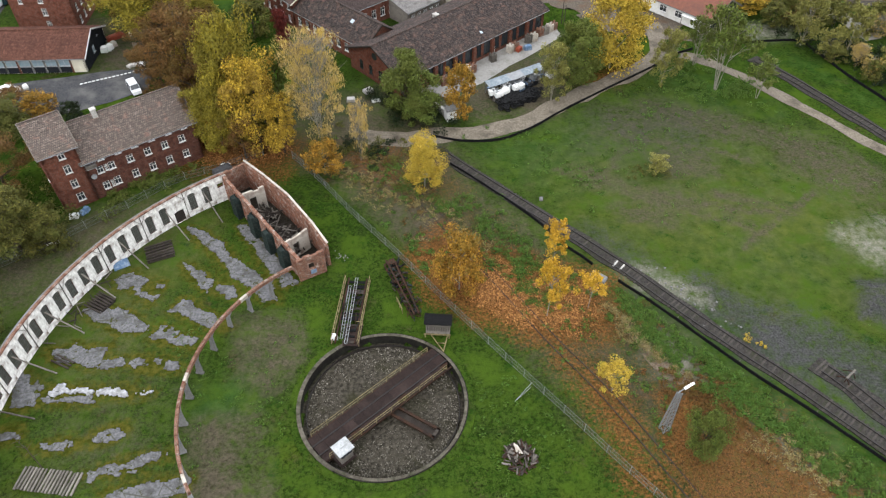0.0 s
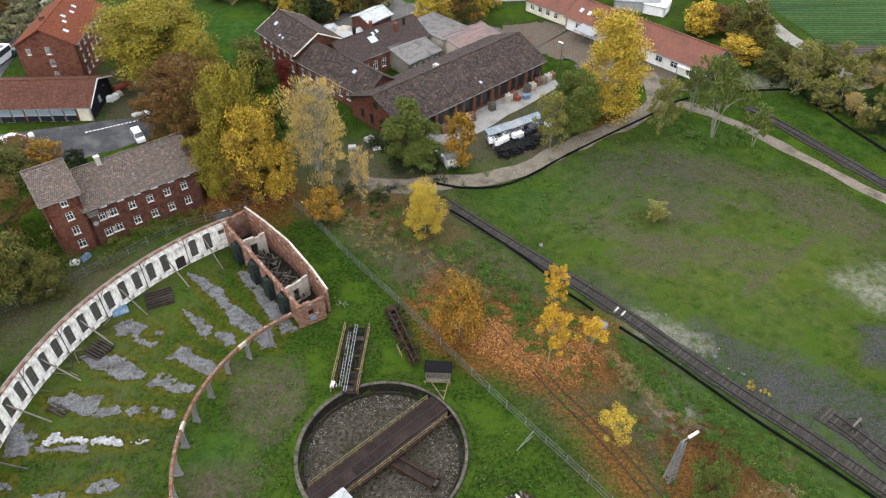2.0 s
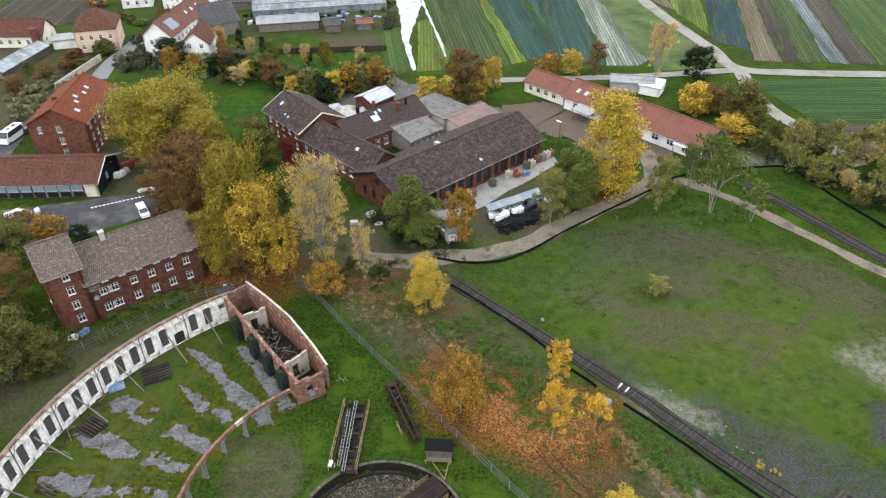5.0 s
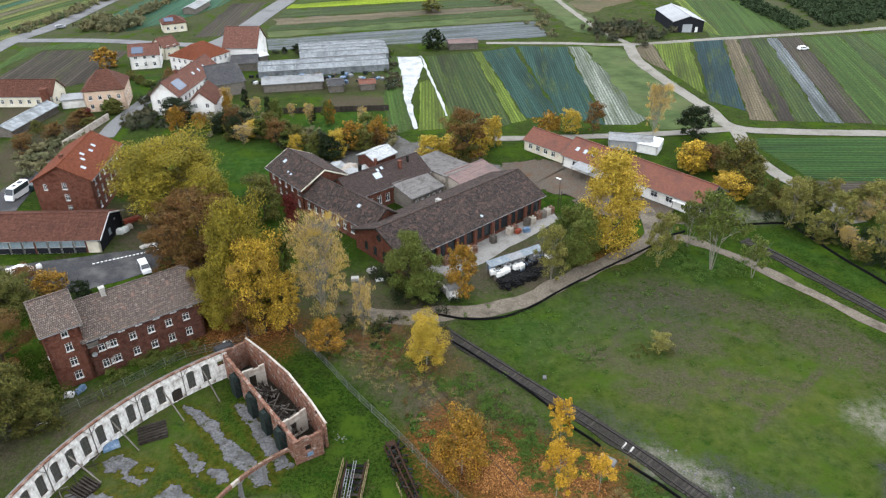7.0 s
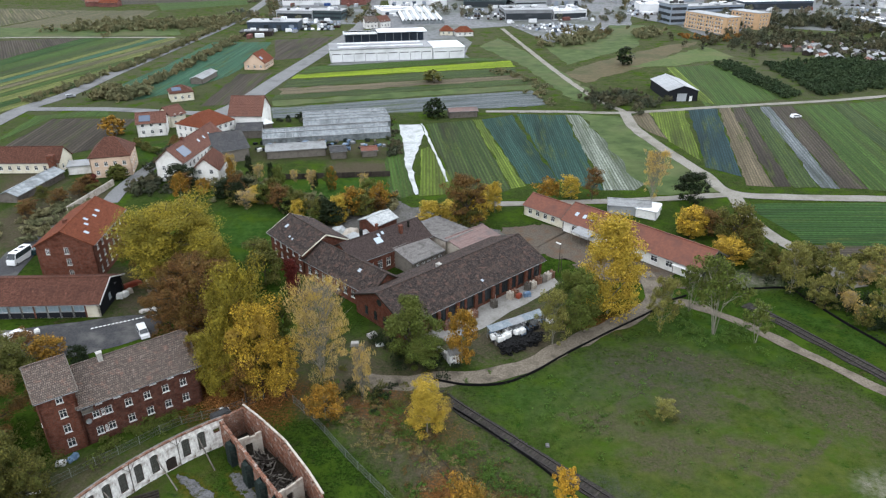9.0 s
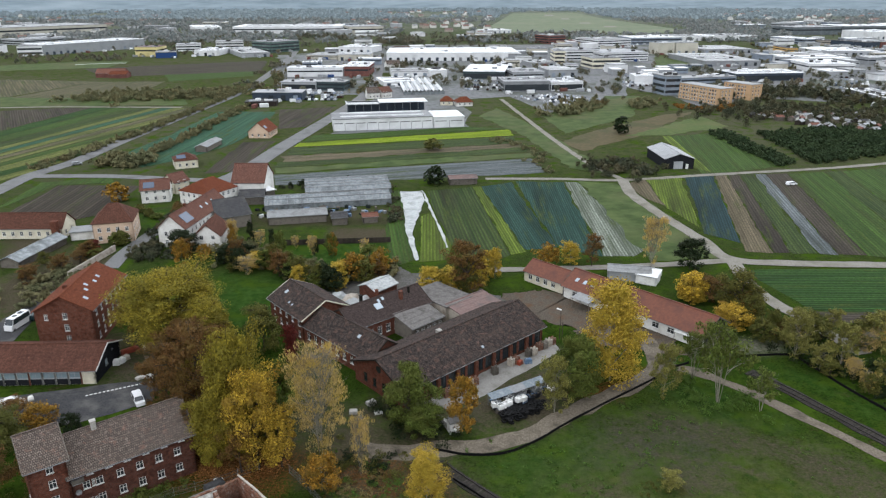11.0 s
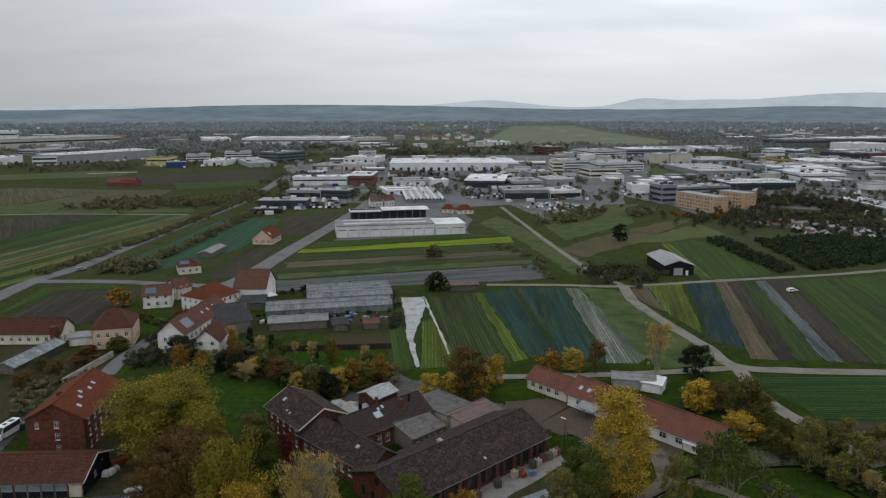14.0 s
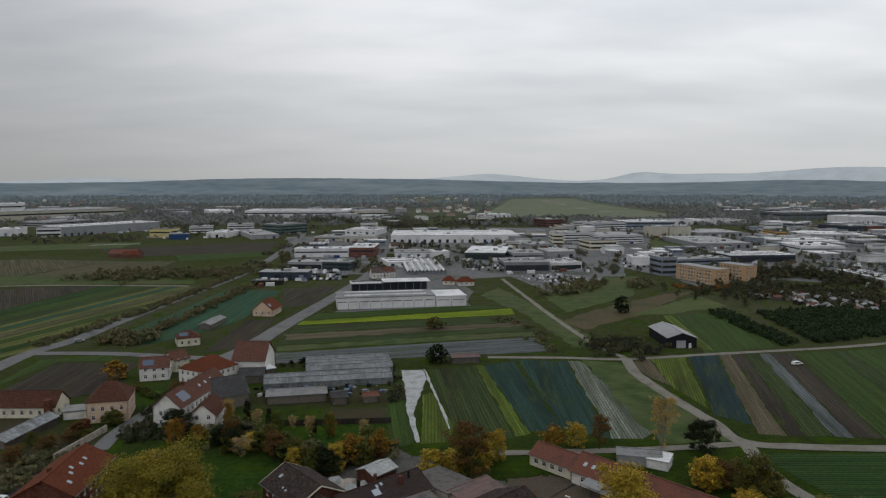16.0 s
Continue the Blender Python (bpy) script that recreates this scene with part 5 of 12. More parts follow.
def arched_leaf(length, top, openings, y0, y1):
    """Wall piece with arched openings; y0..y1 is its thickness."""
    s = wall_shape(length, 0, top, openings, y1 - y0)
    s.v = [(x, y + y0, z) for x, y, z in s.v]
    for x, z, w, h in openings:
        if h < 2:
            continue
        for sgn, ox in ((1, x), (-1, x + w)):
            tri = [(ox, z + h - 0.16), (ox + sgn * w * 0.3, z + h), (ox, z + h)]
            tri = tri if sgn > 0 else tri[::-1]
            s.hull([(p[0], y1, p[1]) for p in tri], [(p[0], y0, p[1]) for p in tri])
    return s


LATTICE = Shape()
for k in range(5):
    LATTICE.box(0.27 * k + 0.04, 0.0, 0.02, 0.27 * k + 0.08, 0.05, 3.15)
for k in range(9):
    LATTICE.box(0.02, 0.0, 0.38 * k + 0.04, 1.18, 0.05, 0.38 * k + 0.09)
LATTICE_MESH = LATTICE.mesh("window_grille", plain("dull_iron", (0.2, 0.19, 0.175), (0.3, 0.29, 0.27), (0.16, 0.1, 0.07), 2.0, 8.0))
OLD_PANE = Shape().box(0.02, 0.02, 0.02, 1.18, 0.035, 3.15).mesh("pane", plain("grimy_window_glass", (0.06, 0.07, 0.055), (0.15, 0.16, 0.135), (0.04, 0.05, 0.035), 1.2, 3.0, rough=0.35))
WALL_H, R_OUT = 5.1, 46.9
piece = radians(BAY / 3) * R_OUT
for bay in range(10):
    for k in range(3):
        deg = 124.6 + BAY * (bay + (k + 0.5) / 3)
        plan = [(piece / 2 - 0.6, 1.0, 1.2, 3.2)]
        if bay == 0 and k == 0:
            plan = [(piece / 2 - 0.5, 2.9, 1.0, 0.8)]
        if bay == 1 and k == 0:
            plan = [(piece / 2 - 0.9, 0.05, 1.6, 2.2)]
        frame_m = ring_at(R_OUT, deg) @ at(-piece / 2, 0)
        inner = part("wall_inner", arched_leaf(piece + 0.02, WALL_H, plan, 0.0, 0.08), LIMEWASH, house_ring, "flaking white limewashed inner face", frame_m)
        part("wall_outer", arched_leaf(piece + 0.02, WALL_H - 0.12, plan, 0.09, 0.5), BRICK_DARK, house_ring, "", frame_m)
        if len(plan) and plan[0][3] > 2.5:
            grille = part("window_grille", LATTICE_MESH, None, inner, "dull iron window grille", at(piece / 2 - 0.6, 0.16, 1.0))
            part("pane", OLD_PANE, None, grille, "grimy old window panes")
        if bay == 1 and k == 0:
            part("gate", Shape().box(0, 0.2, 0, 1.6, 0.26, 2.2), DARK_WOOD, inner, "dark brown wooden gate", at(plan[0][0], 0, 0.05))
        part("coping", Shape().box(-0.02, -0.12, 0, piece + 0.02, 0.3, 0.16).box(0.2, -0.05, 0.16, piece * 0.6, 0.25, 0.24), BRICK_OLD, house_ring, "", frame_m @ at(0, 0, WALL_H + 0.002))
        part("coping_outer", Shape().box(-0.02, 0.3, -0.1, piece + 0.02, 0.62, 0.1), CONCRETE, house_ring, "", frame_m @ at(0, 0, WALL_H))
    deg = 124.6 + BAY * bay
    if bay:
        ps = Shape().box(-0.06, -0.08, 0, 0.06, 0, WALL_H + 0.1)
        ps.beam((0, -0.08, WALL_H - 1.4), (-1.0, -0.02, WALL_H), 0.05).beam((0, -0.08, WALL_H - 1.4), (1.0, -0.02, WALL_H), 0.05)
        part("iron_post", ps, OLD_WOOD, house_ring, "", ring_at(R_OUT, deg))
# timber props that lean from the wall to the floor
for bay, k in ((0, 1.7), (1, 1.35), (2, 1.7), (3, 1.6), (4, 1.6), (5, 1.6), (6, 1.6)):
    deg = 124.6 + BAY * (bay + k / 3)
    solid("timber_prop", Shape().beam((0, -0.1, 3.4), (0.2, -4.6, 0.1), 0.16, 0.16), OLD_WOOD, "grey timber prop leaning against the white wall", "prop", "props of the ruin", m=at(CX, CY) @ ring_at(R_OUT, deg))
# inner ring: posts and a brick architrave
R_IN = 23.9
for k in range(10):
    deg = 133.4 + BAY * k
    post = Shape().box(-0.2, -0.3, 0, 0.2, 0.75, 0.3)
    post.hull([(-0.14, -0.2, 0.3), (0.14, -0.2, 0.3), (0.14, 0.65, 0.3), (-0.14, 0.65, 0.3)], [(-0.14, -0.2, 2.8), (0.14, -0.2, 2.8), (0.14, 0.3, 2.8), (-0.14, 0.3, 2.8)])
    post.hull([(-0.14, -0.2, 2.8), (0.14, -0.2, 2.8), (0.14, 0.3, 2.8), (-0.14, 0.3, 2.8)], [(-0.6, -0.2, 3.25), (0.6, -0.2, 3.25), (0.6, 0.2, 3.25), (-0.6, 0.2, 3.25)])
    part("post", post, CONCRETE, house_ring, "grey flaking post", ring_at(R_IN, deg))
for k in range(30):
    a0 = 124.5 + BAY / 3 * k
    part("architrave", Shape().arc_wall(R_IN - 0.18, R_IN + 0.18, a0, a0 + BAY / 3 + 0.02, 3.25, 3.72, 2).arc_wall(R_IN - 0.22, R_IN + 0.14, a0 + 0.1, a0 + BAY / 3 - 0.1, 3.72, 3.84, 2), BRICK_OLD if k % 11 != 6 else PLASTER_OLD, house_ring)

# end wing with its curved outer wall
NEAR_A, NEAR_B = Vector((*(-19.7, 68.1), 0)), Vector((*(-34.4, 86.3), 0))
FAR_LINE = [(-16.4, 70.5), (-19.1, 74.6), (-23.5, 80.5), (-28.1, 85.3), (-31.8, 88.8)]
wing = thing("ruin_wing", at(0, 0), "roofless brick end wing of the roundhouse with rubble inside", "ruin")


def wall_between(a, b, h0, h1, mat, parent, holes=(), thick=0.45, name="wall", label="", cap=True):
    """A straight wall from a to b, h0 high at a and h1 at b, with a ragged top of brick courses."""
    a, b = Vector((a[0], a[1], 0)), Vector((b[0], b[1], 0))
    L = (b - a).length
    s = wall_shape(L, 0, min(h0, h1) - 0.2, holes, thick)
    n = max(2, int(L / 0.9))
    for i in range(n):
        z = h0 + (h1 - h0) * (i + 0.5) / n + 0.5 * (noise.noise((a.x + i * 0.7, a.y, 2.0)) - 0.15)
        s.box(L * i / n, 0.003, min(h0, h1) - 0.2, L * (i + 1) / n, thick - 0.003, max(z, min(h0, h1) - 0.12 - 0.02 * (i % 3)))
    d = b - a
    return part(name, s, mat, parent, label, Matrix.Translation(a) @ Matrix.Rotation(math.atan2(d.y, d.x), 4, "Z"))


near_len = (NEAR_B - NEAR_A).length
arches = [(near_len * u, 0.0, 2.3, 3.6) for u in (0.1, 0.29, 0.48, 0.72)]
wall_between(NEAR_A, NEAR_B, 4.2, 4.9, BRICK_LIMED, wing, arches, 0.5, "arcade_wall", "weathered brick wall with high arched openings")
for a, b, h0, h1 in zip(FAR_LINE, FAR_LINE[1:], (4.2, 4.5, 4.8, 4.9), (4.5, 4.8, 4.9, 4.9)):
    wall_between(b, a, h1, h0, BRICK_LIMED, wing, (), 0.42, "outer_wall")
    part("coping", Shape().beam((*b, h1 + 0.25), (*a, h0 + 0.25), 0.3, 0.14), PLASTER_OLD, wing, "pale stone coping", at(0.28, 0.28))
    wall_between(Vector(b).lerp(Vector(a), 0.02), a, h1 - 0.4, h0 - 0.4, PLASTER_OLD, wing, (), 0.06, "plaster").matrix_local @= at(0, -0.075, 0)
front_a, front_b = (-20.1, 67.3), (-16.5, 69.4)
front_len = (Vector(front_b) - Vector(front_a)).length
front = wall_between(front_a, front_b, 4.25, 4.3, BRICK_OLD, wing, [(front_len * 0.38, 1.6, 0.9, 1.25)], 0.45, "front_wall")
part("signboard", Shape().box(0, -0.05, 0, 0.85, -0.01, 0.75), PLASTIC_BLUE, front, "small blue and white sign", at(front_len * 0.42, 0, 0.75))
wall_between(FAR_LINE[4], NEAR_B, 4.9, 4.9, BRICK_OLD, wing, (), 0.45, "back_wall")
for u, v in ((0.17, 0.2), (0.74, 0.72)):
    p, q = NEAR_A.lerp(NEAR_B, u), Vector(FAR_LINE[0]).lerp(Vector(FAR_LINE[4]), v)
    wall_between(p, (q.x, q.y), 4.1, 4.1, PLASTER_OLD, wing, [(1.1, 0.3, 1.1, 2.6)], 0.3, "cross_wall", "stained plaster cross wall with a doorway")
# green doors in the arches
along = (NEAR_B - NEAR_A).normalized()
side = Vector((along.y, -along.x, 0))
if side.dot(Vector((CX - 20, CY - 20, 0)) - NEAR_A) < 0:
    side = -side
DOOR_LEAF_HALF = Shape()
for k in range(5):
    x = 0.03 + 0.235 * k
    h = 3.15 + 0.95 * math.sqrt(max(0, 1 - ((1.2 - x) / 1.25) ** 2))
    DOOR_LEAF_HALF.box(x, -0.06, 0.05, x + 0.22, 0.06, h)
DOOR_LEAF_HALF.box(0, -0.13, 0.5, 1.2, -0.06, 0.7).box(0, -0.13, 2.5, 1.2, -0.06, 2.7)
DOOR_MESH = DOOR_LEAF_HALF.mesh("shed_door", GREEN_WOOD)
wall_deg = math.degrees(math.atan2(along.y, along.x))
facing = 1 if side.dot(Vector((-along.y, along.x, 0))) > 0 else -1
for u, swing in ((0.1, 62), (0.29, 55), (0.48, 68), (0.72, 50)):
    for end in (0, 1):
        p = NEAR_A + along * (near_len * u + (0.0 if end == 0 else 2.3)) + side * 0.08
        turn = wall_deg + (facing * swing if end == 0 else 180 - facing * (swing - 8))
        solid("shed_door", DOOR_MESH, None, "dark green arched engine shed door standing open", "door", "shed doors", m=at(p.x, p.y, 0, turn))
    p = NEAR_A + along * (near_len * u + 1.15) + side * 1.1
    solid("smoke_hood", Shape().hull([(-0.9, -0.35, 0.03), (0.9, -0.35, 0.03), (0.9, 0.35, 0.03), (-0.9, 0.35, 0.03)], [(-0.9, -0.35, 3.2), (0.9, -0.35, 3.2), (0.9, 0.35, 3.2), (-0.9, 0.35, 3.2)]).hull([(-0.9, -0.35, 3.2), (0.9, -0.35, 3.2), (0.9, 0.35, 3.2), (-0.9, 0.35, 3.2)], [(-0.5, -0.3, 4.0), (0.5, -0.3, 4.0), (0.5, 0.3, 4.0), (-0.5, 0.3, 4.0)]), GREEN_WOOD, "dark green stacked door panels in the arch", "door stack", "stacked doors", m=at(p.x, p.y, 0, wall_deg))
# fallen roof timbers inside the wing
rng = random.Random(4)
for k in range(120):
    u = 0.2 + 0.52 * rng.random()
    p = NEAR_A.lerp(NEAR_B, u).lerp(Vector((*FAR_LINE[0], 0)).lerp(Vector((*FAR_LINE[4], 0)), u), 0.15 + 0.7 * rng.random())
    th, z = rng.random() * 3.14, 0.1 + 1.2 * rng.random()
    L = 0.5 + 1.4 * rng.random()
    solid("roof_timber", Shape().beam((-L * math.cos(th), -L * math.sin(th), 0), (L * math.cos(th), L * math.sin(th), 0.5 * (rng.random() - 0.3)), 0.1 + 0.1 * rng.random(), 0.16), rng.choice((DARK_WOOD, OLD_WOOD, DARK_WOOD)), "fallen grey roof timber among rubble", "timber", "fallen roof timbers", m=at(p.x, p.y, z))
sheet("rubble_floor", [(NEAR_A.x, NEAR_A.y), *FAR_LINE, (NEAR_B.x, NEAR_B.y)], 0.06, plain("dark_rubble", (0.03, 0.026, 0.02), (0.085, 0.07, 0.052), (0.06, 0.05, 0.03), 0.8, 3.0, bump=0.2), "dark rubble floor of the ruined wing", "rubble")

# broken concrete floors between the engine tracks
def broken_plate(ring, seed, cell=0.2, top=0.07, shrink=0.05):
    """A floor slab within the ring, its edges crumbled away and holes where moss comes through."""
    s = Shape()
    x0, y0 = min(c[0] for c in ring) - 0.6, min(c[1] for c in ring) - 0.6
    nx, ny = int((max(c[0] for c in ring) + 0.6 - x0) / cell), int((max(c[1] for c in ring) + 0.6 - y0) / cell)
    px, py = np.meshgrid(x0 + (np.arange(nx) + 0.5) * cell, y0 + (np.arange(ny) + 0.5) * cell, indexing="ij")
    depth = inside(px, py, ring)
    crumble = 1.5 * (ragged_noise(px + 7 * seed, py, 1.7, 61) - 0.5) + 0.6 * (ragged_noise(px, py + 5 * seed, 0.7, 71) - 0.5)
    holes = ragged_noise(px + 3 * seed, py, 2.6, 81) - 0.7
    whole = (depth + crumble > shrink) & (holes < 0.02)

    def corner(i, j, z):
        x, y = x0 + i * cell, y0 + j * cell
        return (x + 0.17 * noise.noise((x * 2.7, y * 2.7, seed)), y + 0.17 * noise.noise((x * 2.1, y * 2.1, seed + 9.0)), z + 0.02 * noise.noise((x, y, 3.0)))

    for i, j in zip(*np.nonzero(whole)):
        i, j = int(i), int(j)
        s.face([corner(i, j, top), corner(i + 1, j, top), corner(i + 1, j + 1, top), corner(i, j + 1, top)])
        for di, dj, p, q in ((0, -1, (i, j), (i + 1, j)), (1, 0, (i + 1, j), (i + 1, j + 1)), (0, 1, (i + 1, j + 1), (i, j + 1)), (-1, 0, (i, j + 1), (i, j))):
            if not (0 <= i + di < nx and 0 <= j + dj < ny and whole[i + di, j + dj]):
                s.face([corner(*q, top), corner(*p, top), corner(*p, -0.06), corner(*q, -0.06)])
    return s


for number, ring in enumerate(SLAB_RINGS):
    solid("concrete_slab", broken_plate(ring, number * 2.3), SLAB, "broken grey concrete floor slab overgrown with moss", "floor slab", "slabs of the roundhouse floor")
for ring in PIT_EDGES:
    solid("pit_edge", broken_plate(ring, 4.0, 0.16, 0.12, 0.0), WHITEWASH, "white-washed edge of a filled inspection pit", "kerb", "pit edges")

# ---- turntable ----
turn_deg = 41.8
table = thing("turntable", at(CX, CY), "old locomotive turntable with a rusty brown bridge in a round pit", "turntable")
rim = part("pit_wall", Shape().arc_wall(PIT_R - 0.18, PIT_R + 0.3, 0, 360, PIT_Z - 0.3, 0.1, 72), DARK_STONE, table, "sooty pit wall")
part("pit_floor", Shape().lathe([(0.01, PIT_Z - 0.2), (PIT_R + 0.1, PIT_Z - 0.2), (PIT_R + 0.1, PIT_Z), (6, PIT_Z + 0.1), (0.5, PIT_Z + 0.18)], 64), PIT_FLOOR, table, "mossy gravel pit floor")
for k in range(36):
    a = k * 10 + 0.15
    part("coping_stone", Shape().arc_wall(PIT_R - 0.2, PIT_R + (0.3 if 120 < a < 235 else 0.18), a, a + 9.7, 0.1, 0.2, 3), STONE_RIM, table)
part("turf_collar", Shape().lathe([(PIT_R + 1.25, -0.05), (PIT_R + 1.2, 0.045), (PIT_R + 0.18, 0.045), (PIT_R + 0.18, 0.0)], 96, cap=False), GROUND_MAT, table, "grass collar round the pit")
part("ring_rail", Shape().arc_wall(9.55, 9.63, 0, 360, PIT_Z, PIT_Z + 0.35, 64), RAIL_STEEL, table)
srg = np.random.default_rng(18)
n_stones = 4600
rr, th = 9.4 * srg.random(n_stones) ** 0.38, 6.283 * srg.random(n_stones)
keep = ragged_noise(rr * np.cos(th) + 40, rr * np.sin(th) + 40, 3.0, 23) + 0.04 * rr > 0.62
mid = np.stack([rr * np.cos(th), rr * np.sin(th), np.full(n_stones, PIT_Z + 0.1)], 1)[keep]
edge = (0.05 + 0.12 * srg.random(len(mid)))[:, None]
spin = 6.283 * srg.random(len(mid))
tips = [mid + edge * np.stack([np.cos(spin + a), np.sin(spin + a), np.full(len(mid), -0.6)], 1) for a in (0, 2.1, 4.2)] + [mid + edge * np.array((0, 0, 0.8))]
stones = bpy.data.meshes.new("pit_stones")
stones.from_pydata(np.stack(tips, 1).reshape(-1, 3).tolist(), [], [(4 * i + a, 4 * i + b, 4 * i + 3) for i in range(len(mid)) for a, b in ((0, 1), (1, 2), (2, 0))])
stones.materials.append(leafy("pale_pit_stones", (0.07, 0.058, 0.045), (0.46, 0.42, 0.36), (0.13, 0.115, 0.08)))
tagged(part("pit_stones", stones, None, table, "loose pale stones"), kind="stuff")
bridge = thing("turntable_bridge", at(CX, CY, 0, turn_deg), "rusty turntable bridge with yellow railings across the pit", "turntable bridge")
part("girder", Shape().box(-9.9, -1.15, -1.1, 9.9, -0.85, -0.02), RUST, bridge)
part("girder", Shape().box(-9.9, 0.85, -1.1, 9.9, 1.15, -0.02), RUST, bridge)
for k in range(14):
    x = -10.0 + 1.43 * k
    part("deck_plate", Shape().box(x, -0.62, 0.0, x + 1.41, 0.62, 0.1), RUST_DECK, bridge)
    part("deck_plate", Shape().box(x, 0.86, 0.02, x + 1.41, 1.85, 0.1), RUST_DECK, bridge)
    if k % 5 != 3:
        part("deck_plate", Shape().box(x, -1.75, -0.03, x + 1.41, -0.82, 0.06), RUST_DECK, bridge)
for y in (-0.72, 0.72):
    part("rail", Shape().box(-10.1, y - 0.07, 0.02, 10.1, y + 0.07, 0.17), RAIL_STEEL, bridge)
for y in (-1.8, 1.98):
    part("walkway_edge", Shape().box(-9.9, y - 0.08, -0.25, 9.9, y + 0.08, 0.0), RUST, bridge)
    for k in range(9):
        x = -9.3 + 2.3 * k
        part("railing_post", Shape().box(x - 0.03, y - 0.03, -0.2, x + 0.03, y + 0.03, 1.05).beam((x, y, -0.2), (x, y * 0.6, -0.3), 0.06), YELLOW_RUST, bridge)
    part("handrail", Shape().beam((-9.3, y, 1.05), (9.1, y, 1.05), 0.07).beam((-9.3, y, 0.55), (9.1, y, 0.55), 0.05), YELLOW_RUST, bridge, "rusty yellow handrail")
for x in (-9.2, -8.4, 8.4, 9.2):
    part("end_brace", Shape().box(x - 0.12, -2.0, -0.35, x + 0.12, 2.3, -0.15), RUST, bridge)
for y in (-0.62, 0.62):
    part("arm_girder", Shape().box(0, y - 0.06, -1.0, 6.6, y + 0.06, -0.55).box(0, y - 0.16, -0.55, 6.6, y + 0.16, -0.5), RUST, bridge, "", at(0.4, -1.2, 0, -73.5))
arm = part("drive_arm", Shape().box(0, -0.5, -1.15, 6.2, 0.5, -0.95).box(6.2, -0.7, -1.3, 6.6, 0.7, -0.5), DARK_WOOD, bridge, "", at(0.4, -1.2, 0, -73.5))
hut = thing("control_hut", at(CX, CY, 0, turn_deg) @ at(-7.9, -2.55, 0.0), "small grey control hut with a white flat roof on the turntable", "hut")
part("platform", Shape().box(-1.1, -1.0, -0.3, 1.1, 0.75, -0.02), RUST_DECK, hut)
hw = Shape()
for x0, y0, x1, y1 in ((-0.85, -0.8, 0.85, -0.72), (-0.85, 0.52, 0.85, 0.6), (-0.85, -0.72, -0.77, 0.52), (0.77, -0.72, 0.85, 0.52)):
    hw.box(x0, y0, -0.02, x1, y1, 1.0).box(x0, y0, 1.75, x1, y1, 1.95)
for x, y in ((-0.85, -0.8), (0.77, -0.8), (-0.85, 0.52), (0.77, 0.52)):
    hw.box(x, y, 1.0, x + 0.08, y + 0.08, 1.75)
part("walls", hw, OLD_WOOD, hut)
part("pane", Shape().box(-0.75, -0.76, 1.0, 0.75, -0.74, 1.75).box(-0.81, -0.7, 1.0, -0.79, 0.5, 1.75), PANE, hut)
part("roof", Shape().box(-1.05, -1.0, 1.95, 1.05, 0.85, 2.07).box(-0.35, -0.1, 2.07, 0.3, 0.05, 2.15), plain("dirty_white_felt", (0.4, 0.41, 0.41), (0.52, 0.53, 0.53), (0.3, 0.31, 0.3), 1.2, 5.0), hut, "white painted roof")

# ---- old crane parts and wagons on the grass ----
truck = thing("flat_wagon", at(*(-12.3, 61.7), 0, math.degrees(math.atan2(*(Vector((-11.8, 68.5)) - Vector((-12.7, 57.0))).yx))), "rusty flat wagon loaded with ladders and steel parts, yellow side rails", "wagon")
wl_len = (Vector((-11.8, 68.5)) - Vector((-12.7, 57.0))).length / 2
load_rng = random.Random(3)
for k in range(12):
    x = -wl_len + 2 * wl_len * k / 12
    deck = Shape().box(x, -1.3, 0.5, x + wl_len / 12 * load_rng.uniform(0.5, 1.6), 1.2 - load_rng.choice((0, 0, 0.9)), 0.58)
    part("deck_plank", deck, BLACK_FILM if k % 3 else DARK_WOOD, truck, "dark gappy planks")
for k in range(26):
    x, y = load_rng.uniform(-0.9, 0.6) * wl_len, load_rng.uniform(-1.2, 1.1)
    L, th = load_rng.uniform(0.6, 2.2), load_rng.gauss(0, 0.25)
    part("steel_bar", Shape().beam((x, y, 0.64 + 0.2 * load_rng.random()), (x + L * math.cos(th), y + L * math.sin(th), 0.7 + 0.3 * load_rng.random()), 0.09, 0.07), load_rng.choice((DARK_WOOD, RUST, BLACK_FILM, GREEN_WOOD)), truck)
for y in (-1.35, 1.25):
    part("side_beam", Shape().box(-wl_len, y - 0.1, 0.25, wl_len, y + 0.1, 0.62), RUST, truck)
for y in (-1.75, 1.75):
    rl = Shape().beam((-wl_len, y, 1.15), (wl_len, y, 1.15), 0.09).beam((-wl_len, y, 0.15), (wl_len, y, 0.15), 0.14)
    for k in range(12):
        rl.beam((-wl_len + 2 * wl_len * k / 11, y, 0.1), (-wl_len + 2 * wl_len * k / 11, y, 1.15), 0.06)
    part("side_rail", rl, YELLOW_RUST, truck, "rusty yellow side rail")
for y, z, L0, L1 in ((-0.25, 0.8, -1.05, 0.95), (0.5, 0.7, -0.9, 0.7)):
    lad = Shape()
    for e in (-0.17, 0.17):
        lad.beam((wl_len * L0, y + e, z), (wl_len * L1, y + e + 0.3, z + 0.15), 0.07)
    for k in range(17):
        t = k / 16
        x = wl_len * (L0 + (L1 - L0) * t)
        lad.beam((x, y - 0.17 + 0.3 * t, z + 0.15 * t), (x, y + 0.17 + 0.3 * t, z + 0.15 * t), 0.04)
    solid("ladder", lad, GALVANISED, "long aluminium ladder lying on the rusty wagon", "ladder", "ladders on the wagon", m=truck.matrix_world.copy())
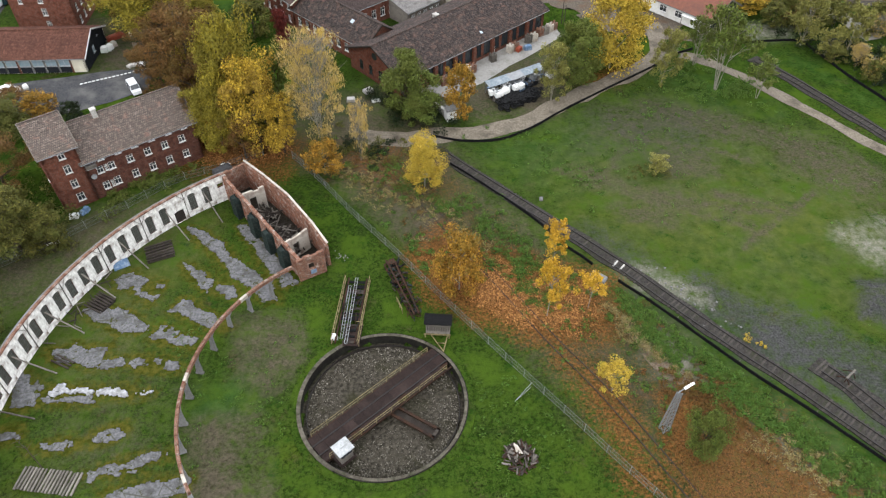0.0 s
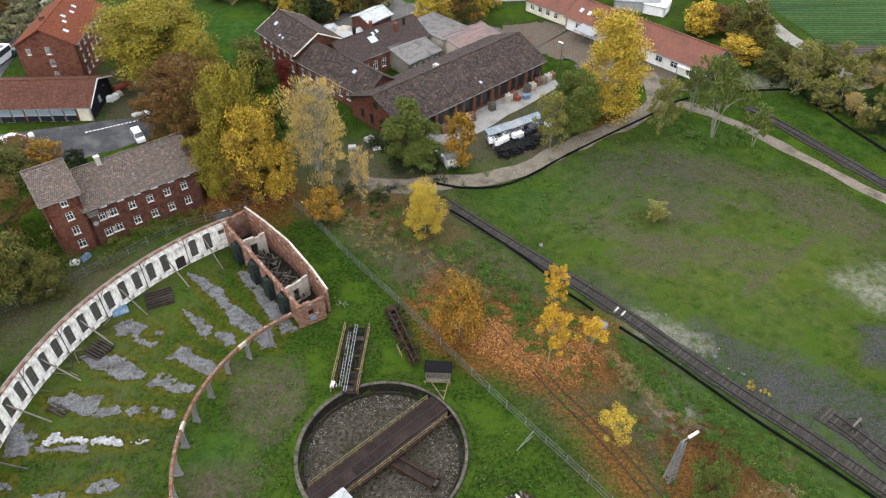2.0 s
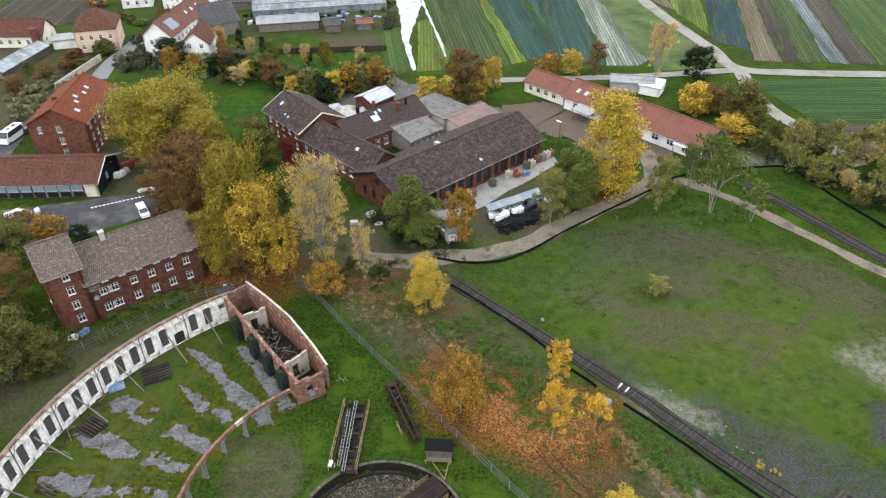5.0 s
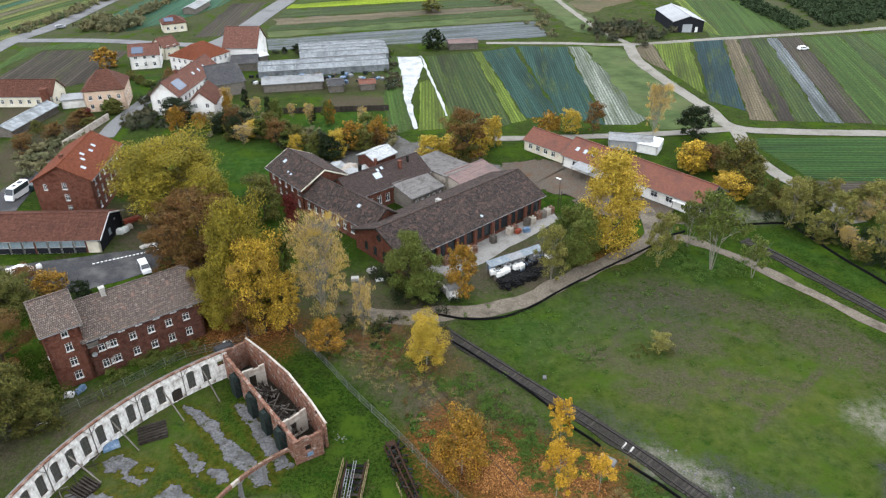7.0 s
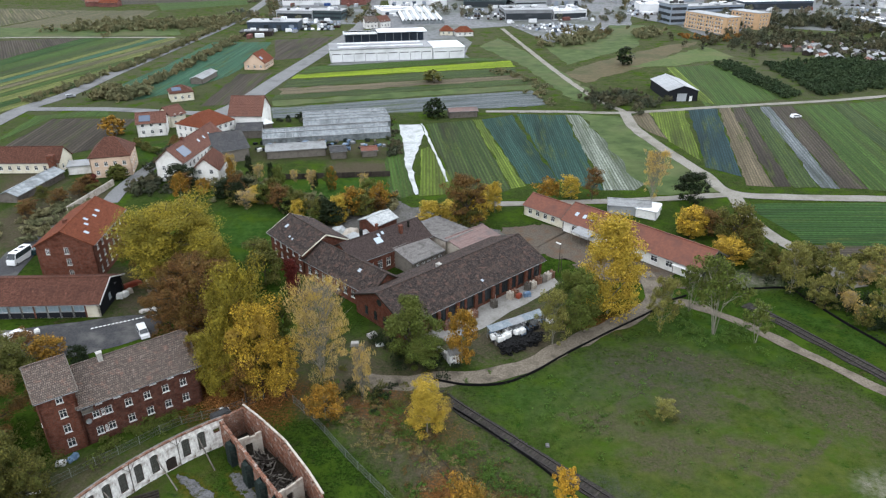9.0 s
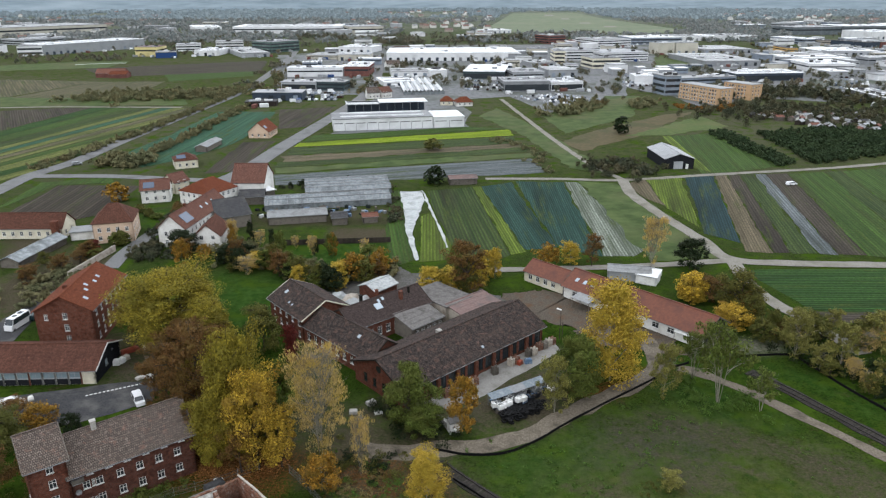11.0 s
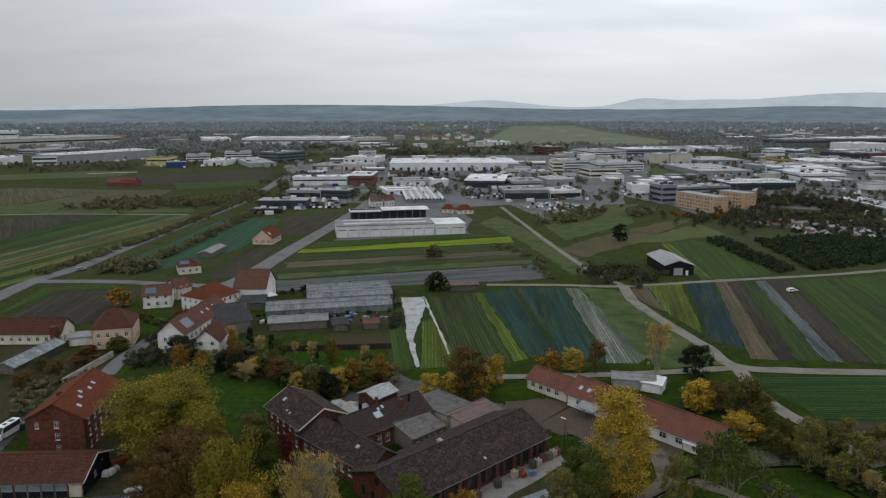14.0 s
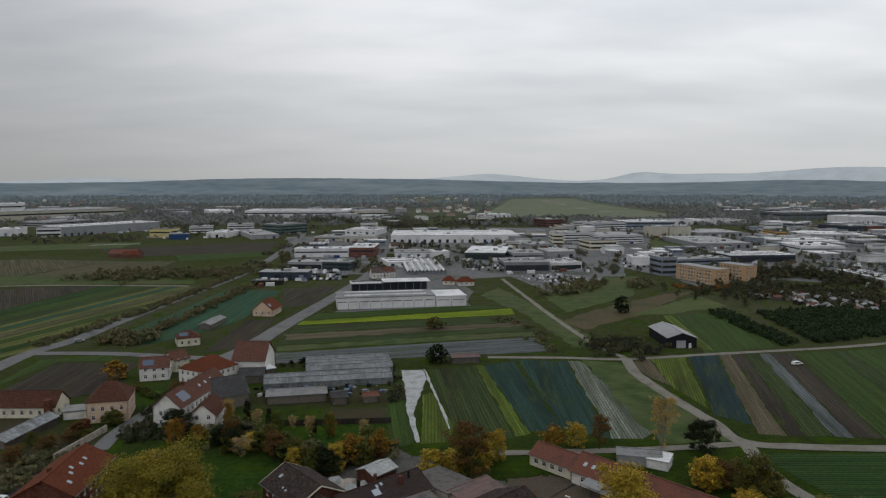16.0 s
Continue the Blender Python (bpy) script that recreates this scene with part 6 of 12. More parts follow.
part("platform", Shape().box(-wl_len - 0.3, -2.0, 0.3, -wl_len * 0.45, 0.2, 0.42), RUST_DECK, truck, "rusty steel platform")
part("platform_rail", Shape().beam((-wl_len - 0.3, -2.0, 1.2), (-wl_len * 0.45, -2.0, 1.2), 0.07).beam((-wl_len * 0.45, -2.0, 1.2), (-wl_len * 0.45, -1.2, 1.2), 0.07).beam((-wl_len - 0.3, -2, 0.3), (-wl_len - 0.3, -2, 1.2), 0.07).beam((-wl_len * 0.45, -2, 0.3), (-wl_len * 0.45, -2, 1.2), 0.07), YELLOW_RUST, truck)
wx, wy = (-14.2, 57.2)
solid("white_tarpaulin", Shape().hull([(-0.5, -0.4, 0), (0.5, -0.4, 0), (0.4, 0.4, 0), (-0.5, 0.3, 0)], [(-0.2, -0.2, 0.7), (0.3, -0.2, 0.6), (0.2, 0.2, 0.65), (-0.2, 0.2, 0.75)]), WHITE_PAINT, "crumpled white tarpaulin on the grass", "tarpaulin", m=at(wx, wy))
heap_a, heap_b = Vector((-7.4, 70.7)), Vector((-3.2, 60.3))
heap = thing("crane_jib", at(*heap_a.lerp(heap_b, 0.5), 0, math.degrees(math.atan2(*(heap_b - heap_a).yx))), "rusty steel lattice crane jib heaped on the grass", "crane jib")
hl = (heap_b - heap_a).length / 2
hrng = random.Random(8)
for y, z in ((-0.9, 0.3), (0.9, 0.3), (-0.55, 1.1), (0.55, 1.1)):
    part("chord", Shape().beam((-hl, y, z), (hl, y * 0.6, z + 0.1), 0.2, 0.16), RUST, heap)
for k in range(12):
    x = -hl + 2 * hl * k / 12
    part("lattice", Shape().beam((x, -0.9, 0.3), (x + hl / 6, 0.55, 1.1), 0.09).beam((x, 0.9, 0.3), (x + hl / 6, -0.55, 1.1), 0.09).beam((x, -0.9, 0.3), (x, 0.9, 0.3), 0.1), RUST, heap)
for k in range(90):
    x, y = -hl + 2 * hl * hrng.random(), -1.2 + 2.4 * hrng.random()
    th, L = hrng.random() * 6.28, 0.3 + 0.7 * hrng.random()
    part("scrap_bar", Shape().beam((x, y, 0.2 + hrng.random()), (x + L * math.cos(th), y + L * math.sin(th), 0.3 + hrng.random()), 0.1 + 0.1 * hrng.random()), hrng.choice((RUST, DARK_WOOD, GREEN_WOOD, BLACK_FILM)), heap)
part("winch_drum", Shape().lathe([(0.5, 0.2), (0.55, 0.3), (0.3, 0.4), (0.3, 1.0), (0.55, 1.1), (0.5, 1.2)], 14), RUST, heap, "", at(-hl + 0.6, 0.1))
rail_side = Shape()
for k in range(3):
    rail_side.beam((hl * 0.3 + 1.1 * k, -1.5, 0), (hl * 0.3 + 1.1 * k, -1.5, 1.1), 0.07)
rail_side.beam((hl * 0.3, -1.5, 1.1), (hl * 0.3 + 2.2, -1.5, 1.1), 0.07).beam((hl * 0.3, -1.5, 0.6), (hl * 0.3 + 2.2, -1.5, 0.6), 0.06)
part("side_rail", rail_side, YELLOW_RUST, heap, "rusty yellow side rail")
cab = thing("crane_cab", at(*(-0.3, 57.7), 0, -4), "grey slatted crane cab with black roof on steel frame", "crane cab")
part("frame", Shape().beam((-1.9, -0.6, 0.7), (1.7, -0.6, 0.7), 0.14).beam((-1.9, 1.2, 0.7), (1.7, 1.2, 0.7), 0.14).beam((-1.7, -0.6, 0), (-1.7, -0.6, 0.7), 0.14).beam((1.5, -0.6, 0), (1.5, -0.6, 0.7), 0.14).beam((-1.7, 1.2, 0), (-1.7, 1.2, 0.7), 0.14).beam((1.5, 1.2, 0), (1.5, 1.2, 0.7), 0.14), YELLOW_RUST, cab)
part("tow_bar", Shape().beam((-0.9, -0.6, 0.6), (0.9, -3.0, 0.25), 0.12).beam((1.3, -0.6, 0.6), (0.9, -3.0, 0.25), 0.12).beam((0.1, -1.8, 0.45), (1.1, -1.8, 0.45), 0.09), YELLOW_RUST, cab, "rusty yellow tow bar")
cb = Shape().box(-1.6, -0.5, 0.75, 1.6, 1.2, 1.25)
for k in range(11):
    cb.box(-1.6 + 0.31 * k, -0.5, 1.25, -1.6 + 0.31 * k + 0.13, -0.42, 2.7)
    cb.box(-1.6 + 0.31 * k, 1.12, 1.25, -1.6 + 0.31 * k + 0.13, 1.2, 2.7)
cb.box(-1.6, -0.42, 1.25, -1.52, 1.12, 2.7).box(1.52, -0.42, 1.25, 1.6, 1.12, 2.7).box(-1.5, 0.2, 1.25, 1.5, 0.5, 2.6)
part("walls", cb, OLD_WOOD, cab, "grey wooden slats")
rf = Shape()
for i in range(6):
    t0, t1 = -1.0 + i / 3, -1.0 + (i + 1) / 3
    rf.hull([(-1.85, 0.35 + 0.95 * t0, 3.0 - 0.35 * t0 * t0), (1.85, 0.35 + 0.95 * t0, 3.0 - 0.35 * t0 * t0), (1.85, 0.35 + 0.95 * t1, 3.0 - 0.35 * t1 * t1), (-1.85, 0.35 + 0.95 * t1, 3.0 - 0.35 * t1 * t1)],
            [(-1.85, 0.35 + 0.95 * t0, 3.1 - 0.35 * t0 * t0), (1.85, 0.35 + 0.95 * t0, 3.1 - 0.35 * t0 * t0), (1.85, 0.35 + 0.95 * t1, 3.1 - 0.35 * t1 * t1), (-1.85, 0.35 + 0.95 * t1, 3.1 - 0.35 * t1 * t1)])
part("roof", rf, BLACK_FILM, cab, "black felted roof")
# log heap
lx, ly = (9.2, 39.5)
pile_rng = random.Random(21)
pile = thing("wood_heap", at(lx, ly), "round heap of old sleepers and firewood on the grass", "wood heap")
for k in range(150):
    th, rr = pile_rng.random() * 6.28, 1.9 * math.sqrt(pile_rng.random())
    L, d = 0.2 + 0.35 * pile_rng.random(), pile_rng.random() * 3.14
    z = 0.08 + max(0, 0.75 - 0.35 * rr) * pile_rng.random()
    x, y = rr * math.cos(th), rr * math.sin(th)
    part("log", Shape().beam((x - L * math.cos(d), y - L * math.sin(d), z), (x + L * math.cos(d), y + L * math.sin(d), z + 0.15 * pile_rng.random()), 0.1 + 0.1 * pile_rng.random()), pile_rng.choice((OLD_WOOD, DARK_WOOD, DARK_WOOD, RUST)), pile)
for k in range(3):
    part("board", Shape().box(-0.6, -0.08, 0, 0.6, 0.08, 0.05), PLASTER_OLD, pile, "pale board", pose(-0.5 + 0.2 * k, 0.9 - 0.1 * k, 0.7 + 0.05 * k, 6, -9, 105 + 8 * k))

# ---- three-storey brick house with a stair tower ----
ang_a = 37.0
win = []
for x in (3.3, 6.3, 9.2, 12.1, 15.0):
    win += [("s", x, 4.5, 1.05, 1.35), ("s", x, 1.4, 1.05, 1.45)]
win += [("s", 1.5, 4.5, 1.0, 1.3), ("s", 2.75, 4.6, 0.42, 1.2), ("s", 1.5, 1.3, 1.0, 1.4), ("s", 2.75, 1.4, 0.42, 1.2)]
for x in (2.2, 4.9, 7.6, 10.4, 13.2, 15.9):
    win += [("s", x, 6.75, 0.4, 0.45, False), ("s", x + 0.55, 6.75, 0.4, 0.45, False)]
for x in (1.5, 5.0, 8.2):
    win += [("e", x, 1.4, 1.0, 1.4), ("e", x, 4.5, 1.0, 1.4), ("n", x * 1.8, 4.5, 1.0, 1.4)]
house("brick_house", at(-55.4, 85.7, 0, ang_a), 18.2, 10.6, 7.6, 11.5, BRICK_DARK, TILE_GREY, "three-storey dark red brick house with weathered grey tiled roof", windows=win, over=0.5,
      chimneys=((5.0, 5.0, 0.75, 1.3, CONCRETE_PALE),), floor_band=(3.6,), trim=OLD_WOOD)
tower_win = [("s", 2.4, 9.3, 0.95, 1.3), ("s", 2.4, 6.6, 1.0, 1.5), ("s", 2.4, 3.8, 1.0, 1.5), ("s", 2.4, 1.1, 1.1, 1.5), ("w", 2.0, 6.6, 1.0, 1.5), ("w", 6.0, 3.8, 1.0, 1.5)]
house("stair_tower", at(-55.4, 85.7, 0, ang_a) @ at(-5.15, -0.12, 0), 5.1, 10.8, 10.9, 13.9, BRICK_RED, TILE_GREY, "tall red brick stair tower of the brick house, tiled roof", "tower", windows=tower_win, over=0.45, floor_band=(3.0, 5.9, 8.8), trim=OLD_WOOD)
balcony = thing("balcony", at(-55.4, 85.7, 0, ang_a) @ at(0.0, -1.3, 6.6), "small grey metal balcony roof on the brick house", "balcony")
part("floor_plate", Shape().box(0.05, 0, 0, 1.7, 1.28, 0.12), GALVANISED, balcony)
part("parapet", Shape().box(0.05, 0, 0.12, 1.7, 0.06, 0.8).box(1.64, 0.06, 0.12, 1.7, 1.28, 0.8).box(0.05, 0.06, 0.12, 0.11, 1.28, 0.8), OLD_WOOD, balcony)
dish = solid("satellite_dish", Shape().lathe([(0.02, 0.0), (0.2, 0.03), (0.36, 0.1), (0.45, 0.2), (0.44, 0.22), (0.3, 0.12), (0.02, 0.06)], 18), GALVANISED, "grey satellite dish on the brick wall", "satellite dish", m=at(-55.4, 85.7, 0, ang_a) @ pose(0.75, -0.25, 4.6, 80, 0, 0))

# ---- courtyard workshop of brick ----
ang_c = 42.2
wsh = []
for k in range(13):
    x = 6.2 + 2.62 * k
    wsh.append(("s", x, 0.9, 1.9, 2.6))
gw = [("w", 3.0 + 3.0 * k, 1.2, 1.1, 1.9) for k in range(4)] + [("e", 3.0 + 3.0 * k, 1.2, 1.1, 1.9) for k in range(4)]
workshop_roof = TILE_DARK
shop = house("workshop", at(-7.0, 114.3, 0, ang_c), 40.3, 16.0, 4.5, 7.9, BRICK_RED, workshop_roof, "long red brick workshop with dark brown tiled roof", "workshop", windows=wsh + gw, over=0.7, trim=DARK_WOOD, frame_mat=GREEN_WOOD,
             chimneys=((16.5, 8.6, 0.9, 0.7, CONCRETE_PALE),), skylights=((22, 0.12, 0.5, 0.6),))
house("workshop_wing", at(-31.7, 142.7, 0, -45.0), 24.0, 9.0, 4.5, 7.6, BRICK_RED, workshop_roof, "brick workshop wing with dark tiled roof and small skylight", "workshop", windows=[("s", 2.0 + 2.6 * k, 1.4, 1.2, 1.8) for k in range(7)], trim=DARK_WOOD, over=0.5, skylights=((17.0, 0.55, 0.8, 0.8),))
house("head_building", at(-41.4, 153.9, 0, -50.0), 15.6, 12.0, 6.0, 9.0, BRICK_RED, workshop_roof, "two-storey brick head building with dark tiled roof", "workshop", windows=[("s", 1.8 + 2.9 * k, z, 1.0, 1.6) for k in range(5) for z in (1.0, 3.8)] + [("e", 2 + 3 * k, 3.6, 1.0, 1.6) for k in range(3)], over=0.6, trim=PLASTER_CREAM, skylights=((2.6, 0.45, 0.8, 1.0), (7.0, 0.2, 0.5, 0.5), (8.5, 0.18, 0.5, 0.5)))
house("courtyard_hall", at(-19.3, 139.4, 0, 41.2), 22.3, 11.0, 4.6, 7.6, BRICK_RED, TILE_BROWN, "courtyard hall with dark red-brown tiled roof and chimneys", "workshop", trim=DARK_WOOD, over=0.3, windows=[("s", 1.5 + 2.4 * k, 1.2, 1.2, 2.0) for k in range(6)],
      chimneys=((15.6, 3.2, 0.75, 2.0, BRICK_RED), (18.6, 4.0, 0.4, 1.6, DARK_STONE), (11.0, 6.5, 0.6, 1.9, BRICK_RED), (6.5, 6.6, 0.6, 1.8, DARK_STONE)), skylights=((8.0, 0.45, 1.9, 1.7), (9.6, 0.74, 0.6, 0.8), (10.9, 0.78, 0.6, 0.8)))
house("courtyard_shed", at(-6.6, 142.3, 0, 44.0), 9.8, 6.6, 3.2, 4.7, OLD_WOOD, FIBRE_SHEET, "wooden courtyard shed with weathered grey roof", "shed", over=0.3, apex=0.98, course=1.6, windows=[("s", 1.0 + 1.8 * k, 1.2, 1.1, 1.2) for k in range(5)])
house("flat_annex", at(1.2, 152.3, 0, 44.0), 9.2, 12.8, 3.9, 3.9, PLASTER_OLD, FIBRE_SHEET, "flat-roofed grey annex of the workshop", "annex", over=0.2)
house("red_annex", at(5.2, 149.0, 0, 41.5), 12.6, 6.4, 3.2, 4.1, PLASTER_OLD, SHEET_PINK, "low annex with faded red bitumen roof", "annex", over=0.2, apex=0.98, course=1.5)
sheet("yard_gravel", [(-34.6, 166.9), (-29.4, 177.7), (-21.8, 187.9), (-14.7, 190.9), (-5.5, 182.2), (3.1, 176.5), (10.7, 172.6), (18.3, 165.2), (20.7, 153.6), (14.2, 158.5), (0.0, 162.0), (-19.5, 155.6)], 0.035, plain("grey_yard_gravel", (0.13, 0.125, 0.115), (0.24, 0.23, 0.215), (0.1, 0.095, 0.06), 0.2, 2.0), "grey gravel yard behind the workshop", "yard", ragged=2.0, step=1.5)
part("round_window", Shape().beam((-0.06, 8.0, 5.6), (0.0, 8.0, 5.6), 1.5, sides=20).beam((-0.1, 7.2, 5.6), (-0.04, 8.8, 5.6), 0.08), GREEN_WOOD, shop, "round window in the brick gable")
# brick piers, creeper and clutter of the workshop front
pier = Shape().box(-0.4, -0.5, 0, 0.4, 0, 3.4)
pier.hull([(-0.4, -0.5, 3.4), (0.4, -0.5, 3.4), (0.4, 0, 3.4), (-0.4, 0, 3.4)], [(-0.4, -0.25, 3.8), (0.4, -0.25, 3.8), (0.4, 0, 3.8), (-0.4, 0, 3.8)])
pier_mesh = pier.mesh("buttress", BRICK_RED)
for k in range(6):
    part("buttress", pier_mesh, None, shop, "brick buttress", at(8.5 + 5.24 * k, 0, 0))
house("long_shed", at(31.9, 167.6, 0, -48.0), 39.5, 10.8, 3.2, 6.3, PLASTER_WHITE, SHEET_RED, "long white shed with red-brown roof and skylights", "shed", over=0.5, trim=OLD_WOOD, course=0,
      windows=[("s", x, 1.0, 1.8, 1.4) for x in (3, 8, 14, 20, 26.5, 30.5, 34.5)], skylights=((2.2, 0.35, 0.9, 1.2), (4.7, 0.35, 0.9, 1.2), (7.2, 0.35, 0.9, 1.2)), gable_mat=BOARD_BLACK)
house("long_shed_end", at(23.0, 178.6, 0, -46.5), 13.5, 8.0, 2.9, 5.2, PLASTER_CREAM, SHEET_RED, "lower end of the white shed with red-brown roof", "shed", over=0.4, course=0, windows=[("s", 1.5 + 2.6 * k, 0.9, 1.3, 1.4) for k in range(4)])
porch = thing("porch", at(*(33.0, 161.3), 0, -48), "lean-to porch with pale corrugated roof", "porch")
part("roof", Shape().hull([(0, -0.2, 2.5), (5.5, -0.2, 2.5), (5.5, 3.0, 3.1), (0, 3.0, 3.1)], [(0, -0.2, 2.58), (5.5, -0.2, 2.58), (5.5, 3.0, 3.18), (0, 3.0, 3.18)]), SHEET_GREY, porch)
for x in (0.2, 2.7, 5.3):
    part("post", Shape().box(x - 0.06, 0, 0, x + 0.06, 0.12, 2.5), OLD_WOOD, porch)
canopy = thing("canopy", at(*(53.1, 142.7), 0, -48), "white corrugated canopy on posts beside the shed", "canopy")
cr = Shape()
for k in range(25):
    x, lift = 0.2 * k, 0.1 * (k % 2)
    cr.v += [(x, -0.2, 2.3 + lift), (x, 3.6, 2.9 + lift), (x, 3.6, 2.96 + lift), (x, -0.2, 2.36 + lift)]
    if k:
        o = 4 * k
        cr.f += [(o - 4 + j, o - 4 + (j + 1) % 4, o + (j + 1) % 4, o + j) for j in range(4)]
part("roof", cr, WHITE_PAINT, canopy)
for x in (0.2, 4.6):
    part("post", Shape().box(x - 0.06, 0, 0, x + 0.06, 0.12, 2.35), OLD_WOOD, canopy)
back = house("back_shed", at(*(46.2, 178.6), 0, -12), 11.5, 5.5, 2.6, 3.6, CLAD_GREY, SHEET_GREY, "grey shed with corrugated roof behind the white shed", "shed", over=0.2, course=1.4)
house("white_tent_shed", at(*(53.4, 176.6), 0, -30), 5.6, 5.0, 2.4, 3.0, WHITE_PAINT, SHEET_WHITE, "low store with bright white sheet roof", "shed", over=0.2, apex=0.98, course=2.0)

# ---- glazed low building and tall red-roofed brick house ----
lowhall = house("low_hall", at(-110.6, 123.2, 0, 2.0), 40.0, 12.5, 3.4, 6.0, PLASTER_CREAM, TILE_BROWNRED, "long low hall with glazed front and brown-red tiled roof", "hall", over=0.6, gable_mat=BOARD_BLACK, trim=WHITE_PAINT, frame_mat=CLAD_GREY, glazing=CURTAINED,
                windows=[("s", 1.0 + 2.6 * k, 1.45, 2.2, 1.65) for k in range(14)] + [("e", 5.0, 1.3, 1.2, 1.4), ("e", 8.6, 3.2, 0.7, 0.7, False)])
for k in range(14):
    part("door_panel", Shape().box(1.0 + 2.6 * k, -0.06, 0.06, 3.2 + 2.6 * k, -0.003, 1.38), BOARD_BLACK, lowhall, "black lower door panel")
    part("pier", Shape().box(3.26 + 2.6 * k, -0.14, 0.0, 3.54 + 2.6 * k, -0.003, 3.1), BRICK_RED if k % 4 == 1 else CONCRETE, lowhall)
tall = house("tall_brick_house", at(-77.8, 141.0, 0, 94.0), 20.5, 12.5, 9.0, 12.4, BRICK_RED, TILE_RED, "tall red brick house with bright red tiled roof", "house", over=0.5, chimneys=((7.0, 8.2, 0.8, 0.9, BRICK_RED),),
             windows=[("s", 1.6 + 2.9 * k, z, 1.05, 1.6) for k in range(6) for z in (1.2, 4.0, 6.8)] + [("w", 6.0, z, 1.0, 1.6) for z in (1.2, 4.0, 6.8)] + [("w", 2.0, 6.8, 0.8, 1.4)], floor_band=(3.4,), skylights=((3.0, 0.3, 0.8, 1.1), (6.4, 0.5, 0.7, 0.9), (8.4, 0.62, 0.7, 1.0), (11.5, 0.5, 0.7, 0.9), (14.2, 0.55, 0.7, 1.0)))

# ---- trees and shrubs, from the yard outwards ----
for row in (("birch", -2.4, 88.4, 9.2, 3.2), ("orange", 2.7, 65.7, 9.8, 3.3), ("thin", 16.6, 70.3, 8.8, 1.9), ("thin", 14.7, 60.7, 10.8, 2.2), ("thin", 20.6, 62.1, 7.0, 2.0),
            ("orange", -19.2, 91.8, 6.2, 3.0), ("bare", -21.0, 101.2, 20.2, 4.9), ("bare", -13.4, 95.3, 11.4, 1.6), ("orange", 3.7, 107.4, 11.1, 2.8), ("sparse", 21.6, 48.7, 5.4, 2.3), ("green", 30.2, 40.0, 8.3, 2.1)):
    tree(*row, where=" in the rough grass")
for row in (("maple", -34.0, 99.3, 24.5, 4.4), ("gold", -30.7, 97.5, 18.5, 4.6), ("gold", -26.9, 97.6, 11.5, 3.2), ("brown", -41.0, 104.2, 13.5, 3.8), ("maple", -37.6, 97.8, 14.0, 3.6), ("brown", -43.4, 107.6, 20.3, 5.5), ("brown", -51.7, 113.8, 14.2, 4.3), ("maple", -44.1, 109.5, 13.6, 2.8), ("brown", -36.9, 104.0, 15.3, 3.4), ("brown", -51.6, 126.5, 12.8, 4.6), ("brown", -46.2, 109.8, 9.0, 3.4), ("gold", -39.4, 101.4, 8.0, 3.2), ("gold", -32.6, 104.6, 12.6, 3.8), ("olive", -28.8, 101.5, 8.4, 2.4), ("brown", -35.2, 101.2, 7.4, 3.0), ("green", -30.0, 112.4, 11.6, 2.0), ("brown", -41.5, 100.2, 11.0, 2.4), ("brown", -33.4, 96.2, 12.2, 3.4), ("brown", -55.6, 119.1, 9.0, 3.0), ("olive", -28.4, 99.2, 11.4, 2.2)):
    tree(*row, where=" beside the brick house")
for row in (("green", -5.8, 108.7, 12.7, 4.3), ("green", -3.6, 106.9, 6.0, 3.6), ("green", 26.4, 118.6, 12.7, 4.6), ("willow", 21.4, 113.5, 10.8, 2.8), ("airy", 53.8, 116.7, 15.9, 4.1), ("airy", 51.9, 126.0, 10.5, 3.2), ("willow", 43.5, 118.9, 10.8, 2.9), ("airy", 60.8, 113.8, 7.7, 2.7), ("willow", 36.6, 91.7, 3.4, 1.8)):
    tree(*row, where=" by the workshop yard")
for row in (("birch", 34.6, 125.2, 21.7, 6.3), ("maple", -60.5, 142.0, 17.8, 9.8), ("maple", -51.2, 136.3, 12.7, 5.0), ("olive", -39.5, 138.3, 10.8, 4.6), ("brown", -55.0, 130.8, 10.3, 4.4), ("brown", -48.0, 132.7, 8.6, 4.4), ("brown", -70.4, 145.5, 11.1, 4.6)):
    tree(*row, where=" at the edge of the yard")
for row in (("olive", -62.9, 73.9, 10.8, 4.5), ("olive", -66.2, 69.9, 12.8, 4.8), ("brown", -72.0, 89.1, 8.8, 5.0), ("olive", -77.3, 102.4, 7.6, 4.5), ("orange", -73.9, 109.4, 4.8, 3.1), ("brown", -79.4, 111.6, 4.4, 3.0), ("olive", -83.0, 106.5, 7.2, 3.8), ("dark", -67.0, 107.5, 3.9, 1.9), ("green", -60.3, 58.4, 8.3, 2.2), ("brown", -65.8, 93.5, 6.0, 2.8), ("olive", -58.0, 74.5, 6.1, 2.5)):
    tree(*row, where=" around the brick house")

# ---- farmland: every bed and field is a sheet of its own ----
TEAL = ((0.042, 0.115, 0.09), (0.066, 0.152, 0.12), (0.03, 0.06, 0.045))
SOIL = ((0.1, 0.085, 0.06), (0.15, 0.125, 0.095), (0.06, 0.05, 0.042))
SOILGREEN = ((0.06, 0.125, 0.03), (0.11, 0.165, 0.045), (0.07, 0.058, 0.042))
LIME = ((0.15, 0.23, 0.025), (0.21, 0.29, 0.04), (0.08, 0.09, 0.03))
MEADOW = ((0.06, 0.145, 0.022), (0.095, 0.185, 0.032), (0.11, 0.125, 0.04))
PALEROW = ((0.22, 0.25, 0.19), (0.34, 0.37, 0.31), (0.07, 0.11, 0.045))
